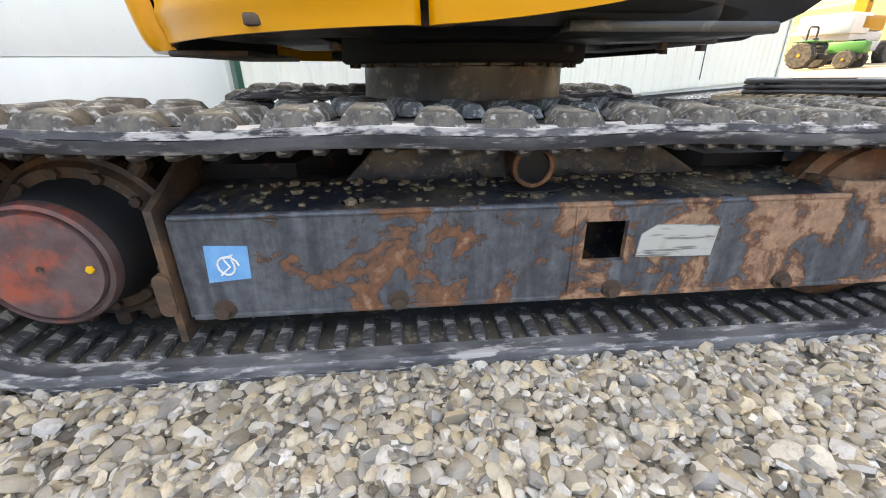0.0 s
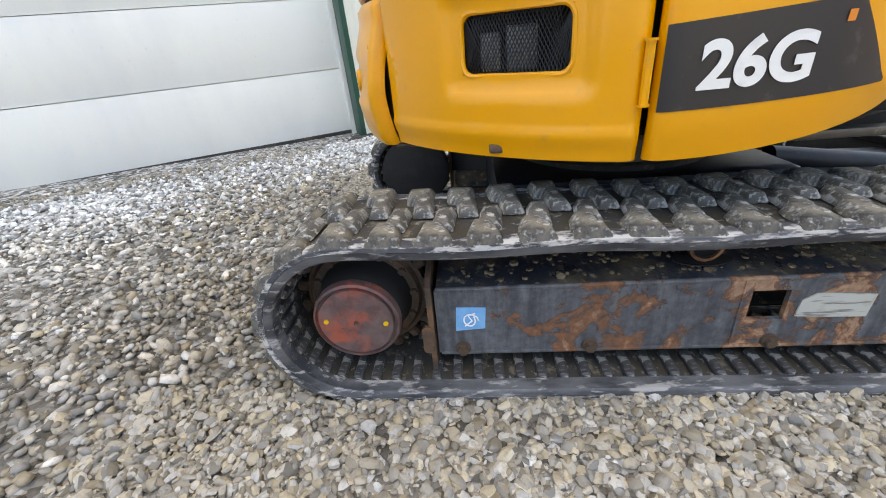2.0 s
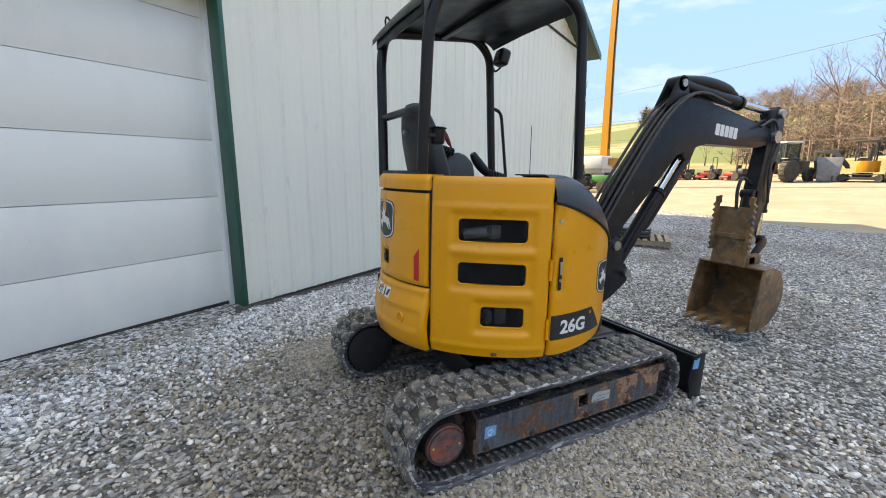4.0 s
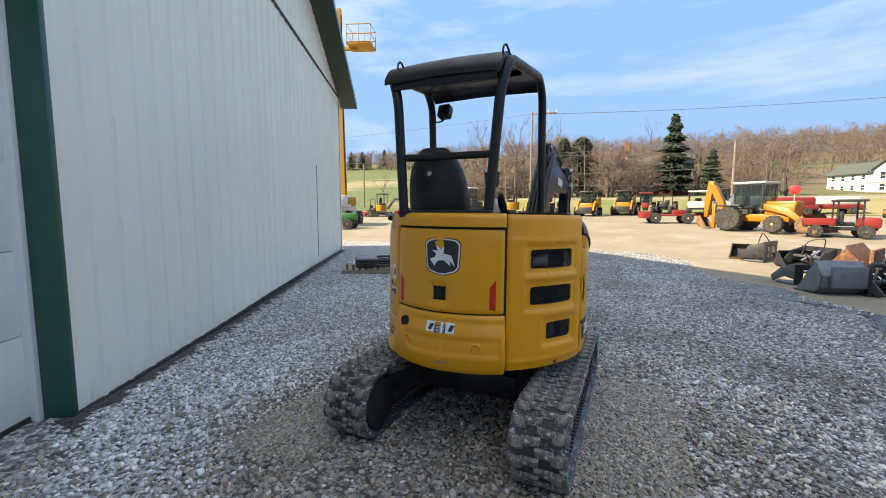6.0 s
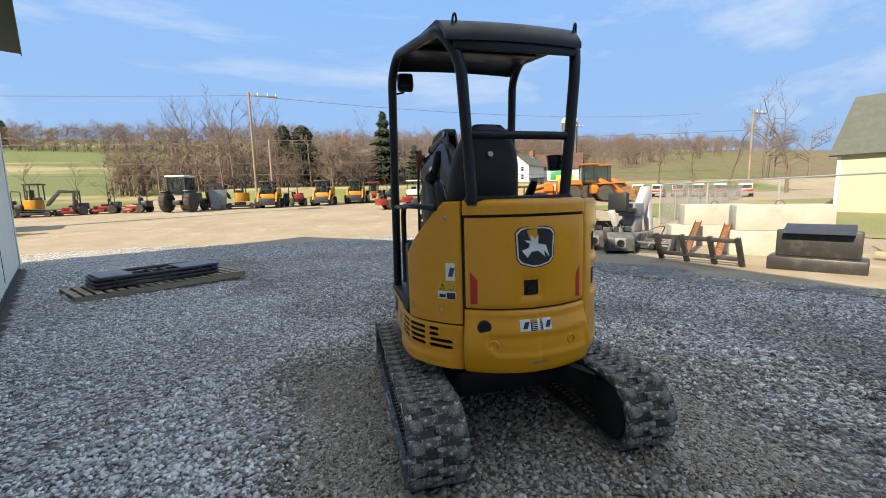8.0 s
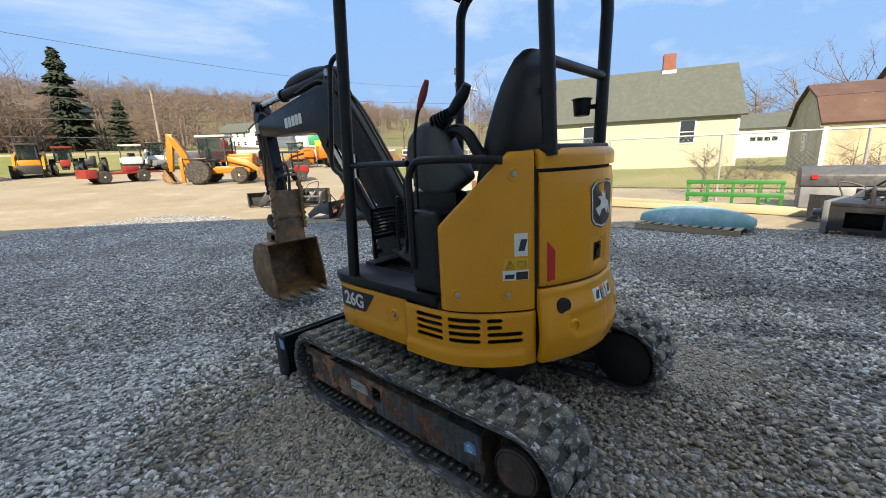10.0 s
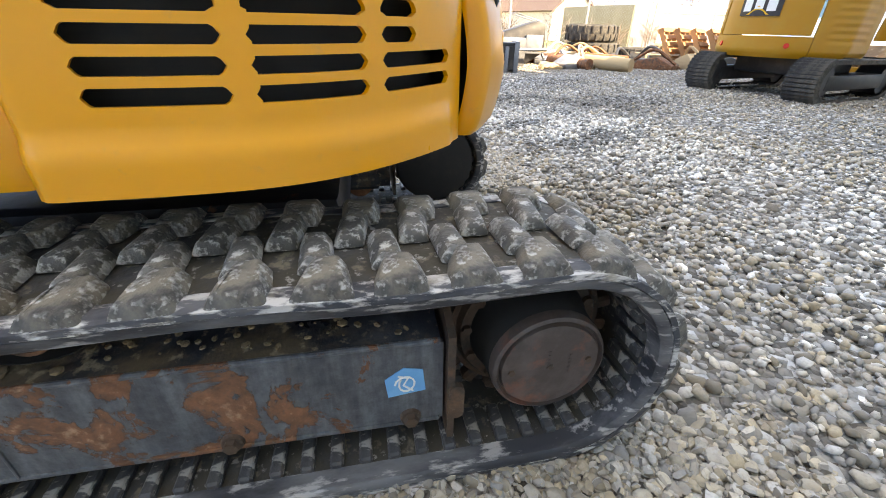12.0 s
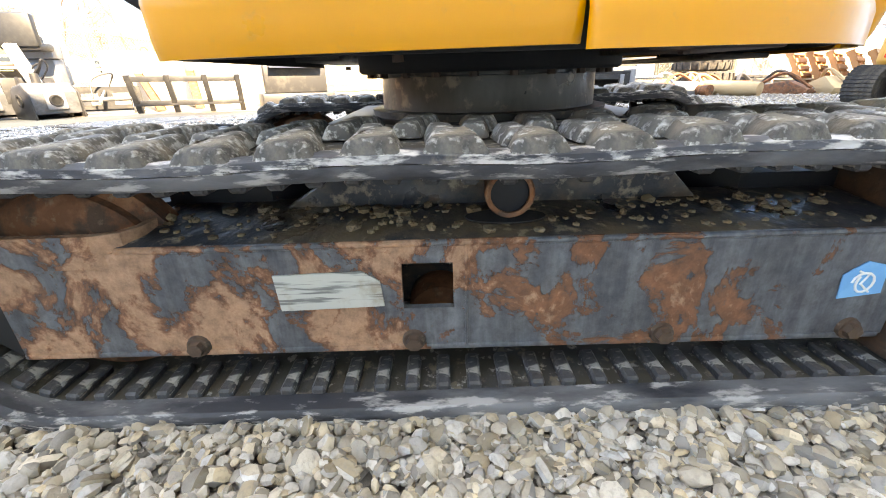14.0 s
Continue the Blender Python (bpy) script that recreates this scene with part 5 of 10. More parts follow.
bm = sheet(cw, lines(-30, 27.2, 0.8), lines(0.532, 0.873, 0.014), None, 0.03)
cwt = part("counterweight", bm, M_YELLOW, EX, "yellow cast counterweight with a scraped edge", 50)
def knob(th, z, r, mat, parent, name, dep=0.012, label=""):
    b = bmesh.new()
    p = Vector(cw(th, z, 0.0))
    n = Vector((math.sin(radians(th)), -math.cos(radians(th)), 0))
    lathe(b, p - n * 0.004, n, [(-0.01, r * 1.15), (0.006, r * 1.12), (0.010, r), (0.011, r * 0.92), (0.010, r * 0.82), (0.0145 - dep, r * 0.76), (0.0145 - dep, 0)], 28)
    return part(name, b, mat, parent, label)
# raised near-black disc; the hole's shade is in its colour
knob(-21.6, 0.785, 0.034, M_DARK, cwt, "filler_hole", 0.004, "black disc in place of a shaded filler hole")
knob(-18.0, 0.69, 0.026, M_YELLOW, cwt, "boss", 0.012)
knob(14.8, 0.69, 0.026, M_YELLOW, cwt, "boss", 0.012)
b = bmesh.new()
for i in range(9):
    th = -3.2 + i * 0.8 + RNG.uniform(-0.2, 0.2)
    w = RNG.uniform(0.35, 0.75)
    lo, hi = 0.588 + RNG.uniform(-0.004, 0.004), 0.598 + RNG.uniform(-0.004, 0.006)
    vs = [b.verts.new(cw(t, z, -0.0012)) for t, z in ((th - w, lo), (th + w, lo), (th + w * 0.8, hi), (th - w * 0.7, hi))]
    b.faces.new(vs)
part("paint_scrape", b, M_STEEL, cwt, "bare metal scrape in the yellow paint")


def decal(fn, u0, u1, v0, v1, mat, parent, name, label="", lift=0.0015, skew=0.0):
    b = sheet(lambda u, v, d: fn(u + skew * (v - v0), v, d - lift), lines(u0, u1, 1.2), lines(v0, v1, 0.03), None, 0.001)
    return part(name, b, mat, parent, label)


wd = decal(cw, -7.8, 5.4, 0.765, 0.825, M_DECALW, cwt, "warning_label", "white, black and orange warning label")
decal(cw, -3.6, 1.5, 0.766, 0.808, M_DECALB, wd, "label_text_block", lift=0.0028)
decal(cw, -3.6, 1.5, 0.808, 0.824, M_ORANGE, wd, "label_header", lift=0.0028)
for u0 in (-6.8, 2.6):
    decal(cw, u0, u0 + 1.8, 0.777, 0.812, M_DECALB, wd, "label_pictogram", lift=0.0028, skew=30)
for i in range(4):
    decal(cw, -3.0, 0.9, 0.772 + i * 0.009, 0.775 + i * 0.009, M_DECALW, wd, "label_line", lift=0.004)

# engine hood with its band
def hd(u, v, d):
    out = 0.004 - 0.010 * max(0, (v - 1.30) / 0.1) ** 2
    e = min(u + 29.4, 26.6 - u)
    if e < 1.2:
        out -= 0.009 * (1 - e / 1.2) ** 2
    if v < 0.90:
        out -= (0.90 - v) * 0.5
    out -= 0.009 * dent(u, -7.0, 2.0, 0.9) * dent(v, 0.938, 1.052, 0.012) 
    return skin(u, v, d - out)


bm = sheet(hd, lines(-29.4, 26.6, 0.8, (-5.6, 0.6)), lines(0.884, 1.372, 0.016, (0.952, 1.036)), lambda u, v: -5.6 < u < 0.6 and 0.952 < v < 1.036, 0.012)
hood = part("engine_hood", bm, M_YELLOW, EX, "yellow rear engine hood", 50)
part("latch_pocket", boxes((-0.085, 0.018, -0.755, -0.725, 0.944, 1.044), bevel=0.004), M_DARK, hood)
b = cyl(bmesh.new(), (-0.022, -0.772, 1.012), (-0.022, -0.760, 1.012), 0.011)
cyl(b, (-0.035, -0.77, 0.985), (-0.035, -0.76, 0.985), 0.022)
part("hood_latch", b, M_BLACK, hood, "black hood latch with a key cylinder")
for u0, u1, sk in ((20.2, 22.9, 0), (-27.2, -24.3, 0)):
    b = sheet(lambda u, v, d: hd(u, v, d - 0.002), [u0, (u0 + u1) / 2, u1], lines(0.885, 1.085, 0.03), None, 0.001)
    for v in b.verts:
        th = math.degrees(math.atan2(v.co.x, -v.co.y))
        t = (th - u0) / (u1 - u0)
        if u0 < 0:
            t = 1 - t
        if v.co.z > 1.04:
            v.co.z = 1.04 + (v.co.z - 1.04) * max(0.0, min(1.0, t))
        if v.co.z < 0.90:
            v.co.z = 0.905 - 0.02 * t
    part("rear_reflector", b, M_RED, hood, "red reflector strip")
def badge_shape(w, h):
    return [(-0.50 * w, 0.34 * h), (-0.40 * w, 0.455 * h), (-0.2 * w, 0.49 * h), (0.2 * w, 0.49 * h), (0.40 * w, 0.455 * h), (0.50 * w, 0.34 * h), (0.46 * w, -0.30 * h), (0.36 * w, -0.42 * h), (0.1 * w, -0.50 * h), (-0.1 * w, -0.50 * h), (-0.36 * w, -0.42 * h), (-0.46 * w, -0.30 * h)]


def badge(parent, fn, cu, cv, w, h, per_u):
    """A shield badge on a bent surface: black field, white rim and a plain pale leaping shape."""
    def lay(poly, mat, name, lift, label=""):
        b = bmesh.new()
        f = b.faces.new([b.verts.new(fn(cu + x / per_u, cv + y, -lift)) for x, y in poly])
        r = bmesh.ops.extrude_face_region(b, geom=[f])
        c = Vector(fn(cu, cv, 0))
        n = Vector((c.x, c.y, 0)).normalized()
        for v in r["geom"]:
            if isinstance(v, bmesh.types.BMVert):
                v.co += n * 0.0012
        return part(name, b, mat, parent if name == "badge" else root, label, 0)
    root = None
    root = lay(badge_shape(w, h), M_DECALB, "badge", 0.001, "black shield badge with a white rim and pale shape")
    lay(badge_shape(w * 0.95, h * 0.95), M_DECALW, "badge_rim", 0.0024)
    lay(badge_shape(w * 0.88, h * 0.88), M_DECALB, "badge_field", 0.0036)
    s = min(w, h)
    body = [(-0.36, -0.08), (-0.20, -0.02), (-0.16, 0.07), (-0.30, 0.16), (-0.12, 0.15), (-0.16, 0.30), (-0.02, 0.18), (0.06, 0.28), (0.04, 0.08), (0.26, 0.03), (0.36, -0.26), (0.20, -0.09), (0.24, -0.25), (0.06, -0.10), (-0.12, -0.11), (-0.22, -0.25)]
    lay([(x * s, y * s) for x, y in body], M_DECALW, "badge_shape", 0.0048)
    return root


badge(hood, hd, -0.8, 1.213, 0.232, 0.222, math.pi / 180 * 0.772)

def bd(u, v, d):
    out = 0.008 - 0.02 * max(0, (v - 1.435) / 0.03) ** 2
    e = min(u + 30.2, 27.2 - u)
    if e < 1.2:
        out -= 0.010 * (1 - e / 1.2) ** 2
    return skin(u, v, d - out)


bm = sheet(bd, lines(-30.2, 27.2, 0.9), lines(1.388, HZ1 + 0.005, 0.012), None, 0.10)
part("hood_top_band", bm, M_YELLOW, EX, "yellow top band of the hood", 50)
# near-black sheet behind the rear panels puts shade into their seams
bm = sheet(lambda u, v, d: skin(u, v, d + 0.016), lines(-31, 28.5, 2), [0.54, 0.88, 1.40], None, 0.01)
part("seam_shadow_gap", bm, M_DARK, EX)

# right louvre panel
W1, W2, W3 = (39.2, 67.2, 1.142, 1.258), (39.4, 67.2, 0.925, 1.038), (49.2, 67.2, 0.706, 0.814)


def ln_(u, v, d):
    out = 0.0
    e = min(u - 27.8, 77.0 - u)
    if e < 1.6:
        out -= 0.012 * (1 - e / 1.6) ** 2
    if v > 1.43:
        out -= 12 * (v - 1.43) ** 2
    if v < 0.60:
        out -= 0.12 * (0.60 - v) - 0.004 * dent(v, 0.575, 0.60, 0.01)
    out -= 0.007 * dent(v, 1.335, 1.50, 0.012) * 0.5
    for a, b_, c, e_ in (W1, W2, W3):
        out -= 0.012 * dent(u, a - 1.6, b_ + 1.6, 2.2) * dent(v, c - 0.022, e_ + 0.022, 0.018)
    if v < 0.62:
        v += (0.012 + 0.006 * (u - 27.8) / 49.2) * (0.62 - v) / 0.088
    return skin(u, v, d - out)


um = sorted({x for w in (W1, W2, W3) for x in w[:2]})
vm = sorted({x for w in (W1, W2, W3) for x in w[2:]})
bm = sheet(ln_, lines(27.8, 77.0, 0.8, um), lines(0.532, HZ1, 0.013, vm), lambda u, v: any(a < u < b_ and c < v < e_ for a, b_, c, e_ in (W1, W2, W3)), 0.008)
louv = part("louvre_panel", bm, M_YELLOW, EX, "yellow side panel with three meshed openings", 50)
for a, b_, c, e_ in (W1, W2, W3):
    # rounded inner rim, wire mesh and what shows behind
    b = bmesh.new()
    ring = rounded((b_ - a) - 0.2, (e_ - c) - 0.002, 0.018 , 5)
    cu, cv = (a + b_) / 2, (c + e_) / 2
    k = 0.0127
    pts = rounded((b_ - a) * k + 0.006, (e_ - c) + 0.006, 0.026, 5)
    tube(b, [ln_(cu + x / k, cv + y, 0.004) for x, y in pts], 0.006, 8, True)
    part("opening_rim", b, M_YELLOW, louv)
    b = bmesh.new()
    n = 30
    for i in range(n + 9):
        for s in (1, -1):
            u0 = a + (b_ - a) * (i - 4) / n
            p0, p1 = (u0, c), (u0 + s * (e_ - c) / k * 0.55, e_)
            q = [(min(max(x, a), b_), y) for x, y in (p0, p1)]
            if abs(q[0][0] - q[1][0]) < 0.5:
                continue
            tube(b, [skin(q[0][0], q[0][1], 0.020), skin((q[0][0] + q[1][0]) / 2, (q[0][1] + q[1][1]) / 2, 0.020), skin(q[1][0], q[1][1], 0.020)], 0.0012, 4)
    part("wire_mesh", b, M_BLACK, louv, "black expanded wire mesh")
# plain near-black sheet closes the view behind the meshed openings
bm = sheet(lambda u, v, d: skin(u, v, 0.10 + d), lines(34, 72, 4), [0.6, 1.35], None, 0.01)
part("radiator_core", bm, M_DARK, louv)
part("coolant_pipe", cyl(bmesh.new(), skin(40, 1.17, 0.09), skin(51, 1.19, 0.07), 0.03), M_RADI, louv, "grey metal engine pipe behind the mesh")
for bx in ((0.47, 0.52, -0.40, -0.34, 1.15, 1.22), (0.50, 0.54, -0.43, -0.39, 0.71, 0.78), (0.54, 0.565, -0.38, -0.32, 0.71, 0.79)):
    part("engine_block", box(bmesh.new(), *bx, 0.005), M_RADI, louv)
for v in (1.010, 0.700):
    bm = bmesh.new()
    p = [skin(76.9, v - 0.05, -0.003), skin(76.9, v + 0.05, -0.003)]
    tube(bm, p, 0.008, 8)
    for vv in (-0.052, 0.048):
        tube(bm, [skin(76.9, v + vv, -0.004), skin(76.9, v + vv + 0.004, -0.004)], 0.011, 8)
    part("door_hinge", bm, M_YELLOW, louv)

# right front door with a curved top, and the dark hood above it
def top_curve(u):
    k = max(0.0, min(1.0, (u - 78) / 40))
    return 1.343 - 0.225 * k ** 1.35


def door_foot(u):
    return 0.550 + 0.085 * max(0.0, (u - 78) / 42) ** 1.6


def fd(u, v, d):
    t = top_curve(u)
    z0 = door_foot(u)
    z = z0 + v * (t - z0)
    out = 0.0
    e = min(u - 78.0, 120.5 - u)
    if e < 2.0:
        out -= 0.014 * (1 - e / 2.0) ** 2
    if z < z0 + 0.06:
        out -= 0.16 * (z0 + 0.06 - z)
    out -= 0.006 * dent(u, 80.0, 82.6, 0.8) * dent(z, 0.895, 1.082, 0.02)
    out -= 0.006 * dent(u, 79.2, 81.6, 1.0) * dent(z, 1.232, 1.282, 0.02)
    r = plan(u) - 0.03 * max(0, (u - 98) / 21) ** 2 - d + out
    a = radians(u)
    return (r * math.sin(a), -r * math.cos(a), z)


def fdz(u, z, d):
    return fd(u, (z - door_foot(u)) / (top_curve(u) - door_foot(u)), d)


bm = sheet(fd, lines(78.0, 120.5, 0.8), [i / 40 for i in range(41)], None, 0.012)
fdoor = part("fuel_door", bm, M_YELLOW, EX, "yellow side door with latch and model number", 50)
b = bmesh.new()
prism(b, rounded(0.022, 0.17, 0.008, 4), "z", 0, 0.004)
part("door_latch", b, M_DARK, fdoor, "black recessed latch", m=Matrix.Translation(fdz(81.3, 0.988, -0.003)) @ Matrix(((0.0, 0, 1, 0), (1, 0, 0, 0), (0, 1, 0, 0), (0, 0, 0, 1))) @ Matrix.Rotation(radians(8), 4, "Y"))
part("latch_handle", tube(bmesh.new(), [fdz(81.3, 1.05, -0.008), fdz(81.3, 0.985, -0.013)], 0.007, 8), M_STEEL, fdoor, "bare metal latch handle")
part("latch_screw", cyl(bmesh.new(), fdz(81.3, 0.955, -0.004), fdz(81.3, 0.955, -0.014), 0.008), M_STEEL, fdoor)
b = cyl(bmesh.new(), fdz(80.3, 1.256, -0.002), fdz(80.3, 1.256, -0.008), 0.010)
part("door_lock", b, M_STEEL, fdoor, "small round lock cylinder")
def decal_r(u, v, d):
    """The model decal: its top ends at a corner, from which it slants down to a tip ahead."""
    lo, hi = 0.636 + (u - 78.6) * 0.0007, 0.768 + (u - 78.6) * 0.0009
    if u > 100.5:
        hi = lo + (hi - lo) * max(0.04, 1 - (u - 100.5) / 8.0)
    return fdz(u, lo + (hi - lo) * v, d - 0.002)


b = sheet(decal_r, lines(78.7, 108.4, 0.9), [i / 8 for i in range(9)], None, 0.001)
model_r = part("model_decal", b, M_DECALB, fdoor, "black model number decal")
def bent_writing(text, size, mat, parent, fn, cu, cz, per_u, name, slope=0.0, bold=0.003):
    """Lettering laid on a bent surface."""
    ob = writing(text, size, mat, parent, Matrix.Identity(4), name, 0.0006, 0.0, bold)
    for v in ob.data.vertices:
        x, y, z = v.co
        v.co = fn(cu + x / per_u, cz + y + slope * x, -0.0045 - z)
    ob.data.update()
    return ob


bent_writing("26G", 0.098, M_DECALW, model_r, fdz, 89.6, 0.704, 0.0126, "model_number", 0.03)
decal(lambda u, v, d: fdz(u, v, d), 99.0, 100.0, 0.752, 0.768, M_ORANGE, fdoor, "orange_mark", lift=0.004)
badge(fdoor, lambda u, v, d: fdz(u, v, d), 109.2, 0.938, 0.158, 0.186, math.pi / 180 * 0.70)

def dome(u, v, d):
    """The black hood: from the door's top edge up and over."""
    a = radians(u)
    z0 = top_curve(u) + 0.004
    k = v
    rise = 1.478 - 0.30 * max(0, (u - 84) / 37) ** 2.2
    r0 = plan(u) - 0.03 * max(0, (u - 98) / 21) ** 2 + 0.004
    ang = k * math.pi / 2
    rr = r0 - 0.16 * (1 - math.cos(ang))
    z = z0 + (rise - z0) * math.sin(ang)
    rr -= d * math.cos(ang)
    z -= d * math.sin(ang)
    if k > 1:
        rr = r0 - 0.16 - (k - 1) * 0.34
        z = rise - d
    return (rr * math.sin(a), -rr * math.cos(a), z)


bm = sheet(dome, lines(77.5, 120, 1.5), [i / 10 for i in range(11)] + [1.5, 2.0], None, 0.008)
part("side_hood", bm, M_HOOD, EX, "dark plastic hood over the hydraulic bay", 60)
b = tube(bmesh.new(), [fd(u, 1.0, -0.004) for u in lines(78, 119.5, 1.5)], 0.009, 8)
part("hood_gasket", b, M_BLACK, EX)
# deck over the engine bay, behind and right of the seat
bm = bmesh.new()
ring = [skin(t, 1.452, 0.02) for t in range(-30, 78, 4)]
poly = [(p[0], p[1]) for p in ring] + [(0.42, 0.30), (0.24, 0.30), (0.22, -0.30), (-0.38, -0.42)]
prism(bm, poly, "z", 1.36, 1.452)
part("engine_deck", bm, M_BLACK, EX)
bm = bmesh.new()
box(bm, 0.22, 0.60, -0.25, 0.36, 0.55, 1.1, 0.03)
part("bay_wall", bm, M_BLACK, EX)

# left skirt with slots, front skirt, side panel
LS0, LS1 = -84.2, -30.8
SLOT_Z = 0.746
SLOT_ENDS = ((-77.0, 1), (-64.0, -1), (-62.0, 1), (-50.0, -1), (-48.0, 1), (-42.5, -1), (-35.5, -1))
def slots(u, v):
    for k in range(4):
        zc = SLOT_Z - k * 0.0325
        if abs(v - zc) < 0.0102:
            if (-77.0 < u < -64.0) or (-62.0 < u < -50.0) or (-48.0 < u < (-42.5, -42.5, -35.5, -35.5)[k]):
                return True
    return False


vmk = sorted({round(SLOT_Z - k * 0.0325 + s, 5) for k in range(4) for s in (0.0102, 0.0, -0.0102)})
def ls(u, v, d):
    out = 0.002
    e = min(u - LS0, LS1 - u)
    if e < 1.5:
        out -= 0.010 * (1 - e / 1.5) ** 2
    if v > 0.755:
        out -= 9 * (v - 0.755) ** 2
    out += 0.010 * dent(v, 0.50, 0.588, 0.014) * dent(u, -92, -36, 2)
    # rounded slot ends
    for ue, s in SLOT_ENDS:
        if abs(u - ue) < 0.02:
            for k in range(4):
                dz = v - (SLOT_Z - k * 0.0325)
                if abs(abs(dz) - 0.0102) < 1e-4 and not (ue == -42.5 and k > 1) and not (ue == -35.5 and k < 2):
                    u, v = u + s * 0.42, v - math.copysign(0.0028, dz)
                    break
            break
    return skin(u, v, d - out)


bm = sheet(ls, lines(LS0, LS1, 0.9, tuple(q for ue, s in SLOT_ENDS for q in (ue, ue + s * 0.8))), lines(0.532, 0.778, 0.012, vmk), slots, 0.008)
lsk = part("slotted_skirt", bm, M_YELLOW, EX, "yellow lower side cover with cooling slots", 50)
# near-black sheet stands in for the shade behind the slots
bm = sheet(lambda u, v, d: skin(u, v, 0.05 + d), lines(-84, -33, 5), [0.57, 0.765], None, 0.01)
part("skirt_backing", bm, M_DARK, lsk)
# dark backing added inside the front skirt so that its gap stays shaded
part("frame_rail", boxes((-0.60, -0.575, -0.10, 0.50, 0.535, 0.785), (-0.60, 0.18, 0.49, 0.51, 0.535, 0.785)), M_DARK, EX, "dark backing added inside the front skirt")

def fs(u, v, d):
    """Front-left skirt: u is y."""
    out = 0.0
    e = min(u + 0.062, 0.53 - u)
    if e < 0.02:
        out -= 0.010 * (1 - e / 0.02) ** 2
    if v < 0.60:
        out -= 0.10 * (0.60 - v)
    out += 0.004 * dent(v, 0.55, 0.60, 0.012)
    b_ = -0.03 * max(0, (u - 0.35) / 0.18) ** 2
    return (-(0.632 + out + b_ - d), u, v + (0.045 - 0.06 * (u - 0.08)) * (1 - (v - 0.53) / 0.26) * (0.6 - 0.45 * dent(v, 0.0, 0.56, 0.07)))


bm = sheet(fs, lines(-0.062, 0.53, 0.015), lines(0.532, 0.785, 0.013), None, 0.012)
fsk = part("front_skirt", bm, M_YELLOW, EX, "yellow lower front cover with model number", 50)
b = sheet(lambda u, v, d: fs(u, v, d - 0.002), lines(0.175, 0.527, 0.02), lines(0.640, 0.760, 0.02), None, 0.001)
for v in b.verts:
    if v.co.y < 0.28:
        k = (v.co.z - 0.655) / 0.11
        v.co.y = max(v.co.y, 0.215 + 0.045 * (1 - k) - (0.045 * k))
ml = part("model_decal", b, M_DECALB, fsk, "black model number decal")
writing("26G", 0.105, M_DECALW, ml, Matrix.Translation((-0.6365, 0.355, 0.705)) @ Matrix(((-0.03, 0, -1, 0), (-1, 0, 0.03, 0), (0, 1, 0, 0), (0, 0, 0, 1))), "model_number", 0.001, 0.0, 0.0026)
def mount(p, n, parent):
    b = bmesh.new()
    lathe(b, Vector(p) - Vector(n) * 0.004, n, [(-0.004, 0.032), (0.003, 0.030), (0.0065, 0.026), (0.0065, 0.023), (0.002, 0.017), (0.002, 0.0)], 24)
    boss = part("mounting_boss", b, M_YELLOW, parent, "", 60)
    b = lathe(bmesh.new(), Vector(p) - Vector(n) * 0.003, n, [(0, 0.013), (0.006, 0.012), (0.009, 0.009), (0.009, 0)], 14)
    part("mounting_bolt", b, M_STEEL, boss)
mount((-0.635, 0.02, 0.69), (-1, 0, 0), fsk)

# tall side panel with a slanted front edge
def sp(u, v, d):
    k = (v - 0.872) / (HZ1 - 0.872)
    z = v
    front = -64.5
    if z > 1.16:
        front = -64.5 + (z - 1.16) / (HZ1 - 1.16) * 25.5
    th = -31.0 + (u / 1.0) * (front + 31.0)
    out = 0.0
    e = min(u, 1 - u)
    if e < 0.05:
        out -= 0.012 * (1 - e / 0.05) ** 2
    if v > 1.43:
        out -= 10 * (v - 1.43) ** 2
    return skin(th, z, d - out)


bm = sheet(sp, [i / 40 for i in range(41)], lines(0.788, HZ1, 0.015), None, 0.03)
side = part("side_panel", bm, M_YELLOW, EX, "yellow side panel with warning decals", 50)
for th, z in ((-40.5, 0.862), (-57.5, 0.862), (-38, 1.372)):
    n = Vector((math.sin(radians(th)), -math.cos(radians(th)), 0))
    mount(skin(th, z, 0.0), n, side)
decal(skin, -38.2, -33.8, 1.030, 1.128, M_DECALW, side, "instruction_label", "white instruction label")
decal(skin, -37.0, -34.9, 1.053, 1.103, M_GREYPL, side, "label_pictogram", lift=0.003, skew=20)
yl = decal(skin, -41.8, -33.6, 0.976, 1.021, M_YDECAL, side, "caution_label", "yellow caution label")
b = bmesh.new()
tri = [skin(-39.8, 1.014, -0.004), skin(-41.2, 0.982, -0.004), skin(-38.4, 0.982, -0.004)]
tube(b, tri, 0.0018, 4, True)
tube(b, [skin(-39.8, 1.005, -0.004), skin(-39.8, 0.992, -0.004)], 0.0018, 4)
tube(b, [skin(u, v, -0.004) for u, v in ((-37.2, 0.986), (-37.2, 1.010), (-35.8, 1.006), (-34.6, 1.010), (-34.6, 0.986), (-35.8, 0.982))], 0.0012, 4, True)
part("label_pictogram", b, M_DECALB, yl)
wl2 = decal(skin, -42.2, -33.5, 0.926, 0.970, M_DECALW, side, "crush_label", "black and white crush hazard label")
decal(skin, -41.6, -38.5, 0.934, 0.953, M_DECALB, wl2, "label_pictogram", lift=0.003, skew=12)
decal(skin, -37.8, -33.8, 0.928, 0.962, M_DECALB, wl2, "label_text_block", lift=0.003)

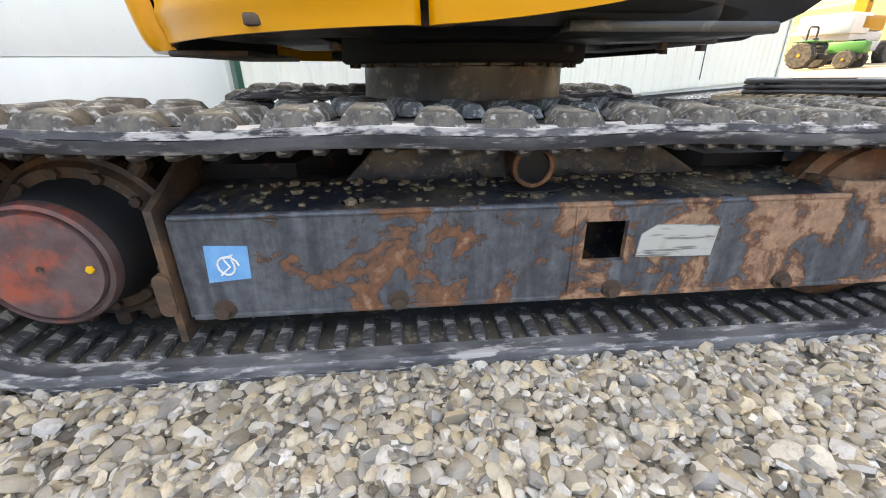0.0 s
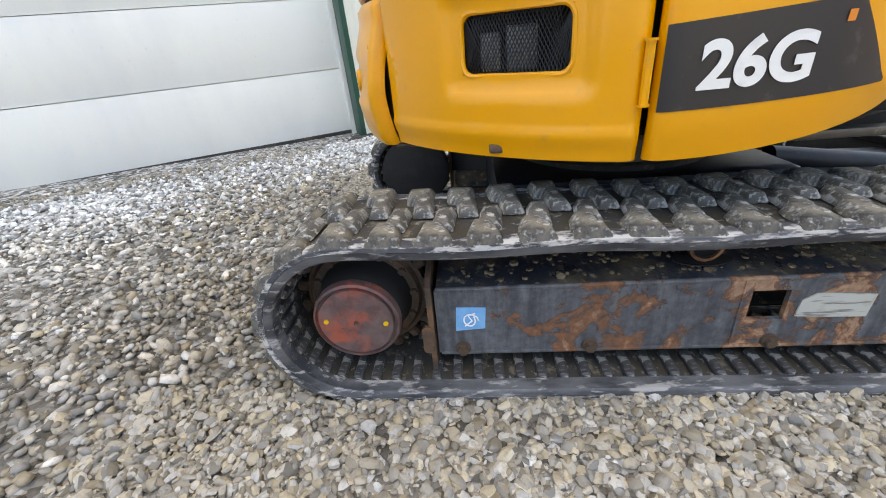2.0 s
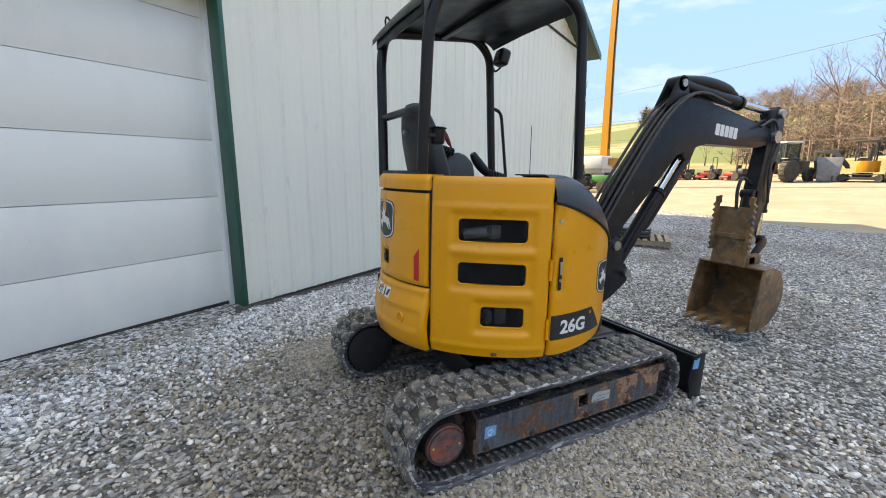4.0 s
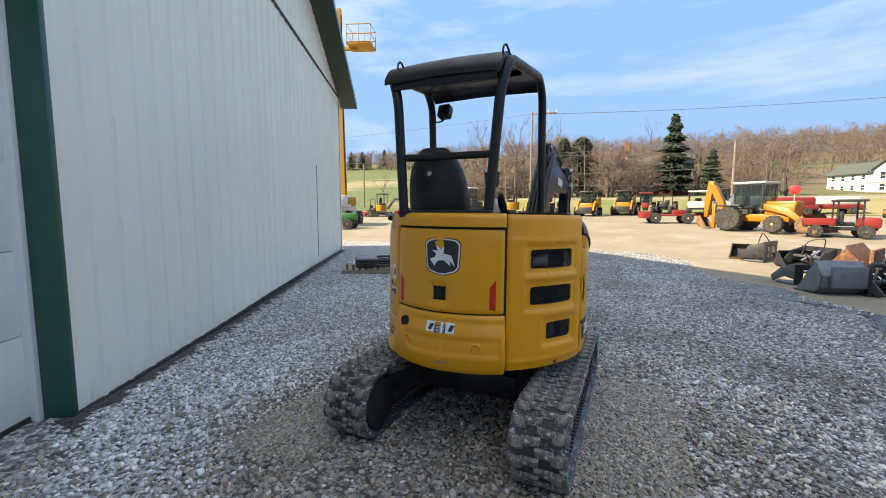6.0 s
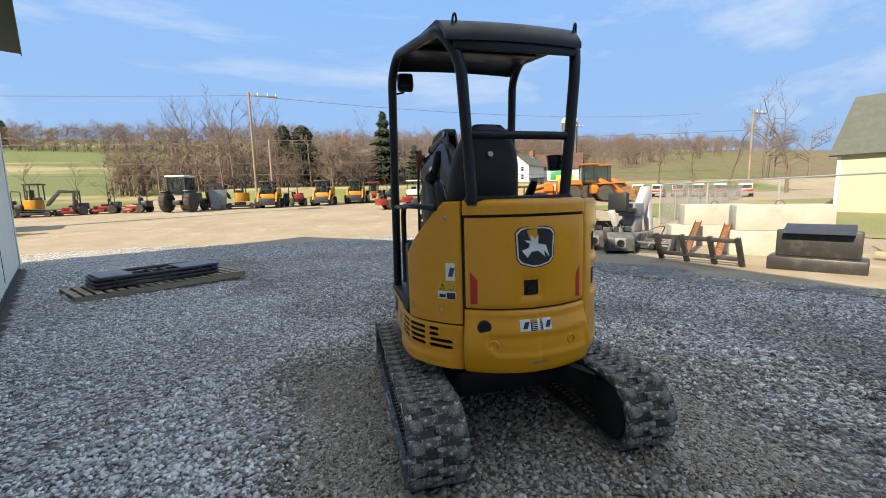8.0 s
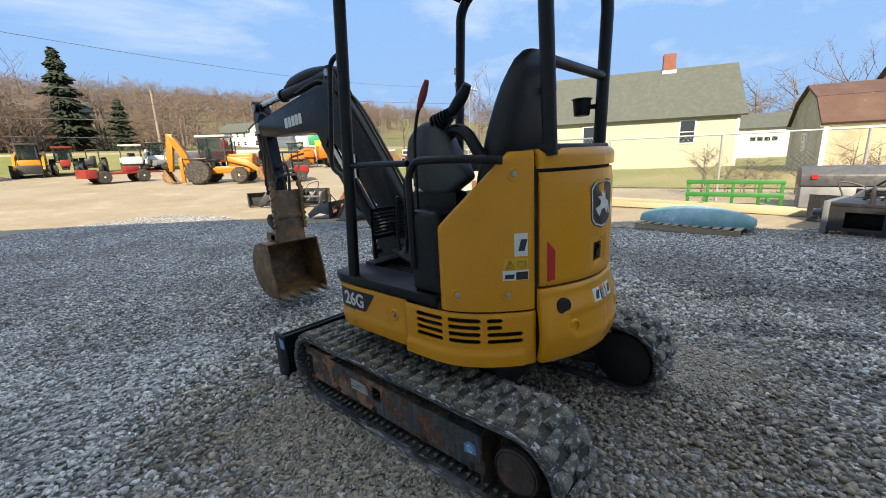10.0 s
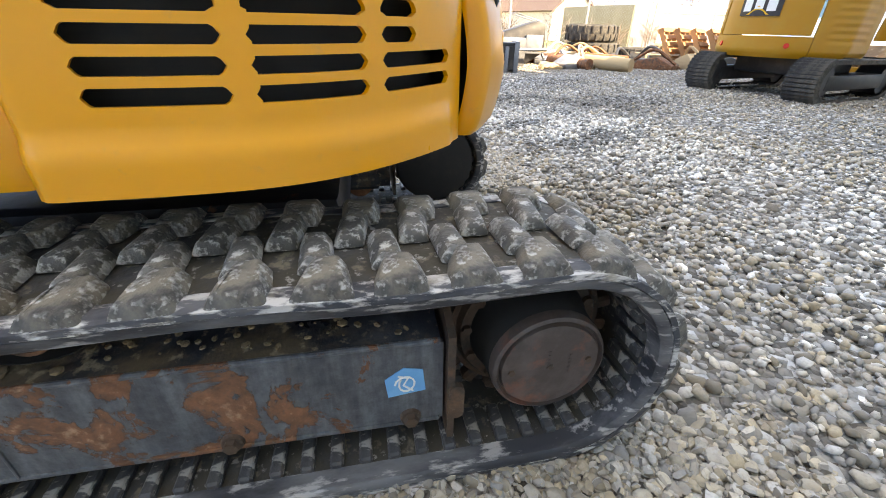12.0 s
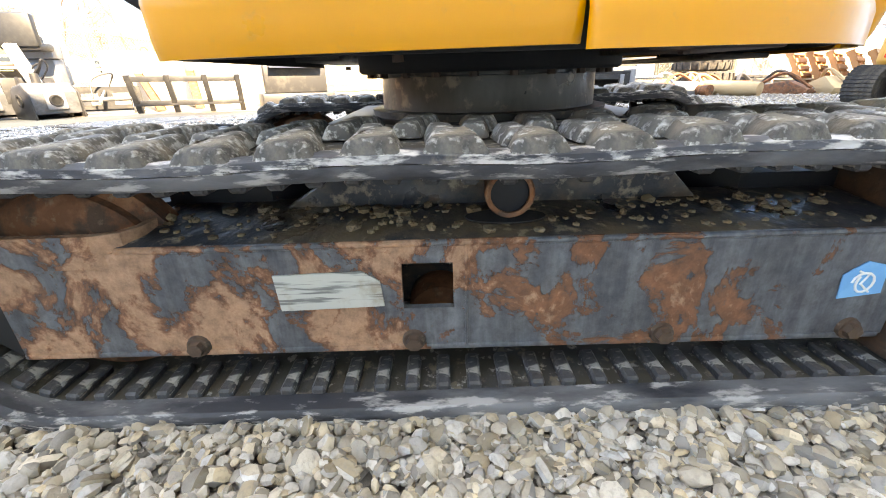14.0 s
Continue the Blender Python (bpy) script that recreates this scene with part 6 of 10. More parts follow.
# -- operator's place --
bm = bmesh.new()
prism(bm, [(-0.615, -0.30), (-0.615, 0.48), (-0.58, 0.55), (0.18, 0.55), (0.18, -0.30)], "z", 0.775, 0.812, 0.006)
part("floor_deck", bm, M_BLACK, EX, "black cab floor")
bm = bmesh.new()
prism(bm, [(-0.628, -0.27), (-0.636, 0.47), (-0.60, 0.56), (-0.40, 0.56), (-0.40, -0.27)], "z", 0.792, 0.842, 0.010)
part("rubber_step", bm, M_PLASTIC, EX, "worn black rubber sill")
mat_ob = part("floor_mat", boxes((-0.40, 0.16, -0.08, 0.54, 0.810, 0.815)), M_PLASTIC, EX, "ribbed dirty black floor mat")
MAT_RIB = mesh_of("mat_rib", box(bmesh.new(), -0.27, 0.27, -0.0125, 0.0125, 0.0, 0.009, 0.003, 1), M_PLASTIC)
for i in range(14):
    piece("mat_rib", MAT_RIB, mat_ob, Matrix.Translation((-0.12, -0.0475 + i * 0.042, 0.813)))
part("toe_board", box(bmesh.new(), -0.42, 0.16, 0.42, 0.52, 0.80, 0.86, 0.012), M_PLASTIC, EX)
bm = bmesh.new()
box(bm, -0.615, -0.44, -0.29, -0.10, 0.84, 1.225, 0.03, 3)
box(bm, -0.44, 0.22, -0.45, -0.10, 0.82, 1.15, 0.03, 3)
part("seat_pedestal", bm, M_BLACK, EX, "black seat pedestal cover", 50)
# front guard plate with slots
def fg(u, v, d):
    return (u, 0.555 + d, v)
bm = sheet(fg, lines(-0.32, 0.28, 0.02), lines(0.97, 1.165, 0.0115), lambda u, v: int((v - 0.90) / 0.0115) % 2 == 0 and -0.30 < u < 0.26 and 0.99 < v < 1.145 and min(abs(u + 0.02), abs(u - 0.14)) > 0.02, 0.006)
for u in (-0.30, 0.26):
    box(bm, u - 0.012, u + 0.012, 0.555, 0.575, 0.83, 1.0, 0.003)
part("slotted_front_guard", bm, M_BLACK, EX, "black slotted front guard")
# pedals and levers
for x in (-0.22, -0.08):
    bm = bmesh.new()
    box(bm, x - 0.055, x + 0.055, 0.24, 0.44, 0.87, 0.89, 0.004, 1, Matrix.Translation((0, 0.36, 0.88)) @ Matrix.Rotation(radians(20), 4, "X") @ Matrix.Translation((0, -0.36, -0.88)))
    pedal = part("travel_pedal", bm, M_BLACK, EX, "black travel pedal")
    bm = tube(bmesh.new(), [(x, 0.40, 0.88), (x, 0.43, 1.0), (x - 0.01, 0.39, 1.24)], 0.009, 8)
    part("pedal_rod", bm, M_BLACK, pedal)
for x in (-0.19, -0.10):
    bm = bmesh.new()
    tube(bm, bend([(x, 0.38, 0.9), (x, 0.36, 1.26), (x, 0.35, 1.30)], 0.03), 0.010, 8)
    tube(bm, [(x, 0.35, 1.29), (x, 0.34, 1.345)], [0.02, 0.024], 10)
    part("travel_lever", bm, M_PLASTIC, EX, "black travel lever")
# consoles with joysticks
for sx, xc in ((-1, -0.42), (1, 0.20)):
    back, low = -0.14, 0.0 if sx < 0 else -0.17
    bm = bmesh.new()
    prism(bm, [(-0.20 + (y + 0.20) * 0.78 + back, 1.45 + (z - 1.45) * 0.85 + low) for y, z in ((-0.20, 1.34), (-0.14, 1.42), (-0.05, 1.56), (0.02, 1.63), (0.10, 1.655), (0.19, 1.63), (0.26, 1.57), (0.285, 1.48), (0.27, 1.38), (0.22, 1.30), (0.14, 1.26), (0.04, 1.25), (-0.06, 1.26))], "x", xc - 0.05, xc + 0.05, 0.022)
    con = part("control_console", bm, M_GREYPL, EX, "rounded grey plastic control console", 50)
    part("console_foot", boxes((xc - 0.045, xc + 0.045, -0.28, 0.02, 1.12 + low, 1.30 + low), bevel=0.02), M_PLASTIC, con)
    bm = bmesh.new()
    base = Vector((xc, -0.14, 1.60 + low))
    tip = base + Vector((0.0, -0.08, 0.04))
    lathe(bm, base, tip - base, [(0.018 * i + o, r - 0.004 * i) for i in range(6) for o, r in ((0.0, 0.040), (0.008, 0.050), (0.014, 0.050))], 16)
    part("rubber_boot", bm, M_PLASTIC, con, "black ribbed rubber boot")
    bm = tube(bmesh.new(), smooth_path([tip, tip + Vector((0, -0.04, 0.03)), tip + Vector((0, -0.085, 0.075)), tip + Vector((0, -0.115, 0.115))]), [0.018 + 0.010 * math.sin(math.pi * i / 24) for i in range(25)], 12)
    part("joystick_grip", bm, M_PLASTIC, con, "black joystick grip")
    bm = tube(bmesh.new(), bend([(xc, -0.14, 1.46 + low), (xc + sx * -0.02, -0.22, 1.58 + low), (xc, -0.32, 1.56 + low), (xc, -0.40, 1.44 + low)], 0.06), 0.028, 10)
    part("armrest", bm, M_PLASTIC, con)
# safety lever with red grip
bm = tube(bmesh.new(), bend([(-0.50, -0.06, 1.20), (-0.50, -0.065, 1.54), (-0.50, -0.095, 1.65), (-0.50, -0.12, 1.70)], 0.08), 0.008, 8)
lever = part("blade_lever", bm, M_BLACK, EX, "thin black lever with a red grip")
bm = tube(bmesh.new(), smooth_path([(-0.50, -0.108, 1.675), (-0.50, -0.14, 1.73), (-0.50, -0.17, 1.79)]), [0.010 + 0.008 * math.sin(math.pi * i / 16) for i in range(17)], 10)
part("grip", bm, M_REDGRIP, lever, "red rubber grip")
# handrail loop
bm = tube(bmesh.new(), bend([(-0.615, -0.13, 0.95), (-0.615, -0.13, 1.38), (-0.615, -0.18, 1.445), (-0.60, -0.40, 1.445), (-0.50, -0.56, 1.43)], 0.06), 0.017, 12)
part("handrail", bm, M_BLACK, EX, "black tubular handrail")
# seat
bm = bmesh.new()
rows = []
for k, (z, w, dpt, y) in enumerate(((1.16, 0.20, 0.05, -0.34), (1.20, 0.215, 0.075, -0.36), (1.36, 0.225, 0.085, -0.40), (1.55, 0.212, 0.085, -0.45), (1.66, 0.200, 0.078, -0.48), (1.74, 0.18, 0.07, -0.50), (1.80, 0.15, 0.062, -0.515), (1.845, 0.12, 0.055, -0.525), (1.878, 0.08, 0.035, -0.53))):
    rows.append([(-0.185 + w * math.copysign(abs(math.cos(a)) ** 0.6, math.cos(a)), y + dpt * math.copysign(abs(math.sin(a)) ** 0.7, math.sin(a)), z) for a in [2 * math.pi * i / 28 for i in range(28)]])
rings(bm, rows)
seat_back = part("seat_back", bm, M_SEAT, EX, "black vinyl seat back", 60)
bm = lathe(bmesh.new(), (-0.19, -0.575, 1.71), (0, -1, 0.25), [(0, 0.016), (0.02, 0.016), (0.022, 0.012), (0.022, 0)], 16)
part("seat_button", bm, M_STEEL, seat_back)
bm = bmesh.new()
rows = []
for z, w, l in ((1.13, 0.20, 0.19), (1.16, 0.235, 0.225), (1.23, 0.24, 0.23), (1.26, 0.21, 0.20)):
    rows.append([(-0.10 + w * math.copysign(abs(math.cos(a)) ** 0.5, math.cos(a)), -0.18 + l * math.copysign(abs(math.sin(a)) ** 0.5, math.sin(a)), z) for a in [2 * math.pi * i / 32 for i in range(32)]])
rings(bm, rows)
part("seat_cushion", bm, M_SEAT, EX, "black vinyl seat cushion", 60)

# -- canopy --
HOOP = {-1: [(-0.325, -0.675, 1.44), (-0.372, -0.672, 2.17), (-0.455, -0.61, 2.34), (-0.575, 0.13, 2.455), (-0.60, 0.27, 2.35), (-0.605, 0.375, 0.84)],
        1: [(0.222, -0.655, 1.44), (0.285, -0.655, 2.17), (0.315, -0.60, 2.345), (0.325, 0.15, 2.465), (0.325, 0.29, 2.36), (0.325, 0.36, 1.30)]}
canopy = part("canopy_hoop", tube(bmesh.new(), bend(HOOP[-1], 0.10, 8), 0.030, 16), M_BLACK, EX, "black tubular canopy hoop")
part("canopy_hoop", tube(bmesh.new(), bend(HOOP[1], 0.10, 8), 0.030, 16), M_BLACK, EX, "black tubular canopy hoop")
part("canopy_crossbar", tube(bmesh.new(), [(-0.350, -0.665, 1.806), (0.246, -0.655, 1.806)], 0.022, 14), M_BLACK, EX, "black crossbar behind the seat")
part("canopy_foot_bar", boxes((-0.36, 0.25, -0.695, -0.635, 1.452, 1.485), bevel=0.008), M_BLACK, EX)
part("canopy_front_bar", tube(bmesh.new(), [(-0.60, 0.335, 1.437), (-0.612, 0.10, 1.437), (-0.615, -0.13, 1.435)], 0.015, 12), M_BLACK, EX)
# roof
bm = bmesh.new()
def roof(u, v, d):
    y = -0.70 + u * 0.99
    xl = -0.455 - 0.13 * u
    xr = 0.295 + 0.02 * u
    x = xl + (xr - xl) * v
    z = 2.385 + 0.09 * u - 0.10 * max(0, (0.14 - u) / 0.14) ** 2 - 0.05 * max(0, (u - 0.9) / 0.1) ** 2 + 0.012 * math.sin(math.pi * v)
    return (x, y, z - d)
bm = sheet(roof, [i / 40 for i in range(41)], [i / 8 for i in range(9)], None, 0.03)
roof_ob = part("canopy_roof", bm, M_BLACK, EX, "black sheet metal canopy roof", 50)
bm = bmesh.new()
part("roof_rib", box(bmesh.new(), -0.41, 0.27, -0.688, -0.672, 2.22, 2.30, 0.004), M_BLACK, roof_ob)
part("roof_rib", box(bm, -0.5, 0.28, -0.2, -0.16, 2.38, 2.405, 0.003), M_BLACK, roof_ob)
for x in (-0.40, 0.285):
    b = tube(bmesh.new(), smooth_path([(x, -0.63, 2.35), (x + 0.005, -0.635, 2.398), (x + 0.02, -0.625, 2.408), (x + 0.035, -0.60, 2.36)]), 0.006, 8)
    part("lifting_eye", b, M_BLACK, roof_ob)
# work lamp under the roof and mirror-like lamp on the right post
def lamp(p, n, parent_name):
    b = bmesh.new()
    m = look(p, Vector(p) + Vector(n))
    box(b, -0.058, 0.058, -0.058, 0.058, -0.045, 0.04, 0.022, 3, m)
    ob = part(parent_name, b, M_BLACK, EX, "black square work lamp", 50)
    b = bmesh.new()
    box(b, -0.044, 0.044, -0.044, 0.044, -0.050, -0.042, 0.003, 1, m)
    part("lens", b, M_GLASS, ob)
    return ob
lamp((-0.50, 0.31, 2.33), (0.1, 1, -0.3), "work_lamp")
b = tube(bmesh.new(), smooth_path([(-0.595, 0.29, 2.30), (-0.58, 0.31, 2.25), (-0.51, 0.31, 2.26)]), 0.007, 8)
part("lamp_bracket", b, M_BLACK, EX)
bm = bmesh.new()
lathe(bm, (0.215, -0.565, 1.625), (0, 0, 1), [(0, 0.036), (0.01, 0.040), (0.075, 0.045), (0.08, 0.052), (0.085, 0.046), (0.03, 0.038), (0.03, 0)], 24)
box(bm, 0.205, 0.25, -0.64, -0.56, 1.655, 1.675, 0.003)
part("cup_holder", bm, M_PLASTIC, EX, "black cup holder on the canopy post")
for z0, z1 in ((1.98, 2.02), (1.90, 1.935)):
    part("post_label", boxes((0.292, 0.352, 0.325, 0.338, z0, z1)), M_DECALW, EX, "small white label on the canopy post")
# grab rail at the front left post
bm = tube(bmesh.new(), bend([(-0.605, 0.345, 1.365), (-0.61, 0.48, 1.43), (-0.605, 0.40, 1.96), (-0.60, 0.29, 1.985)], 0.05), 0.013, 10)
part("grab_rail", bm, M_BLACK, EX, "black looped grab rail")

# -- boom, arm, bucket --
bm = bmesh.new()
prism(bm, [(0.50, 0.56), (0.68, 0.56), (0.82, 0.62), (0.97, 0.72), (0.99, 0.80), (0.94, 0.86), (0.88, 0.90), (0.885, 1.02), (0.82, 1.07), (0.745, 1.03), (0.71, 0.89), (0.60, 0.86), (0.50, 0.84)], "x", 0.0, 0.26, 0.015)
swing = part("swing_bracket", bm, M_ARM, EX, "black cast swing bracket")
for p0, p1, r in (((0.13, 0.62, 0.60), (0.13, 0.62, 0.65), 0.085), ((0.13, 0.62, 0.82), (0.13, 0.62, 0.87), 0.085), ((-0.02, 0.815, 1.0), (0.28, 0.815, 1.0), 0.032), ((-0.02, 0.95, 0.79), (0.28, 0.95, 0.79), 0.03)):
    part("bracket_pin", cyl(bmesh.new(), p0, p1, r, r, 24), M_STEEL if r < 0.05 else M_ARM, swing)
XB0, XB1 = 0.06, 0.20
boom_poly = [(0.765, 0.955), (0.84, 0.935), (0.90, 0.99), (0.945, 1.14), (1.19, 1.36), (1.45, 1.65), (1.60, 1.705), (1.80, 1.74), (2.55, 1.745), (2.70, 1.77), (2.775, 1.84), (2.73, 1.91), (2.58, 1.935), (1.95, 2.03), (1.62, 2.09), (1.44, 2.06), (1.30, 1.92), (0.87, 1.37), (0.755, 1.17), (0.74, 1.02)]
bm = prism_of(boom_poly, "x", XB0, XB1, 0.012)
boom = part("boom", bm, M_ARM, EX, "black curved excavator boom", 40)
for x0 in (0.075, 0.165):
    part("boom_lug", prism_of([(1.30, 1.98), (1.42, 2.20), (1.50, 2.21), (1.56, 2.05)], "x", x0, x0 + 0.02, 0.004), M_ARM, boom)
part("lug_pin", cyl(bmesh.new(), (0.06, 1.46, 2.16), (0.20, 1.46, 2.16), 0.028), M_STEEL, boom)
part("ram_bracket", prism_of([(1.50, 1.69), (1.56, 1.62), (1.65, 1.61), (1.72, 1.74)], "x", 0.075, 0.185, 0.006), M_ARM, boom)
for sx, x in ((1, XB1 + 0.001), (-1, XB0 - 0.001)):
    m = Matrix.Translation((x, 2.05, 1.85)) @ (Matrix(((0, 0, 1, 0), (1, 0, 0, 0), (0, 1, 0, 0), (0, 0, 0, 1))) if sx > 0 else Matrix(((0, 0, -1, 0), (-1, 0, 0, 0), (0, 1, 0, 0), (0, 0, 0, 1)))) @ Matrix.Rotation(radians(-4 * sx), 4, "Z")
    b = bmesh.new()
    # plain pale bars where the maker's name stands
    for i, w in enumerate((0.055, 0.05, 0.05, 0.055, 0.05)):
        prism(b, rounded(w, 0.088, 0.008, 2, -0.125 + i * 0.063, 0), "z", -0.0005, 0.0012)
        prism(b, rounded(w * 0.35, 0.03, 0.004, 2, -0.12 + i * 0.063, 0.0), "z", 0.0008, 0.0018)
    part("maker_lettering", b, M_DECALW, boom, "white block lettering", 0, m)
# boom cylinder
def ram(p0, p1, r, split, name, parent, rod=0.6):
    p0, p1 = Vector(p0), Vector(p1)
    q = p0.lerp(p1, split)
    d = (p1 - p0).normalized()
    b = cyl(bmesh.new(), p0, q, r, r, 24)
    cyl(b, q - d * 0.03, q, r * 1.18, r * 1.18, 24)
    cyl(b, p0 - Vector((0.055, 0, 0)), p0 + Vector((0.055, 0, 0)), r * 1.1, r * 1.1, 18)
    ob = part(name, b, M_ARM, parent, "black hydraulic cylinder")
    b = cyl(bmesh.new(), q, p1, r * rod, r * rod, 20)
    part("piston_rod", b, M_CHROME, ob, "chrome piston rod")
    b = cyl(bmesh.new(), p1 - Vector((0.06, 0, 0)), p1 + Vector((0.06, 0, 0)), r * 1.05, r * 1.05, 18)
    part("rod_eye", b, M_ARM, ob)
    return ob
lift_ram = ram((0.13, 0.955, 0.79), (0.13, 1.60, 1.66), 0.050, 0.67, "boom_cylinder", EX)
part("rod_guard", prism_of([(1.205, 1.105), (1.245, 1.065), (1.30, 1.10), (1.715, 1.625), (1.665, 1.665)], "x", 0.105, 0.155, 0.008), M_ARM, lift_ram, "black guard over the piston rod")
part("cylinder_pipe", tube(bmesh.new(), [(0.185, 1.02, 0.93), (0.187, 1.10, 1.05), (0.185, 1.30, 1.32)], 0.010, 8), M_ARM, lift_ram)
ram((0.13, 1.46, 2.16), (0.13, 2.81, 2.06), 0.05, 0.62, "arm_cylinder", EX)
b = tube(bmesh.new(), smooth_path([(0.13, 1.52, 2.20), (0.13, 1.8, 2.205), (0.13, 2.1, 2.185), (0.13, 2.22, 2.15)]), [0.03 + 0.02 * math.sin(math.pi * min(1, i / 20)) for i in range(25)], 12)
part("cylinder_guard", b, M_PLASTIC, boom, "black hose and cylinder guard")
# arm hanging from the boom's tip
arm_poly = [(2.60, 2.12), (2.70, 2.13), (2.76, 2.02), (2.74, 1.80), (2.66, 1.30), (2.54, 0.94), (2.47, 0.90), (2.40, 0.96), (2.46, 1.35), (2.52, 1.72), (2.55, 1.98)]
bm = prism_of(arm_poly, "x", 0.075, 0.185, 0.010)
arm = part("arm", bm, M_ARM, EX, "black excavator arm hanging down", 40)
for y, z, r in ((2.62, 1.88, 0.055), (2.66, 2.08, 0.04), (2.47, 0.96, 0.045)):
    part("arm_pin", cyl(bmesh.new(), (0.04, y, z), (0.22, y, z), r, r, 20), M_STEEL, arm)
bucket_ram = ram((0.13, 2.72, 1.62), (0.13, 2.70, 0.95), 0.045, 0.62, "bucket_cylinder", EX)
bm = bmesh.new()
for x in (0.055, 0.19):
    prism(bm, [(2.66, 0.97), (2.74, 0.97), (2.74, 0.90), (2.50, 0.74), (2.46, 0.79)], "x", x, x + 0.018, 0.004)
link = part("bucket_link", bm, M_ARM, EX, "black bucket link plates")
# thumb with saw-toothed edges
bm = bmesh.new()
saw_l, saw_r = [], []
n = 9
for i in range(n):
    z = 0.86 + i * 0.052
    saw_l += [(-0.075, z), (-0.052, z + 0.026)]
    saw_r += [(0.285, z), (0.262, z + 0.026)]
for sx, saw in ((-1, saw_l), (1, saw_r)):
    inner = -0.03 if sx < 0 else 0.24
    hook = [(-0.055, 1.35), (-0.02, 1.36), (-0.015, 1.30)] if sx < 0 else [(0.265, 1.35), (0.23, 1.36), (0.225, 1.30)]
    poly = saw + hook + [(inner, 1.28), (inner, 0.86)]
    prism(bm, poly, "y", 2.30, 2.335)
thumb_saw = part("thumb_edges", bm, M_BUCKET, EX, "saw-toothed edges of a brown steel thumb")
bm = bmesh.new()
prism(bm, [(2.33, 0.84), (2.35, 1.26), (2.38, 1.26), (2.40, 1.05), (2.38, 0.80), (2.34, 0.72), (2.31, 0.74)], "x", -0.04, 0.25, 0.006)
box(bm, -0.05, 0.26, 2.315, 2.35, 0.98, 1.02, 0.006)
thumb = part("thumb", bm, M_BUCKET, EX, "worn brown steel hydraulic thumb", 40)
bm = tube(bmesh.new(), smooth_path([(0.13, 2.52, 1.45), (0.13, 2.34, 1.52), (0.13, 2.28, 1.42), (0.13, 2.30, 1.25)]), 0.014, 10)
thumb_line = part("thumb_hose", bm, M_HOSE, EX, "black hydraulic hose")
thumb_ram = ram((0.13, 2.46, 1.38), (0.13, 2.39, 0.86), 0.036, 0.6, "thumb_cylinder", EX)
# quick coupler and bucket: mouth towards the machine
bm = bmesh.new()
box(bm, -0.05, 0.26, 2.36, 2.58, 0.74, 0.84, 0.02)
for x in (-0.03, 0.22):
    cyl(bm, (x - 0.02, 2.42, 0.79), (x + 0.04, 2.42, 0.79), 0.05, 0.05, 18)
coupler = part("coupler", bm, M_BUCKET, EX, "yellow-worn bucket coupler")
BX0, BX1 = -0.155, 0.39
def small(pts):
    return [(2.44 + (y - 2.44) * 0.86, 0.74 + (z - 0.74) * 0.88) for y, z in pts]
back = [(2.34, 0.735), (2.50, 0.75), (2.66, 0.70), (2.76, 0.56), (2.78, 0.40), (2.70, 0.24), (2.56, 0.14), (2.38, 0.10), (2.22, 0.115)]
back = small(back)
inner = [(y - 0.010 if y > 2.5 else y, z - 0.012 if z > 0.5 else z + 0.012) for y, z in back]
bm = prism_of(back + list(reversed(inner)), "x", BX0, BX1)
bucket = part("bucket", bm, M_BUCKET, EX, "rust-brown worn steel digging bucket with teeth", 40)
for x in (BX0 - 0.012, BX1):
    poly = [(2.34, 0.735), (2.50, 0.75), (2.66, 0.70), (2.76, 0.56), (2.78, 0.40), (2.70, 0.24), (2.56, 0.14), (2.38, 0.10), (2.22, 0.115), (2.24, 0.30), (2.30, 0.55)]
    part("bucket_cheek", prism_of(small(poly), "x", x, x + 0.014, 0.003), M_BUCKET, bucket)
for i in range(5):
    x = BX0 + 0.04 + i * (BX1 - BX0 - 0.08) / 4
    bm = bmesh.new()
    rings(bm, [[(x - 0.028, 2.27, 0.095), (x + 0.028, 2.27, 0.095), (x + 0.028, 2.27, 0.145), (x - 0.028, 2.27, 0.145)], [(x - 0.024, 2.19, 0.095), (x + 0.024, 2.19, 0.095), (x + 0.024, 2.19, 0.135), (x - 0.024, 2.19, 0.135)], [(x - 0.014, 2.10, 0.098), (x + 0.014, 2.10, 0.098), (x + 0.014, 2.10, 0.11), (x - 0.014, 2.10, 0.11)]])
    for v in bm.verts:
        v.co.y, v.co.z = small([(v.co.y, v.co.z)])[0]
    part("bucket_tooth", bm, M_BUCKET, bucket)
# the arm and all that hangs from it
for ob in (arm, bucket_ram, link, thumb_saw, thumb, thumb_line, thumb_ram, coupler, bucket):
    ob.matrix_basis = Matrix.Translation((0.02, 0.15, -0.035))
# hoses along the boom
for k in range(6):
    x = 0.205 + (k % 2) * 0.02 if k < 3 else 0.09 + (k - 3) * 0.03
    up = 0.0 if k < 3 else 0.05
    pts = [(0.22 - 0.02 * k, 0.62, 0.95), (x, 0.72 + 0.02 * (k % 3), 1.17 + up), (x, 0.93 + 0.02 * (k % 3), 1.48 + up), (x, 1.27 + 0.02 * (k % 3), 1.92 + up * 0.6), (x, 1.60, 2.10 + up * 0.5), (x, 2.0, 2.06 + up * 0.4)]
    b = tube(bmesh.new(), smooth_path(pts, 6), 0.011, 8)
    part("hydraulic_hose", b, M_HOSE, boom, "black hydraulic hose")
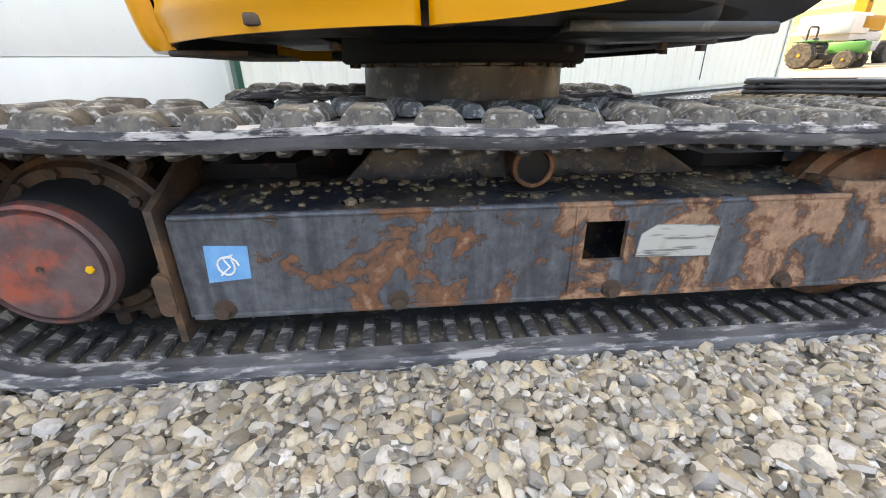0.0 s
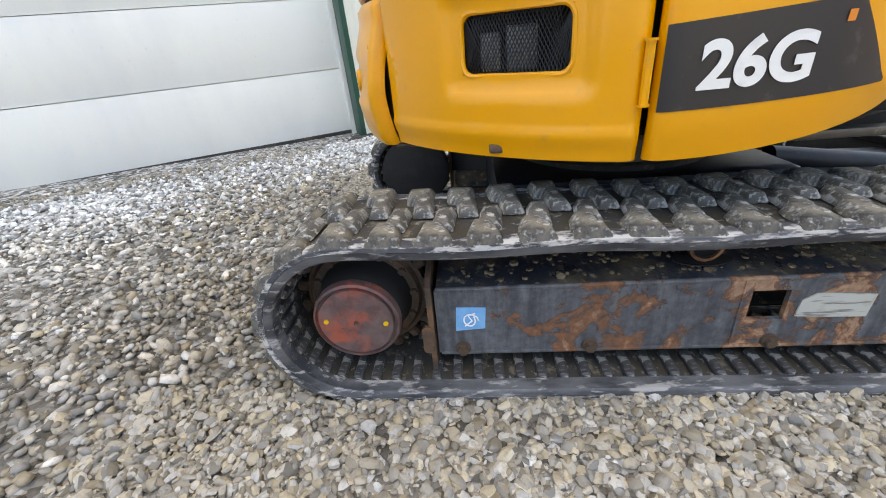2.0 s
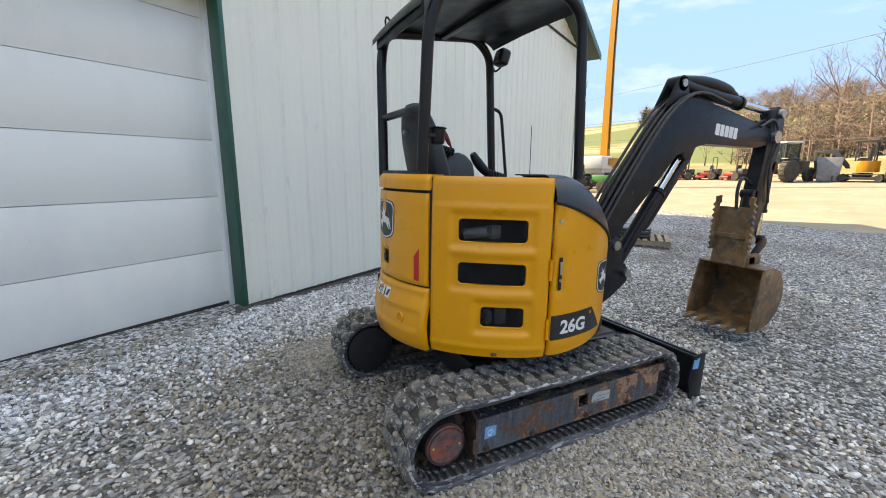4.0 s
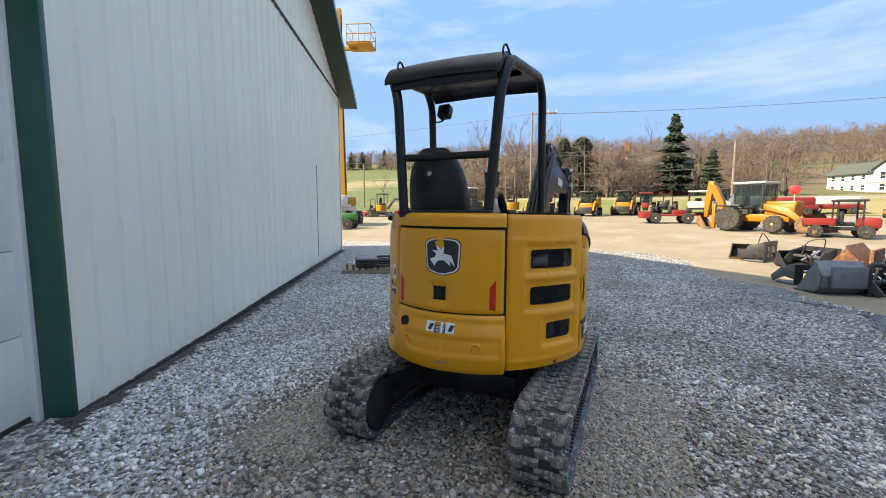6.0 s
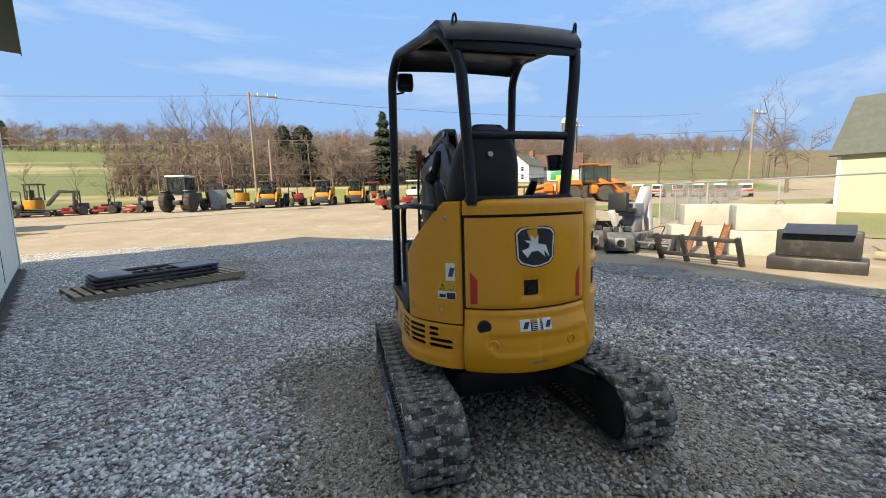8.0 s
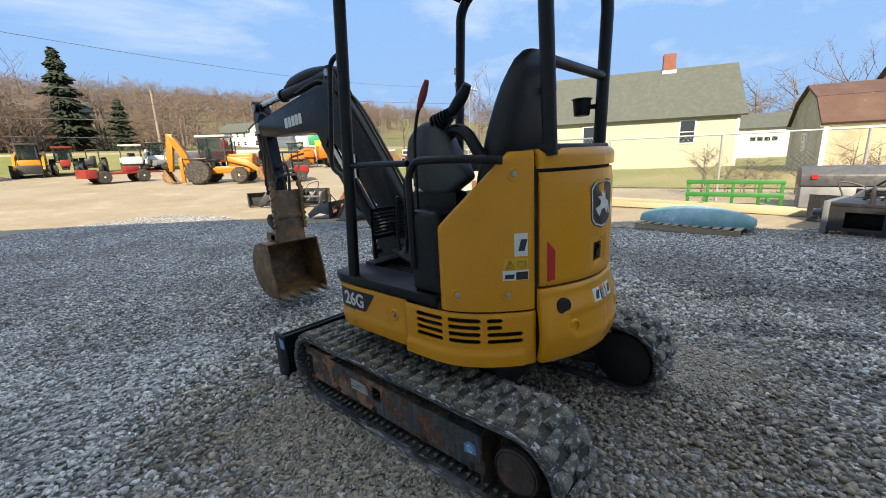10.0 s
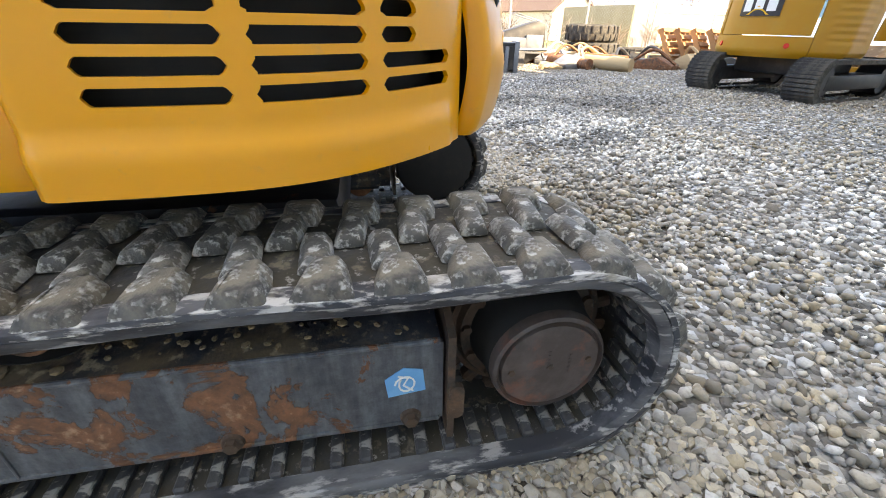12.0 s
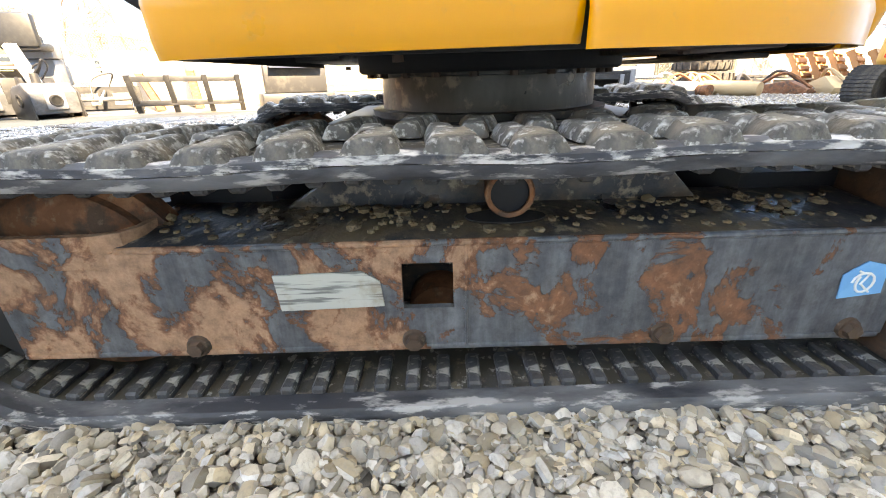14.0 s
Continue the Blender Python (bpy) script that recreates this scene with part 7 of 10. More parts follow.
for k in range(3):
    x = 0.06 + k * 0.07
    b = tube(bmesh.new(), smooth_path([(x, 2.35, 1.95), (x, 2.55, 2.02), (x, 2.66, 1.86), (x, 2.60, 1.60), (x, 2.66, 1.30)], 6), 0.010, 8)
    part("hydraulic_hose", b, M_HOSE, arm)
b = boxes((0.045, 0.049, 1.16, 1.26, 1.34, 1.52))
part("paper_tag", b, M_DECALW, boom, "white paper tag wired to the boom")

# ---- beyond the yard: trees, poles, buildings ----
def put(x, y, yaw=0.0, dz=0.0):
    return Matrix.Translation((x, y, ground_z(x, y) + dz)) @ Matrix.Rotation(radians(yaw), 4, "Z")


M_BARK = material("grey_brown_bark", (0.12, 0.095, 0.072), 0.95, spread=(((0.18, 0.145, 0.115), 4, 0.45, 0.65, 0.7),), island=0.15)
M_WOOD_FAR = material("bare_twigs", (0.135, 0.10, 0.082), 0.95, spread=(((0.18, 0.125, 0.10), 0.06, 0.45, 0.65, 0.8), ((0.09, 0.08, 0.05), 0.12, 0.55, 0.7, 0.6)), island=0.12)
M_PINE = material("conifer_needles", (0.020, 0.034, 0.020), 0.9, spread=(((0.036, 0.052, 0.030), 1.5, 0.45, 0.65, 0.7),), island=0.35)


def grow(rows, rg, p, d, length, r, level, seg=4):
    """Branch segments (start, end, two radii), dividing as they rise."""
    q = p
    for i in range(seg):
        e = q + d * (length / seg)
        rows.append((q, e, r * (1 - 0.55 * i / seg), r * (1 - 0.55 * (i + 1) / seg)))
        if level > 0 and i > 0:
            for _ in range(2 if level > 1 else 3):
                a = Vector((rg.uniform(-1, 1), rg.uniform(-1, 1), rg.uniform(0.1, 0.9))).normalized()
                grow(rows, rg, e, (d * 0.45 + a * 0.75).normalized(), length * rg.uniform(0.38, 0.6), r * 0.45, level - 1, 3)
        q = e
        d = (d + Vector((rg.uniform(-0.16, 0.16), rg.uniform(-0.16, 0.16), 0.05))).normalized()


def branches(rows, sides=3):
    V, F = [], []
    for p, e, r0, r1 in rows:
        a, b = basis(e - p)
        k = len(V)
        for c, r in ((p, r0), (e, r1)):
            for i in range(sides):
                t = 2 * math.pi * i / sides
                V.append(c + (a * math.cos(t) + b * math.sin(t)) * r)
        for i in range(sides):
            F.append((k + i, k + (i + 1) % sides, k + sides + (i + 1) % sides, k + sides + i))
    return np.array([v[:] for v in V]), np.array(F)


def bare_tree(seed, h, level=3, r=0.02):
    rg = random.Random(seed)
    rows = []
    grow(rows, rg, Vector((0, 0, -0.2)), Vector((0, 0, 1)), h * 0.72, h * r, level, 5)
    return branches(rows)


def make_bare_tree(x, y, h, seed, label="tall bare deciduous tree"):
    V, F = bare_tree(seed, h, 3, 0.013)
    th = thing("tree", label, "tree", put(x, y), "bare trees")
    ob = new("crown", numpy_mesh("crown", V, F, M_WOOD_FAR))
    ob.parent = th
    part("trunk", tube(bmesh.new(), [(0, 0, -0.3), (0, 0, h * 0.12), (0.02 * h, 0, h * 0.3)], [h * 0.024, h * 0.02, h * 0.015], 8), M_BARK, th)
    return th


def make_conifer(x, y, h, w, seed, label="tall dark green spruce tree", broad=False):
    th = thing("tree", label, "tree", put(x, y), "conifers")
    part("trunk", tube(bmesh.new(), [(0, 0, -0.3), (0, 0, h * 0.5), (0, 0, h)], [h * 0.014, h * 0.009, 0.01], 8), M_BARK, th)
    rg = np.random.RandomState(seed)
    V, F = [], []
    n = 2600
    for i in range(n):
        k = rg.uniform(0, 1) ** 0.8
        z = h * (0.10 + 0.90 * k)
        rr = w * (1 - k) ** 0.85 * (0.65 + 0.35 * math.sin(k * 46)) + 0.1
        if broad:
            rr = w * math.sin(math.pi * (0.12 + 0.85 * k)) ** 0.6 * (0.8 + 0.2 * math.sin(k * 19 + seed))
        a = rg.uniform(0, 2 * math.pi)
        d = rr * rg.uniform(0.15, 1.0)
        c = np.array([math.cos(a) * d, math.sin(a) * d, z - d * 0.22])
        o = np.array([math.cos(a), math.sin(a), -0.35])
        s = np.array([-math.sin(a), math.cos(a), 0])
        L = rg.uniform(0.35, 0.75) * h / 15
        W = L * rg.uniform(0.25, 0.45)
        b = len(V)
        V += [c - o * L, c + s * W, c + o * L, c - s * W, c + np.array([0, 0, L * 0.4]), c - np.array([0, 0, L * 0.5])]
        F += [(b, b + 1, b + 4), (b + 1, b + 2, b + 4), (b + 2, b + 3, b + 4), (b + 3, b, b + 4), (b, b + 1, b + 5), (b + 1, b + 2, b + 5), (b + 2, b + 3, b + 5), (b + 3, b, b + 5)]
    ob = new("crown", numpy_mesh("crown", np.array(V), np.array(F), M_PINE))
    ob.parent = th
    return th


def haze_tree(seed, twigs=150, low=0.25):
    """A far bare tree one metre high: trunk, limbs and a cloud of fine twigs, each a thin spike."""
    rg = np.random.RandomState(seed)
    V, F = [], []
    def spike(p, e, r):
        d = e - p
        a = np.cross(d, (0.3, 0.5, 0.81))
        a = a / (np.linalg.norm(a) + 1e-9) * r
        b = np.cross(d, a)
        b = b / (np.linalg.norm(b) + 1e-9) * r
        k = len(V)
        V.extend([p + a, p - a * 0.5 + b * 0.87, p - a * 0.5 - b * 0.87, e])
        F.extend([(k, k + 1, k + 3), (k + 1, k + 2, k + 3), (k + 2, k, k + 3)])
    spike(np.array([0, 0, -0.05]), np.array([rg.uniform(-0.05, 0.05), rg.uniform(-0.05, 0.05), 0.95]), 0.016)
    tips = []
    for i in range(9):
        z = rg.uniform(low, 0.7)
        a = rg.uniform(0, 6.28)
        e = np.array([math.cos(a) * 0.33, math.sin(a) * 0.33, 0]) * rg.uniform(0.5, 1) + np.array([0, 0, z + rg.uniform(0.12, 0.3)])
        spike(np.array([0, 0, z]), e, 0.008)
        tips.append((np.array([0, 0, z]), e))
    for i in range(twigs):
        p0, e0 = tips[rg.randint(9)]
        p = p0 + (e0 - p0) * rg.uniform(0.3, 1.0)
        d = rg.normal(size=3) * np.array([1, 1, 0.7]) + np.array([0, 0, 0.7])
        spike(p, p + d / np.linalg.norm(d) * rg.uniform(0.10, 0.24), 0.0032)
    return np.array(V), np.array(F)


def woods(name, spots, h0, h1, seed, label, twigs=85, low=0.25):
    rg = np.random.RandomState(seed)
    protos = [haze_tree(seed * 10 + i, twigs, low) for i in range(6)]
    VV, FF, k = [], [], 0
    for x, y in spots:
        V, F = protos[rg.randint(6)]
        h = rg.uniform(h0, h1)
        a = rg.uniform(0, 6.28)
        w = h * rg.uniform(0.9, 1.4)
        P = np.column_stack([(V[:, 0] * math.cos(a) - V[:, 1] * math.sin(a)) * w + x, (V[:, 0] * math.sin(a) + V[:, 1] * math.cos(a)) * w + y, V[:, 2] * h + ground_z(x, y)])
        VV.append(P)
        FF.append(F + k)
        k += len(V)
    ob = new(name, numpy_mesh(name, np.concatenate(VV), np.concatenate(FF), M_WOOD_FAR))
    return tagged(ob, label, "trees", kind="stuff")


def spots(n, f, seed, keep=lambda x, y: True):
    rg = np.random.RandomState(seed)
    return [p for p in (f(rg) for _ in range(n)) if keep(*p)]


woods("hillside_woods", spots(1000, lambda g: (lambda y: (g.uniform(-26 - (y - 90) * 0.12, 60 + (y - 90) * 1.6), y))(g.uniform(92, 290)), 3), 7, 12, 5, "brown bare woods covering the hillside", 85, 0.1)
woods("roadside_thicket", spots(330, lambda g: (g.uniform(-27, 16), g.uniform(50, 68)), 4, lambda x, y: not 2.6 < x < 8.6 and not (8.6 < x < 11.5 and y < 62)), 3.5, 8, 6, "bare brown thicket along the bank", 110, 0.02)
woods("crest_woods", spots(170, lambda g: (lambda x: (x, 164 + (x + 85) * -0.28 + g.uniform(-9, 9)))(g.uniform(-135, -34)), 5), 7, 11, 7, "brown bare woods along the field's crest", 110, 0.02)
woods("fence_scrub", spots(40, lambda g: (lambda t: (12.5 + 0.6 * t + g.uniform(-0.4, 0.5), 1.5 - 13 * t))(g.uniform(0, 1)), 15), 0.7, 1.9, 8, "dry scrub along the fence")
woods("far_right_trees", spots(90, lambda g: (g.uniform(70, 190), g.uniform(-90, 70)), 16), 8, 15, 9, "bare trees beyond the houses")
for i, (x, y, h) in enumerate(((-25, 58, 9.5), (-22.5, 57, 11), (-20.5, 59, 12.5), (-18.5, 57, 13), (-16.5, 60, 13.6), (-14.5, 58, 13.8), (-12.4, 60, 13.2), (-10.3, 58, 12.2), (-8.8, 61, 10.5), (5, 78, 13), (40, 44, 8.5), (43, 41.5, 10), (45.6, 38.6, 11.5), (48.6, 34.0, 13), (60, 22, 10), (52, -4, 12), (58, -25, 15), (62, -30, 13), (-32, 48, 5.5), (-28.7, 50, 5.0))):
    make_bare_tree(x, y, h * 0.76, 40 + i)
make_conifer(6.0, 65.0, 11.4, 3.5, 1)
make_conifer(9.9, 59.0, 5.8, 2.0, 2, "small dark green spruce tree")
make_conifer(-5.9, 58.9, 8.4, 2.3, 3, "broad dark green evergreen tree", True)
make_conifer(-8.6, 60.6, 8.6, 1.5, 4, "dark green evergreen tree", True)
for i, x in enumerate((-122, -131, -113)):
    make_conifer(x, 168 + i * 3, 9, 3.5, 6 + i, "distant evergreen tree on the field's crest")

M_POLE = material("weathered_pole_wood", (0.22, 0.175, 0.135), 0.9, spread=(((0.32, 0.27, 0.22), 6, 0.45, 0.65, 0.7, 5, (1, 1, 0.1)),))
M_WIRE = material("power_line", (0.10, 0.10, 0.10), 0.6)


def make_pole(x, y, h, arm=True, r=0.13):
    th = thing("utility_pole", "weathered wooden utility pole with wires", "utility pole", put(x, y, 12), "utility poles")
    part("shaft", tube(bmesh.new(), [(0, 0, -0.3), (0, 0, h)], [r, r * 0.7], 10), M_POLE, th)
    if arm:
        part("crossarm", boxes((-0.2, 2.6, -0.06, 0.06, h - 0.35, h - 0.2), bevel=0.01), M_POLE, th)
        for x_ in (0.8, 1.7, 2.5):
            part("insulator", cyl(bmesh.new(), (x_, 0, h - 0.2), (x_, 0, h + 0.05), 0.05, 0.03, 8), M_DECALW, th)
    return th


for x, y, h, a in ((-9.3, 42.3, 10.3, True), (-7.35, 39.6, 5.9, False), (9.0, 41.5, 6.2, False), (-34, 46, 6.2, False), (45.2, 35.8, 9.4, True), (70, 30, 12, True), (46, 75, 11, True)):
    make_pole(x, y, h, a)


def make_wire(p0, p1, sag, label="sagging overhead power line"):
    p0, p1 = Vector(p0), Vector(p1)
    pts = [p0.lerp(p1, i / 20) - Vector((0, 0, sag * 4 * (i / 20) * (1 - i / 20))) for i in range(21)]
    single("power_line", tube(bmesh.new(), pts, 0.022, 5), M_WIRE, label, "cable", "power lines")


for z, sag in ((6.9, 0.6), (3.9, 0.3)):
    make_wire((-75, 50, z + 1.6), (-7.35, 39.6, z), sag)
    make_wire((-7.35, 39.6, z), (48, 43, z + 0.2), sag)
for z in (7.05, 4.95):
    make_wire((-62, 37.5, z + 0.5), (-7.35, 39.6, z), 0.3)
    make_wire((-7.35, 39.6, z), (46, 33.5, z + 0.9), 0.35)
make_wire((-75, 52, 12.8), (-9.3, 42.3, 11.7), 0.4)
make_wire((-9.3, 42.3, 11.7), (62, 60, 15), 1.2)

def make_sign(x, y, h, shape, colour, label):
    th = thing("road_sign", label, "road sign", put(x, y, 180 - math.degrees(math.atan2(x, y + 3))), "road signs")
    part("sign_post", cyl(bmesh.new(), (0, 0.05, -0.2), (0, 0.05, h + 0.3), 0.04, 0.04, 8), M_FENCE_, th)
    part("sign_plate", prism_of([(px, h + pz) for px, pz in shape], "y", 0.06, 0.09, 0.004), colour, th)
    return th


M_FENCE_ = material("galvanised_post", (0.40, 0.41, 0.41), 0.5, 0.5, spread=(((0.3, 0.3, 0.3), 10, 0.5, 0.7, 0.5),))
M_SIGNG = material("green_sign_sheet", (0.02, 0.26, 0.13), 0.4, spread=(((0.04, 0.32, 0.17), 2, 0.45, 0.7, 0.5),))
M_SIGNY = material("yellow_sign_sheet", (0.75, 0.48, 0.03), 0.4, spread=(((0.6, 0.38, 0.04), 2, 0.45, 0.7, 0.5),))
M_SIGNR = material("red_sign_sheet", (0.55, 0.03, 0.03), 0.4, spread=(((0.45, 0.03, 0.03), 2, 0.45, 0.7, 0.5),))
make_sign(11.2, 33.5, 2.0, [(0.34 * math.cos(radians(22.5 + 45 * i)), 0.34 * math.sin(radians(22.5 + 45 * i))) for i in range(8)], M_SIGNR, "red octagonal stop sign on a post")
make_sign(18.9, 32.9, 2.3, [(-0.6, -0.45), (0.6, -0.45), (0.6, 0.45), (-0.6, 0.45)], M_SIGNG, "green road sign on a post")
make_sign(19.3, 32.2, 1.9, [(-0.75, -0.4), (0.75, -0.4), (0.75, 0.4), (-0.75, 0.4)], M_SIGNY, "yellow warning sign on a post")

# buildings
M_WHITEP = material("white_house_paint", (0.62, 0.62, 0.60), 0.6, spread=(((0.52, 0.52, 0.5), 1.2, 0.45, 0.7, 0.5),), bump=((2, 0.006, (0.1, 0.1, 9)),))
M_YELSIDE = material("pale_yellow_siding", (0.43, 0.41, 0.31), 0.6, spread=(((0.38, 0.36, 0.27), 0.8, 0.45, 0.7, 0.5),), bump=((2, 0.004, (0.1, 0.1, 9)),))
M_SHINGLE = material("grey_green_shingles", (0.075, 0.085, 0.075), 0.9, spread=(((0.105, 0.115, 0.10), 3, 0.45, 0.65, 0.6), ((0.09, 0.10, 0.09), 0.7, 0.5, 0.7, 0.6)), bump=((14, 0.02, (0.3, 0.3, 1)),))
M_REDROOF = material("rusted_brown_roof", (0.085, 0.042, 0.031), 0.75, spread=(((0.115, 0.062, 0.045), 0.9, 0.45, 0.62, 0.8, 6), ((0.08, 0.042, 0.03), 2.5, 0.5, 0.66, 0.7), ((0.18, 0.14, 0.115), 4, 0.64, 0.7, 0.6)), bump=((6, 0.01),))
M_BRICK = material("red_brick_wall", (0.20, 0.075, 0.052), 0.9, spread=(((0.26, 0.11, 0.08), 2.0, 0.45, 0.65, 0.7), ((0.24, 0.09, 0.06), 8, 0.5, 0.66, 0.6)), bump=((9, 0.02),))
M_STUCCO = material("stained_pale_stucco", (0.42, 0.37, 0.265), 0.9, spread=(((0.29, 0.24, 0.16), 0.9, 0.45, 0.66, 0.8, 8, (1, 1, 0.4)), ((0.6, 0.55, 0.42), 3, 0.5, 0.7, 0.6)), bump=((5, 0.02),))
M_GREENGREY = material("weathered_olive_boards", (0.23, 0.21, 0.14), 0.9, spread=(((0.31, 0.28, 0.2), 1.2, 0.45, 0.66, 0.7, 6, (1, 1, 0.25)),), bump=((4, 0.02, (4, 4, 0.2)),))
M_WINDOW = material("window_pane", (0.03, 0.04, 0.05), 0.08)
M_SILO = material("silo_staves", (0.13, 0.11, 0.09), 0.9, spread=(((0.20, 0.18, 0.155), 0.6, 0.45, 0.66, 0.8, 6, (1, 1, 0.3)), ((0.14, 0.12, 0.1), 2, 0.5, 0.7, 0.6)), bump=((3, 0.04),))


def make_house(name, label, m, w, l, hw, rise, wall, roof, windows=(), chimney=None, over=0.35, gambrel=False, doors=(), category="house"):
    """Local: x over the gable width (0..w), y along the ridge (0..l). windows: (face, along, sill, width, height)."""
    th = thing(name, label, category, m)
    bm = bmesh.new()
    if gambrel:
        gab = [(0, -0.5), (w, -0.5), (w, hw), (w * 0.80, hw + rise * 0.62), (w / 2, hw + rise), (w * 0.2, hw + rise * 0.62), (0, hw)]
    else:
        gab = [(0, -0.5), (w, -0.5), (w, hw), (w / 2, hw + rise), (0, hw)]
    prism(bm, gab, "y", 0, l)
    part("wall", bm, wall, th, "", 0)
    top = gab[2:]
    for (x0, z0), (x1, z1) in zip(top, top[1:]):
        d = Vector((x1 - x0, z1 - z0)).normalized()
        nn = Vector((-d.y, d.x)) * -1
        ex0 = -over if (x0, z0) == top[0] else 0.0
        ex1 = over if (x1, z1) == top[-1] else 0.0
        p0, p1 = Vector((x0, z0)) + d * ex0, Vector((x1, z1)) + d * ex1
        q = [p0 + nn * 0.01, p1 + nn * 0.01, p1 + nn * 0.12, p0 + nn * 0.12]
        part("roof", prism(bmesh.new(), [(v.x, v.y) for v in q], "y", -over, l + over), roof, th, "", 0)
    for x0, x1 in ((-0.04, -0.002), (w + 0.002, w + 0.04)):
        part("eave_board", boxes((x0, x1, -over, l + over, hw - 0.16, hw + 0.02)), M_WHITEP, th)
    part("corner_board", boxes((-0.03, 0.14, -0.03, 0.0, -0.3, hw), (-0.03, 0.0, -0.03, 0.14, -0.3, hw)), M_WHITEP, th)
    part("corner_board", boxes((-0.03, 0.0, l - 0.14, l + 0.03, -0.3, hw)), M_WHITEP, th)
    for face, a, z, ww, hh in windows:
        if face == "x0":
            win = part("window", boxes((-0.05, 0.0, a, a + ww, z, z + hh)), M_WHITEP, th)
            part("pane", boxes((-0.06, -0.05, a + 0.09, a + ww - 0.09, z + 0.09, z + hh / 2 - 0.03), (-0.06, -0.05, a + 0.09, a + ww - 0.09, z + hh / 2 + 0.03, z + hh - 0.09)), M_WINDOW, win)
        else:
            y = -0.05 if face == "y0" else l
            win = part("window", boxes((a, a + ww, y, y + 0.05, z, z + hh)), M_WHITEP, th)
            y2 = -0.06 if face == "y0" else l + 0.05
            part("pane", boxes((a + 0.09, a + ww - 0.09, y2, y2 + 0.01, z + 0.09, z + hh / 2 - 0.03), (a + 0.09, a + ww - 0.09, y2, y2 + 0.01, z + hh / 2 + 0.03, z + hh - 0.09)), M_WINDOW, win)
    for face, a, ww, hh in doors:
        if face == "y0":
            d = part("garage_door", boxes((a, a + ww, -0.04, 0.0, 0, hh)), M_WHITEP, th)
            part("door_window", boxes(*[(a + 0.2 + i * (ww - 0.4) / 4 + 0.06, a + 0.2 + (i + 1) * (ww - 0.4) / 4 - 0.06, -0.05, -0.04, hh * 0.62, hh * 0.80) for i in range(4)]), M_WINDOW, d)
        else:
            d = part("garage_door", boxes((-0.04, 0.0, a, a + ww, 0, hh)), M_WHITEP, th)
            part("door_window", boxes(*[(-0.05, -0.04, a + 0.2 + i * (ww - 0.4) / 4 + 0.06, a + 0.2 + (i + 1) * (ww - 0.4) / 4 - 0.06, hh * 0.62, hh * 0.80) for i in range(4)]), M_WINDOW, d)
    if chimney:
        cx, cy, ch = chimney
        c = part("chimney", boxes((cx - 0.4, cx + 0.4, cy - 0.4, cy + 0.4, hw + rise - 1.2, ch), bevel=0.02), M_BRICK, th, "red brick chimney")
        part("chimney_flashing", boxes((cx - 0.46, cx + 0.46, cy - 0.46, cy + 0.46, hw + rise - 0.35, hw + rise - 0.02)), M_WHITEP, c)
    return th


def frame_at(x0, y0, x1, y1, z=None):
    """A pose whose y runs from the first point towards the second, x to the right of that."""
    d = Vector((x1 - x0, y1 - y0, 0)).normalized()
    r = Vector((d.y, -d.x, 0))
    m = Matrix((r.to_4d(), d.to_4d(), Vector((0, 0, 1, 0)), (0, 0, 0, 1))).transposed()
    for i in range(3):
        m[3][i] = 0.0
    m[0][3], m[1][3], m[2][3], m[3][3] = x0, y0, (ground_z(x0, y0) if z is None else z), 1.0
    return m


# their x0 wall faces the yard; y runs along it
make_house("bungalow", "pale yellow bungalow with grey shingle roof", frame_at(30.84, 2.7, 28.3, 9.9, 0.18), 7.5, 13, 3.2, 3.4, M_YELSIDE, M_SHINGLE, [("x0", 2.35, 1.35, 1.0, 1.55), ("x0", 8.4, 1.15, 1.05, 1.7)], (3.75, 3.9, 7.7))
make_house("gambrel_barn", "pale stucco barn with a rusty brown gambrel roof", frame_at(23.1, -7.4, 21.6, -1.4, 0.1), 5.5, 6.2, 2.05, 1.65, M_STUCCO, M_REDROOF, [("y1", 2.2, 0.9, 0.7, 0.8)], None, 0.15, True, category="barn")
make_house("farm_building", "cream house with a brown roof behind the barn", frame_at(47.0, -23.0, 39.5, -5.0, 0.3), 8, 18, 3.6, 3.4, M_WHITEP, M_REDROOF, [("x0", 4.0, 1.6, 1.1, 1.5), ("x0", 11.5, 1.6, 1.1, 1.5)], (4, 16.5, 8.6))
make_house("garage_shed", "grey shed with rusted red roof and white gable", frame_at(27.6, -13.0, 28.55, -12.7, -0.1), 3.7, 7.0, 2.05, 1.3, M_WHITEP, M_REDROOF, [], None, 0.22, doors=[("y0", 0.75, 2.2, 1.75)], category="shed")
make_house("white_garage", "white garage with two small door windows", frame_at(48.5, 0.4, 47.6, 5.4, 0.25), 6, 5, 2.5, 1.4, M_WHITEP, M_SHINGLE, [], None, 0.2, doors=[("x0", 1.2, 2.6, 2.1)], category="garage")
make_house("farmhouse", "white farmhouse gable across the road", frame_at(29.8, 71.5, 30.57, 72.14, 3.7), 4.6, 8.0, 3.1, 1.9, M_WHITEP, M_SHINGLE, [("y0", a, z, 0.7, 1.0) for a in (0.9, 3.0) for z in (0.4, 1.9)], (2.3, 6.5, 6.2))
make_house("farmhouse", "long white farmhouse wing with a grey roof and porch", frame_at(29.8, 71.6, 27.2, 76.8, 3.9), 4.6, 6.0, 2.7, 1.5, M_WHITEP, M_SHINGLE, [("x0", a, z, 0.6, 0.8) for a in (0.6, 2.0, 3.4, 4.8) for z in (0.3, 1.7)])
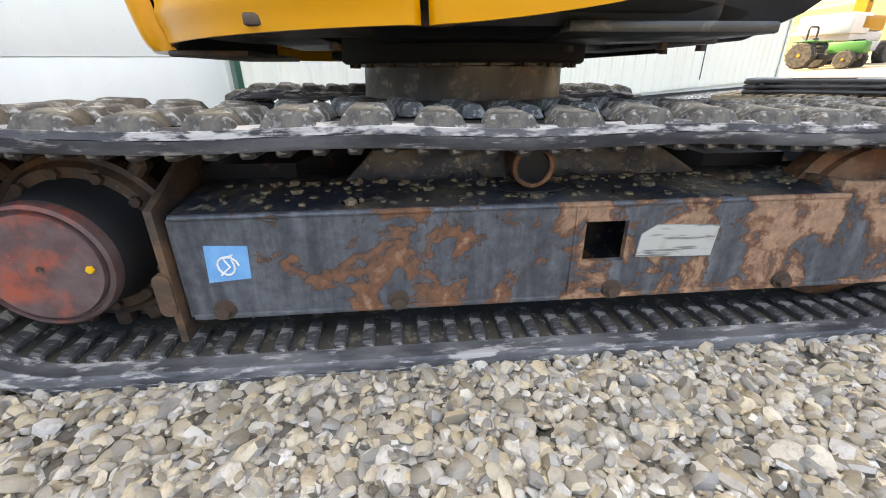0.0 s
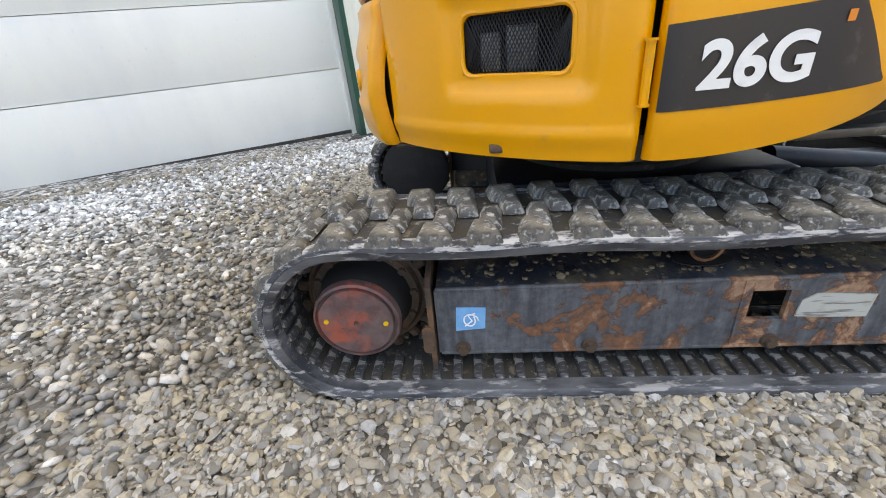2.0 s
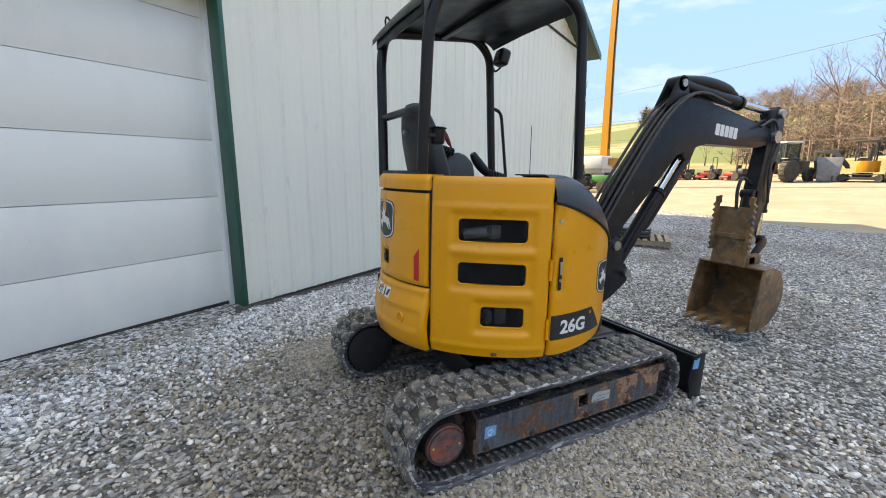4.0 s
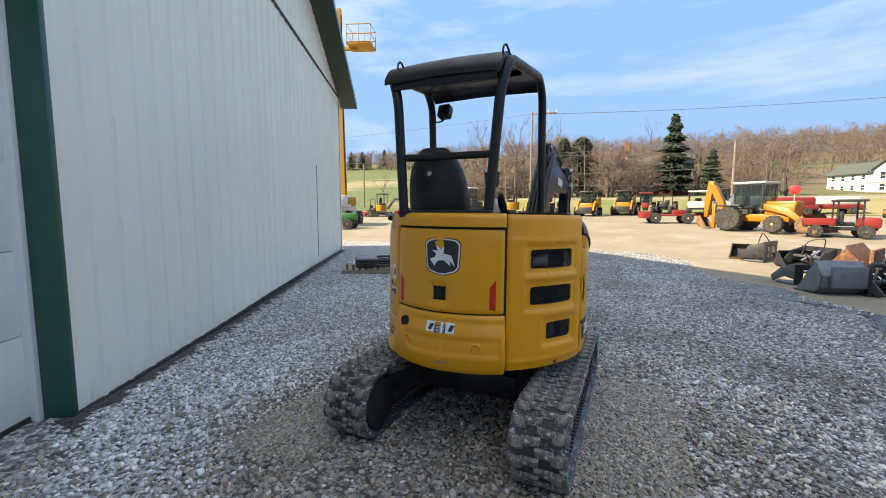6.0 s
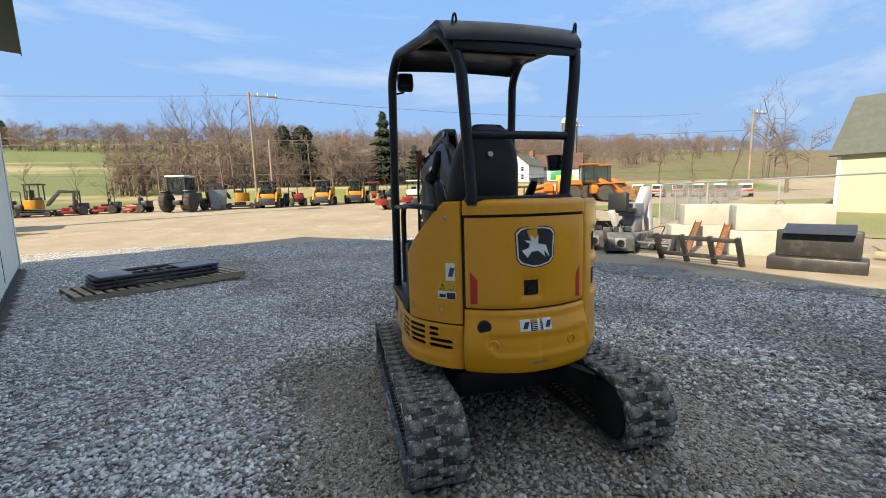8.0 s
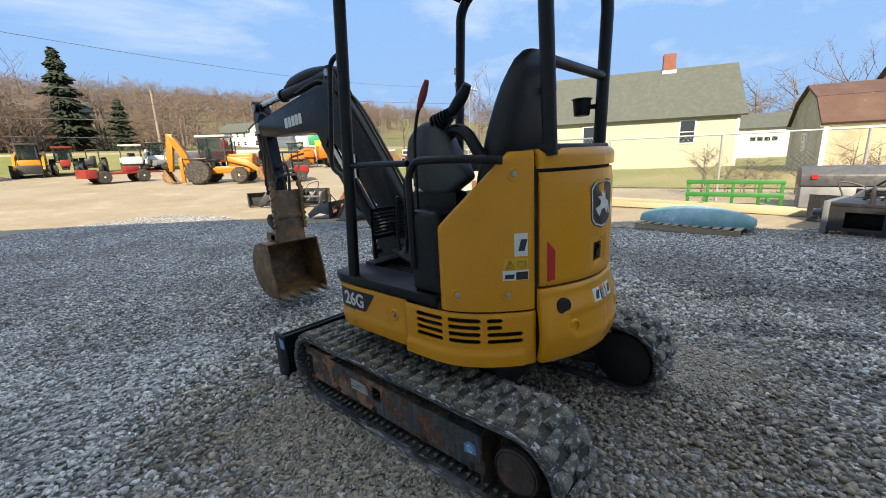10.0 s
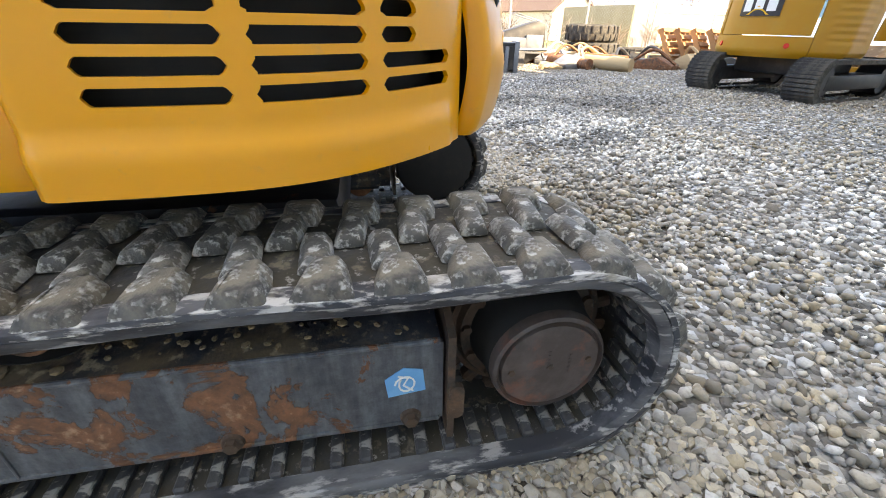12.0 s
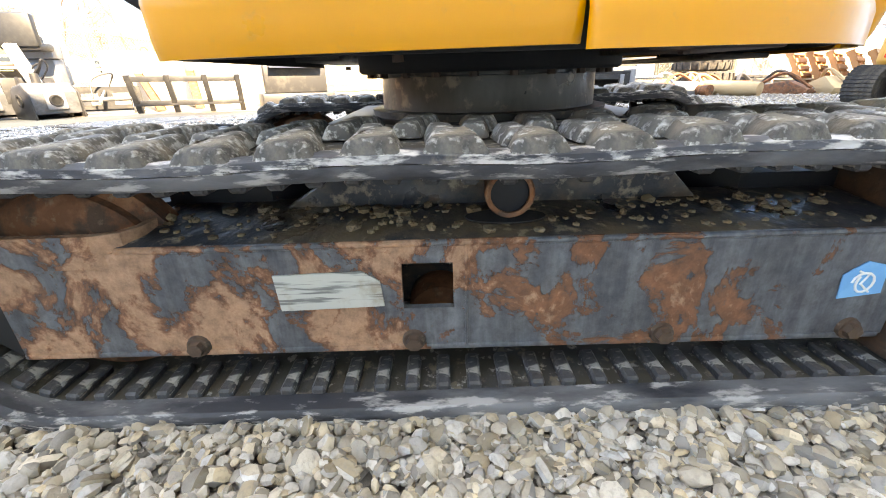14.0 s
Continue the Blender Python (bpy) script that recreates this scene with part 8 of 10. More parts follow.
make_house("long_barn", "long white barn with a rust-red roof", frame_at(44.0, 68.8, 34.0, 75.6, 3.6), 8, 12.0, 2.7, 3.0, M_WHITEP, M_REDROOF, [("x0", 3, 1, 0.8, 1), ("x0", 7, 1, 0.8, 1)], None, category="barn")
make_house("brick_house", "red brick house among bare trees", frame_at(8.4, 66.5, -0.9, 67.5, 3.6), 8, 9.4, 4.6, 1.5, M_BRICK, M_SHINGLE, [("x0", a, z, 0.9, 1.4) for a in (0.8, 2.7, 4.6, 6.5, 8.2) for z in (0.7, 2.8)], (2.0, 8.8, 8.3))
make_house("white_metal_shed", "long white metal storage building", frame_at(25.6, -28.5, 28.2, -20.6, 0.1), 8, 8.5, 1.95, 0.5, M_WHITEP, M_WHITEP, [], None, 0.1, category="shed")
silo = thing("silo", "old grey farm silo with white domed cap", "silo", Matrix.Translation((55.3, 92.1, 3.5)))
part("wall", cyl(bmesh.new(), (0, 0, -1), (0, 0, 15.2), 1.9, 1.9, 40), M_SILO, silo)
for i in range(12):
    part("hoop", lathe(bmesh.new(), (0, 0, 0.8 + i * 1.2), (0, 0, 1), [(0, 1.9), (0, 1.95), (0.08, 1.95), (0.08, 1.9)], 40), M_SILO, silo)
part("dome", lathe(bmesh.new(), (0, 0, 15.2), (0, 0, 1), [(0, 2.0), (0.4, 2.0)] + [(0.4 + 1.3 * math.sin(a), 2.0 * math.cos(a)) for a in [i * math.pi / 16 for i in range(9)]], 40), M_WHITEP, silo, "white domed cap")
part("chute", boxes((-0.4, 0.4, -2.4, -1.9, -1, 15)), M_SILO, silo)

# ---- vehicles and clutter round the yard ----
M_TYRE = material("tyre_rubber", (0.030, 0.029, 0.028), 0.85, spread=(((0.11, 0.095, 0.075), 9, 0.45, 0.65, 0.7),), bump=((30, 0.01),))
M_CASE = material("machine_orange_yellow", (0.42, 0.15, 0.007), 0.4, spread=(((0.42, 0.17, 0.03), 3, 0.45, 0.7, 0.6), (RUST, 9, 0.62, 0.7, 0.5)))
M_ORNG = material("loader_orange", (0.40, 0.12, 0.008), 0.42, spread=(((0.38, 0.13, 0.03), 3, 0.45, 0.7, 0.6), (RUST, 9, 0.62, 0.7, 0.5)))
M_MRED = material("machine_red", (0.27, 0.026, 0.020), 0.4, spread=(((0.19, 0.026, 0.02), 4, 0.45, 0.7, 0.6),))
M_MYEL = material("machine_yellow", (0.42, 0.185, 0.008), 0.4, spread=(((0.42, 0.22, 0.025), 4, 0.45, 0.7, 0.6),))
M_MBLK = material("machine_black", (0.025, 0.025, 0.027), 0.45, spread=(((0.08, 0.075, 0.07), 6, 0.5, 0.7, 0.6),))
M_MGRN = material("implement_green", (0.025, 0.16, 0.035), 0.45, spread=(((0.04, 0.20, 0.055), 6, 0.5, 0.7, 0.6),))
M_MGRY = material("machine_grey", (0.20, 0.21, 0.23), 0.45, 0.2, spread=(((0.12, 0.125, 0.13), 5, 0.45, 0.7, 0.7), (RUST, 12, 0.64, 0.72, 0.5)))
M_MWHT = material("machine_white", (0.55, 0.55, 0.54), 0.4, spread=(((0.40, 0.39, 0.37), 5, 0.5, 0.7, 0.6),))
M_CABGL = material("cab_glass", (0.03, 0.045, 0.05), 0.05)
def see_through(mt, tint, share):
    ns, ln = mt.node_tree.nodes, mt.node_tree.links
    tr = ns.new("ShaderNodeBsdfTransparent")
    tr.inputs["Color"].default_value = (*tint, 1)
    mx = ns.new("ShaderNodeMixShader")
    mx.inputs["Fac"].default_value = share
    ln.new(ns["Principled BSDF"].outputs["BSDF"], mx.inputs[1])
    ln.new(tr.outputs["BSDF"], mx.inputs[2])
    ln.new(mx.outputs["Shader"], ns["Material Output"].inputs["Surface"])
see_through(M_CABGL, (0.86, 0.92, 0.92), 0.78)
M_TAN = material("wheel_tan", (0.62, 0.42, 0.14), 0.5, spread=(((0.4, 0.28, 0.12), 8, 0.5, 0.7, 0.6),))
M_WOODP = material("pallet_wood", (0.33, 0.26, 0.18), 0.9, rnd=0.25, spread=(((0.22, 0.17, 0.12), 5, 0.45, 0.65, 0.7, 6, (1, 0.1, 1)), ((0.42, 0.36, 0.28), 14, 0.55, 0.7, 0.5)), bump=((30, 0.002, (1, 0.1, 1)),))
M_BLOCK = material("pale_concrete_block", (0.38, 0.37, 0.335), 0.9, spread=(((0.30, 0.28, 0.24), 2, 0.45, 0.65, 0.7), ((0.44, 0.43, 0.39), 8, 0.5, 0.7, 0.5)), bump=((20, 0.008),))
M_FENCE = material("galvanised_fence", (0.45, 0.46, 0.46), 0.5, 0.6, spread=(((0.3, 0.3, 0.3), 10, 0.5, 0.7, 0.5),))
M_BOAT = material("teal_boat_hull", (0.10, 0.27, 0.28), 0.4, spread=(((0.22, 0.36, 0.46), 2.2, 0.45, 0.6, 0.8), ((0.5, 0.58, 0.62), 5, 0.58, 0.7, 0.6)))
M_TIMBER = material("yellowed_timber", (0.46, 0.38, 0.25), 0.85, rnd=0.15, spread=(((0.36, 0.29, 0.19), 5, 0.45, 0.65, 0.7, 6, (1, 0.1, 1)),), bump=((30, 0.002),))


def wheel(parent, x, y, r, w, rim_mat, rim=0.55, name="wheel"):
    """A tyre with cleats and a dished rim, axle along x."""
    b = lathe(bmesh.new(), (x - w / 2, y, r), (1, 0, 0), [(0, r * rim), (0, r * 0.86), (w * 0.12, r * 0.95), (w * 0.2, r * 0.965), (w * 0.8, r * 0.965), (w * 0.88, r * 0.95), (w, r * 0.86), (w, r * rim)], 28)
    for i in range(16):
        a = 2 * math.pi * i / 16
        m = Matrix.Translation((x, y, r)) @ Matrix.Rotation(a, 4, "X")
        for s in (-1, 1):
            box(b, s * w * 0.04, s * w * 0.46, -r * 0.05, r * 0.05, r * 0.94, r * 1.0, 0, 1, m @ Matrix.Rotation(s * 0.3, 4, "Z"))
    tyre = part(name, b, M_TYRE, parent)
    b = bmesh.new()
    for s in (-1, 1):
        lathe(b, (x + s * w * 0.36, y, r), (s, 0, 0), [(0.10 * w, r * rim), (0.12 * w, r * (rim - 0.05)), (0, r * rim * 0.6), (0.02, r * 0.16), (0.06, r * 0.12), (0.06, 0)], 22)
    part("rim", b, rim_mat, tyre)
    return tyre


def crawler(parent, x, w, l, h, mat=None):
    """A simple track unit with belt, idlers and lugs."""
    b = bmesh.new()
    r = h / 2
    poly = [(l / 2 - r + r * math.sin(a), r + r * math.cos(a)) for a in [math.pi * i / 10 for i in range(11)]] + [(-l / 2 + r - r * math.sin(a), r - r * math.cos(a)) for a in [math.pi * i / 10 for i in range(11)]]
    inner = [(y * 0.90, r + (z - r) * 0.80) for y, z in poly]
    V = [[(xx, y, z) for y, z in poly] for xx in (x - w / 2, x + w / 2)]
    rows = [[(x - w / 2, y, z) for y, z in inner], [(x - w / 2, y, z) for y, z in poly], [(x + w / 2, y, z) for y, z in poly], [(x + w / 2, y, z) for y, z in inner]]
    rings(b, rows, False)
    t = part("track", b, M_TYRE, parent)
    n = 34
    lug = mesh_of("lug", box(bmesh.new(), -w / 2, w / 2, -0.02, 0.02, -0.02, 0.02), M_TYRE)
    for i in range(n):
        k = i / n * len(poly)
        a, c = poly[int(k) % len(poly)], poly[(int(k) + 1) % len(poly)]
        f = k - int(k)
        piece("lug", lug, t, Matrix.Translation((x, a[0] + (c[0] - a[0]) * f, a[1] + (c[1] - a[1]) * f)))
    b = bmesh.new()
    box(b, x - w * 0.3, x + w * 0.42, -l * 0.36, l * 0.36, h * 0.30, h * 0.66, 0.02)
    for y in (-l / 2 + r, l / 2 - r):
        lathe(b, (x - w * 0.4, y, r), (1, 0, 0), [(0, r * 0.3), (0, r * 0.7), (w * 0.8, r * 0.7), (w * 0.8, r * 0.3)], 20)
    part("track_frame", b, mat or M_MBLK, t)


def cab(parent, x0, x1, y0, y1, z0, z1, post=M_MBLK, roof=M_MBLK, glass=True):
    for x in (x0, x1):
        for y in (y0, y1):
            part("cab_post", box(bmesh.new(), x - 0.035, x + 0.035, y - 0.035, y + 0.035, z0, z1, 0.01, 1), post, parent)
    part("cab_sill", boxes((x0, x1, y0, y0 + 0.05, z0, z0 + 0.06)), post, parent)
    part("cab_roof", boxes((x0 - 0.1, x1 + 0.1, y0 - 0.1, y1 + 0.15, z1, z1 + 0.11), bevel=0.04), roof, parent)
    if glass:
        part("cab_glass", boxes((x0 - 0.005, x0 + 0.005, y0 + 0.04, y1 - 0.04, z0 + 0.1, z1 - 0.03), (x1 - 0.005, x1 + 0.005, y0 + 0.04, y1 - 0.04, z0 + 0.1, z1 - 0.03), (x0 + 0.04, x1 - 0.04, y1 - 0.005, y1 + 0.005, z0 + 0.1, z1 - 0.03), (x0 + 0.04, x1 - 0.04, y0 - 0.005, y0 + 0.005, z0 + 0.1, z1 - 0.03)), M_CABGL, parent)
    part("operator_seat", boxes(((x0 + x1) / 2 - 0.25, (x0 + x1) / 2 + 0.25, y0 + 0.15, y0 + 0.32, z0, z0 + 0.75), ((x0 + x1) / 2 - 0.25, (x0 + x1) / 2 + 0.25, y0 + 0.2, y0 + 0.75, z0, z0 + 0.2), bevel=0.05), M_SEAT, parent)


def scoop(parent, x0, x1, y, z, d, h, mat, name="loader_bucket"):
    """An open bucket whose mouth looks along +y."""
    prof = [(y + d, z), (y + 0.2 * d, z + 0.02), (y, z + 0.25 * h), (y - 0.02, z + 0.6 * h), (y + 0.3 * d, z + h)]
    inn = [(a + 0.03, c + 0.03) for a, c in prof]
    b = prism(bmesh.new(), prof + inn[::-1], "x", x0, x1)
    for x in (x0, x1 - 0.03):
        prism(b, prof, "x", x, x + 0.03)
    return part(name, b, mat, parent)


def make_backhoe(m, label):
    th = thing("backhoe_loader", label, "backhoe", m)
    for s in (-1, 1):
        wheel(th, s * 0.85, -0.9, 0.68, 0.45, M_TAN)
        wheel(th, s * 0.85, 1.25, 0.45, 0.32, M_TAN)
    part("chassis", boxes((-0.4, 0.4, -1.5, 1.7, 0.55, 0.95), (-0.42, 0.42, 0.55, 1.9, 0.9, 1.45), bevel=0.06), M_CASE, th)
    for bx in ((-1.05, -0.62, -1.5, -0.3, 1.35, 1.45), (0.62, 1.05, -1.5, -0.3, 1.35, 1.45)):
        part("fender", boxes(bx, bevel=0.04), M_MBLK, th)
    part("hood", boxes((-0.40, 0.40, 0.5, 1.95, 1.30, 1.62), bevel=0.08), M_CASE, th)
    part("exhaust_stack", cyl(bmesh.new(), (0.25, 1.0, 1.6), (0.25, 1.0, 2.3), 0.04), M_MBLK, th)
    cab(th, -0.62, 0.62, -0.80, 0.55, 1.2, 2.55, M_MBLK, M_MWHT)
    for s in (-1, 1):
        part("loader_arm", prism_of([(0.4, 1.3), (0.6, 1.5), (1.7, 1.25), (2.5, 0.55), (2.4, 0.4), (1.6, 0.95), (0.6, 1.2)], "x", s * 0.5 - 0.07, s * 0.5 + 0.07, 0.02), M_CASE, th)
    scoop(th, -1.1, 1.1, 2.25, 0.08, 0.85, 0.85, M_BUCKET)
    part("hoe_boom", prism_of([(-1.75, 0.85), (-1.45, 0.9), (-1.70, 1.7), (-2.05, 2.35), (-2.35, 2.75), (-2.55, 2.65), (-2.30, 2.1), (-2.0, 1.6)], "x", -0.15, 0.15, 0.03), M_CASE, th)
    part("hoe_dipper", prism_of([(-2.25, 2.80), (-2.6, 2.85), (-2.78, 1.6), (-2.75, 0.75), (-2.55, 0.75), (-2.45, 1.5)], "x", -0.12, 0.12, 0.03), M_CASE, th)
    part("hoe_frame", boxes((-0.9, 0.9, -1.75, -1.5, 0.5, 1.0), (-0.95, -0.8, -1.8, -1.6, 0.15, 1.5), (0.8, 0.95, -1.8, -1.6, 0.15, 1.5), bevel=0.03), M_CASE, th)
    scoop(th, -0.3, 0.3, -3.05, 0.15, 0.6, 0.7, M_BUCKET, "hoe_bucket")
    return th


def make_wheel_loader(m, label):
    th = thing("wheel_loader", label, "loader", m)
    for s in (-1, 1):
        for y in (-1.35, 1.25):
            wheel(th, s * 0.95, y, 0.68, 0.5, M_ORNG)
    part("engine_body", boxes((-0.7, 0.7, -2.6, -0.5, 0.8, 1.85), bevel=0.12), M_ORNG, th)
    part("front_frame", boxes((-0.55, 0.55, 0.2, 2.0, 0.65, 1.4), bevel=0.08), M_ORNG, th)
    for bx in ((-1.25, -0.7, -2.0, -0.7, 1.42, 1.55), (0.7, 1.25, -2.0, -0.7, 1.42, 1.55), (-1.25, -0.55, 0.6, 1.9, 1.42, 1.52), (0.55, 1.25, 0.6, 1.9, 1.42, 1.52)):
        part("fender", boxes(bx, bevel=0.04), M_ORNG, th)
    cab(th, -0.68, 0.68, -0.6, 0.65, 1.45, 3.05, M_MBLK, M_ORNG)
    for s in (-1, 1):
        part("lift_arm", prism_of([(0.7, 1.7), (0.9, 1.95), (2.2, 1.3), (3.1, 0.6), (2.95, 0.4), (2.0, 0.9)], "x", s * 0.5 - 0.09, s * 0.5 + 0.09, 0.02), M_ORNG, th)
    scoop(th, -1.25, 1.25, 2.85, 0.05, 1.0, 1.1, M_BUCKET)
    part("exhaust_stack", cyl(bmesh.new(), (0.3, -1.6, 1.8), (0.3, -1.6, 2.6), 0.06), M_MBLK, th)
    return th


def make_skid_steer(m, label, body=M_MYEL):
    th = thing("skid_steer_loader", label, "skid steer", m, "skid steers")
    crawler(th, -0.75, 0.4, 1.9, 0.75)
    crawler(th, 0.75, 0.4, 1.9, 0.75)
    part("body", boxes((-0.55, 0.55, -1.3, 0.7, 0.35, 1.1), (-0.75, 0.75, -1.35, -0.5, 0.8, 1.5), bevel=0.08), body, th)
    cab(th, -0.45, 0.45, -0.5, 0.65, 0.95, 2.0, M_MBLK, M_MBLK)
    for s in (-1, 1):
        part("lift_arm", prism_of([(-1.25, 1.4), (-1.1, 1.65), (0.6, 1.25), (1.15, 0.5), (1.0, 0.4), (0.5, 1.0)], "x", s * 0.68 - 0.07, s * 0.68 + 0.07, 0.02), body, th)
    part("quick_hitch", boxes((-0.6, 0.6, 1.0, 1.12, 0.2, 0.75), bevel=0.02), M_MBLK, th)
    part("rear_grille", boxes((-0.5, 0.5, -1.40, -1.33, 0.55, 1.3), bevel=0.02), M_MBLK, th)
    return th


def make_tractor(m, label, body, rim, s=1.0, has_cab=True, roof=M_MWHT):
    th = thing("tractor", label, "tractor", m, "tractors")
    for k in (-1, 1):
        wheel(th, k * 0.85 * s, -0.8 * s, 0.75 * s, 0.45 * s, rim)
        wheel(th, k * 0.72 * s, 1.3 * s, 0.48 * s, 0.3 * s, rim)
    part("hood", boxes((-0.35 * s, 0.35 * s, 0.2 * s, 1.9 * s, 0.8 * s, 1.4 * s), bevel=0.08 * s), body, th)
    part("chassis", boxes((-0.25 * s, 0.25 * s, -1.2 * s, 1.7 * s, 0.5 * s, 0.85 * s), bevel=0.04), M_MBLK, th)
    for x0 in (-1.05 * s, 0.55 * s):
        part("fender", boxes((x0, x0 + 0.5 * s, -1.3 * s, -0.2 * s, 1.45 * s, 1.55 * s), bevel=0.05 * s), body, th)
    if has_cab:
        cab(th, -0.6 * s, 0.6 * s, -1.0 * s, 0.3 * s, 1.2 * s, 2.5 * s, M_MBLK, roof)
    else:
        part("rollbar", tube(bmesh.new(), bend([(-0.5 * s, -0.9 * s, 1.0 * s), (-0.5 * s, -0.9 * s, 2.3 * s), (0.5 * s, -0.9 * s, 2.3 * s), (0.5 * s, -0.9 * s, 1.0 * s)], 0.15), 0.04, 8), M_MBLK, th)
        part("seat", boxes((-0.25 * s, 0.25 * s, -0.7 * s, -0.2 * s, 1.1 * s, 1.25 * s), (-0.25 * s, 0.25 * s, -0.75 * s, -0.6 * s, 1.2 * s, 1.7 * s), bevel=0.04), M_SEAT, th)
    return th


def make_small_excavator(m, label, body, swing=0.0, scale=1.0, canopy=True):
    th = thing("small_excavator", label, "excavator", m @ Matrix.Scale(scale, 4), "parked excavators")
    crawler(th, -0.6, 0.3, 1.95, 0.46)
    crawler(th, 0.6, 0.3, 1.95, 0.46)
    part("car_body", boxes((-0.45, 0.45, -0.4, 0.4, 0.25, 0.55), bevel=0.04), M_MBLK, th)
    b = bmesh.new()
    poly = [(0.70 * math.sin(a), -0.70 * math.cos(a)) for a in [radians(t) for t in range(-110, 111, 10)]]
    prism(b, poly, "z", 0.58, 1.25, 0.03)
    part("house", b, body, th)
    part("blade", boxes((-0.75, 0.75, 1.2, 1.25, 0.05, 0.36), bevel=0.01), M_MBLK, th)
    if canopy:
        cab(th, -0.5, 0.3, -0.45, 0.35, 1.25, 2.35, M_MBLK, M_MBLK, False)
    part("boom", prism_of([(0.6, 0.8), (0.8, 0.8), (1.5, 1.75), (2.3, 1.75), (2.35, 1.9), (1.4, 2.0), (0.7, 1.1)], "x", 0.05, 0.19, 0.02), M_MBLK, th)
    part("arm", prism_of([(2.25, 1.95), (2.45, 1.9), (2.3, 0.6), (2.15, 0.6)], "x", 0.06, 0.18, 0.02), M_MBLK, th)
    scoop(th, -0.15, 0.4, 2.0, 0.12, 0.45, 0.5, M_BUCKET, "bucket")
    return th


def make_mower(m, label, body=M_MRED):
    th = thing("riding_mower", label, "mower", m, "mowers")
    for s in (-1, 1):
        wheel(th, s * 0.5, -0.5, 0.3, 0.25, M_MBLK)
        wheel(th, s * 0.4, 0.7, 0.18, 0.14, M_MBLK)
    part("deck", boxes((-0.75, 0.75, -0.1, 0.6, 0.12, 0.32), bevel=0.06), body, th)
    part("engine", boxes((-0.4, 0.4, -0.9, -0.3, 0.4, 0.85), bevel=0.08), M_MBLK, th)
    part("seat", boxes((-0.25, 0.25, -0.25, 0.2, 0.55, 0.7), (-0.25, 0.25, -0.32, -0.2, 0.65, 1.1), bevel=0.05), M_SEAT, th)
    part("body", boxes((-0.45, 0.45, -0.5, 0.6, 0.32, 0.56), bevel=0.06), body, th)
    part("rollbar", tube(bmesh.new(), bend([(-0.42, -0.45, 0.5), (-0.42, -0.45, 1.7), (0.42, -0.45, 1.7), (0.42, -0.45, 0.5)], 0.1), 0.03, 8), M_MBLK, th)
    return th


def make_utv(m, label, body=M_MRED, canopy=M_MBLK):
    th = thing("utility_vehicle", label, "utility vehicle", m, "utility vehicles")
    for s in (-1, 1):
        for y in (-0.95, 0.95):
            wheel(th, s * 0.62, y, 0.33, 0.26, M_MGRY)
    part("chassis", boxes((-0.5, 0.5, -1.3, 1.4, 0.38, 0.55), bevel=0.03), M_MBLK, th)
    part("cargo_bed", boxes((-0.75, 0.75, -1.5, -0.2, 0.65, 0.70), (-0.75, -0.70, -1.5, -0.2, 0.70, 1.0), (0.70, 0.75, -1.5, -0.2, 0.70, 1.0), (-0.75, 0.75, -1.5, -1.45, 0.70, 1.0), (-0.75, 0.75, -0.25, -0.2, 0.70, 1.0), bevel=0.015), body, th)
    part("front_cowl", boxes((-0.65, 0.65, 0.75, 1.5, 0.5, 1.05), bevel=0.12), body, th)
    cab(th, -0.62, 0.62, -0.15, 0.8, 0.6, 1.85, M_MBLK, canopy, False)
    return th


make_backhoe(put(6.45, 21.6, -130) @ Matrix.Scale(0.9, 4), "orange-yellow backhoe loader with white cab roof on dirt")
make_wheel_loader(put(19.6, 28.9, -112), "orange articulated wheel loader parked on the dirt lot")
make_skid_steer(put(16.4, 31.8, 62), "orange compact loader beside a wheel loader", M_ORNG)
make_wheel_loader(put(22.8, 31.6, -115), "orange wheel loader parked behind other machines")
make_utv(put(8.81, 19.57, -100) @ Matrix.Scale(0.8, 4), "red utility vehicle with cargo bed and black canopy")
make_utv(put(6.0, 38.0, 170), "white utility vehicle parked at the lot's edge", M_MWHT, M_MWHT)
for x, y, a in ((-6.7, 33.2, 178), (-2.5, 34.6, 170), (0.3, 36.6, 172)):
    make_skid_steer(put(x, y, a), "yellow and black compact track loader facing the yard")
make_skid_steer(put(7.8, 38.6, 165), "white and red compact track loader", M_MWHT)
make_tractor(put(-4.8, 34.2, 200), "small red tractor parked between track loaders", M_MRED, M_MGRY, 0.72, False)
make_tractor(put(2.0, 37.0, 176), "red trencher tractor with a roof canopy", M_MRED, M_MRED, 0.72, True, M_MRED)
make_tractor(put(-12.1, 31.0, -10), "dark farm tractor with a white cab roof", M_MBLK, M_MGRY, 0.98)
make_tractor(put(3.6, 37.8, 165), "dark grey tractor parked at the end of the row", M_MBLK, M_MBLK, 0.72, False)
single("feed_bin", prism_of([(-0.5, 0.0), (0.5, 0.0), (0.62, 1.5), (-0.62, 1.5)], "y", -0.6, 0.6, 0.04), M_MGRY, "dark grey steel bin between parked machines", "bin", m=put(-10.3, 32.4, 20))
make_small_excavator(put(-8.8, 32.8, 100), "yellow mini excavator parked across the lot", M_MYEL)
make_small_excavator(put(-20.9, 30.6, -80), "yellow mini excavator with canopy across the lot", M_MYEL, 0, 0.9)
for x, y, a in ((-19.2, 31.2, 120), (-17.6, 32.0, 100), (-15.5, 31.8, 80), (-22.3, 30.4, 90)):
    make_mower(put(x, y, a), "red and black riding mower")
th = thing("mower_trailer", "low red frame implement on rubber wheels", "implement", put(3.1, 26.8, -80))
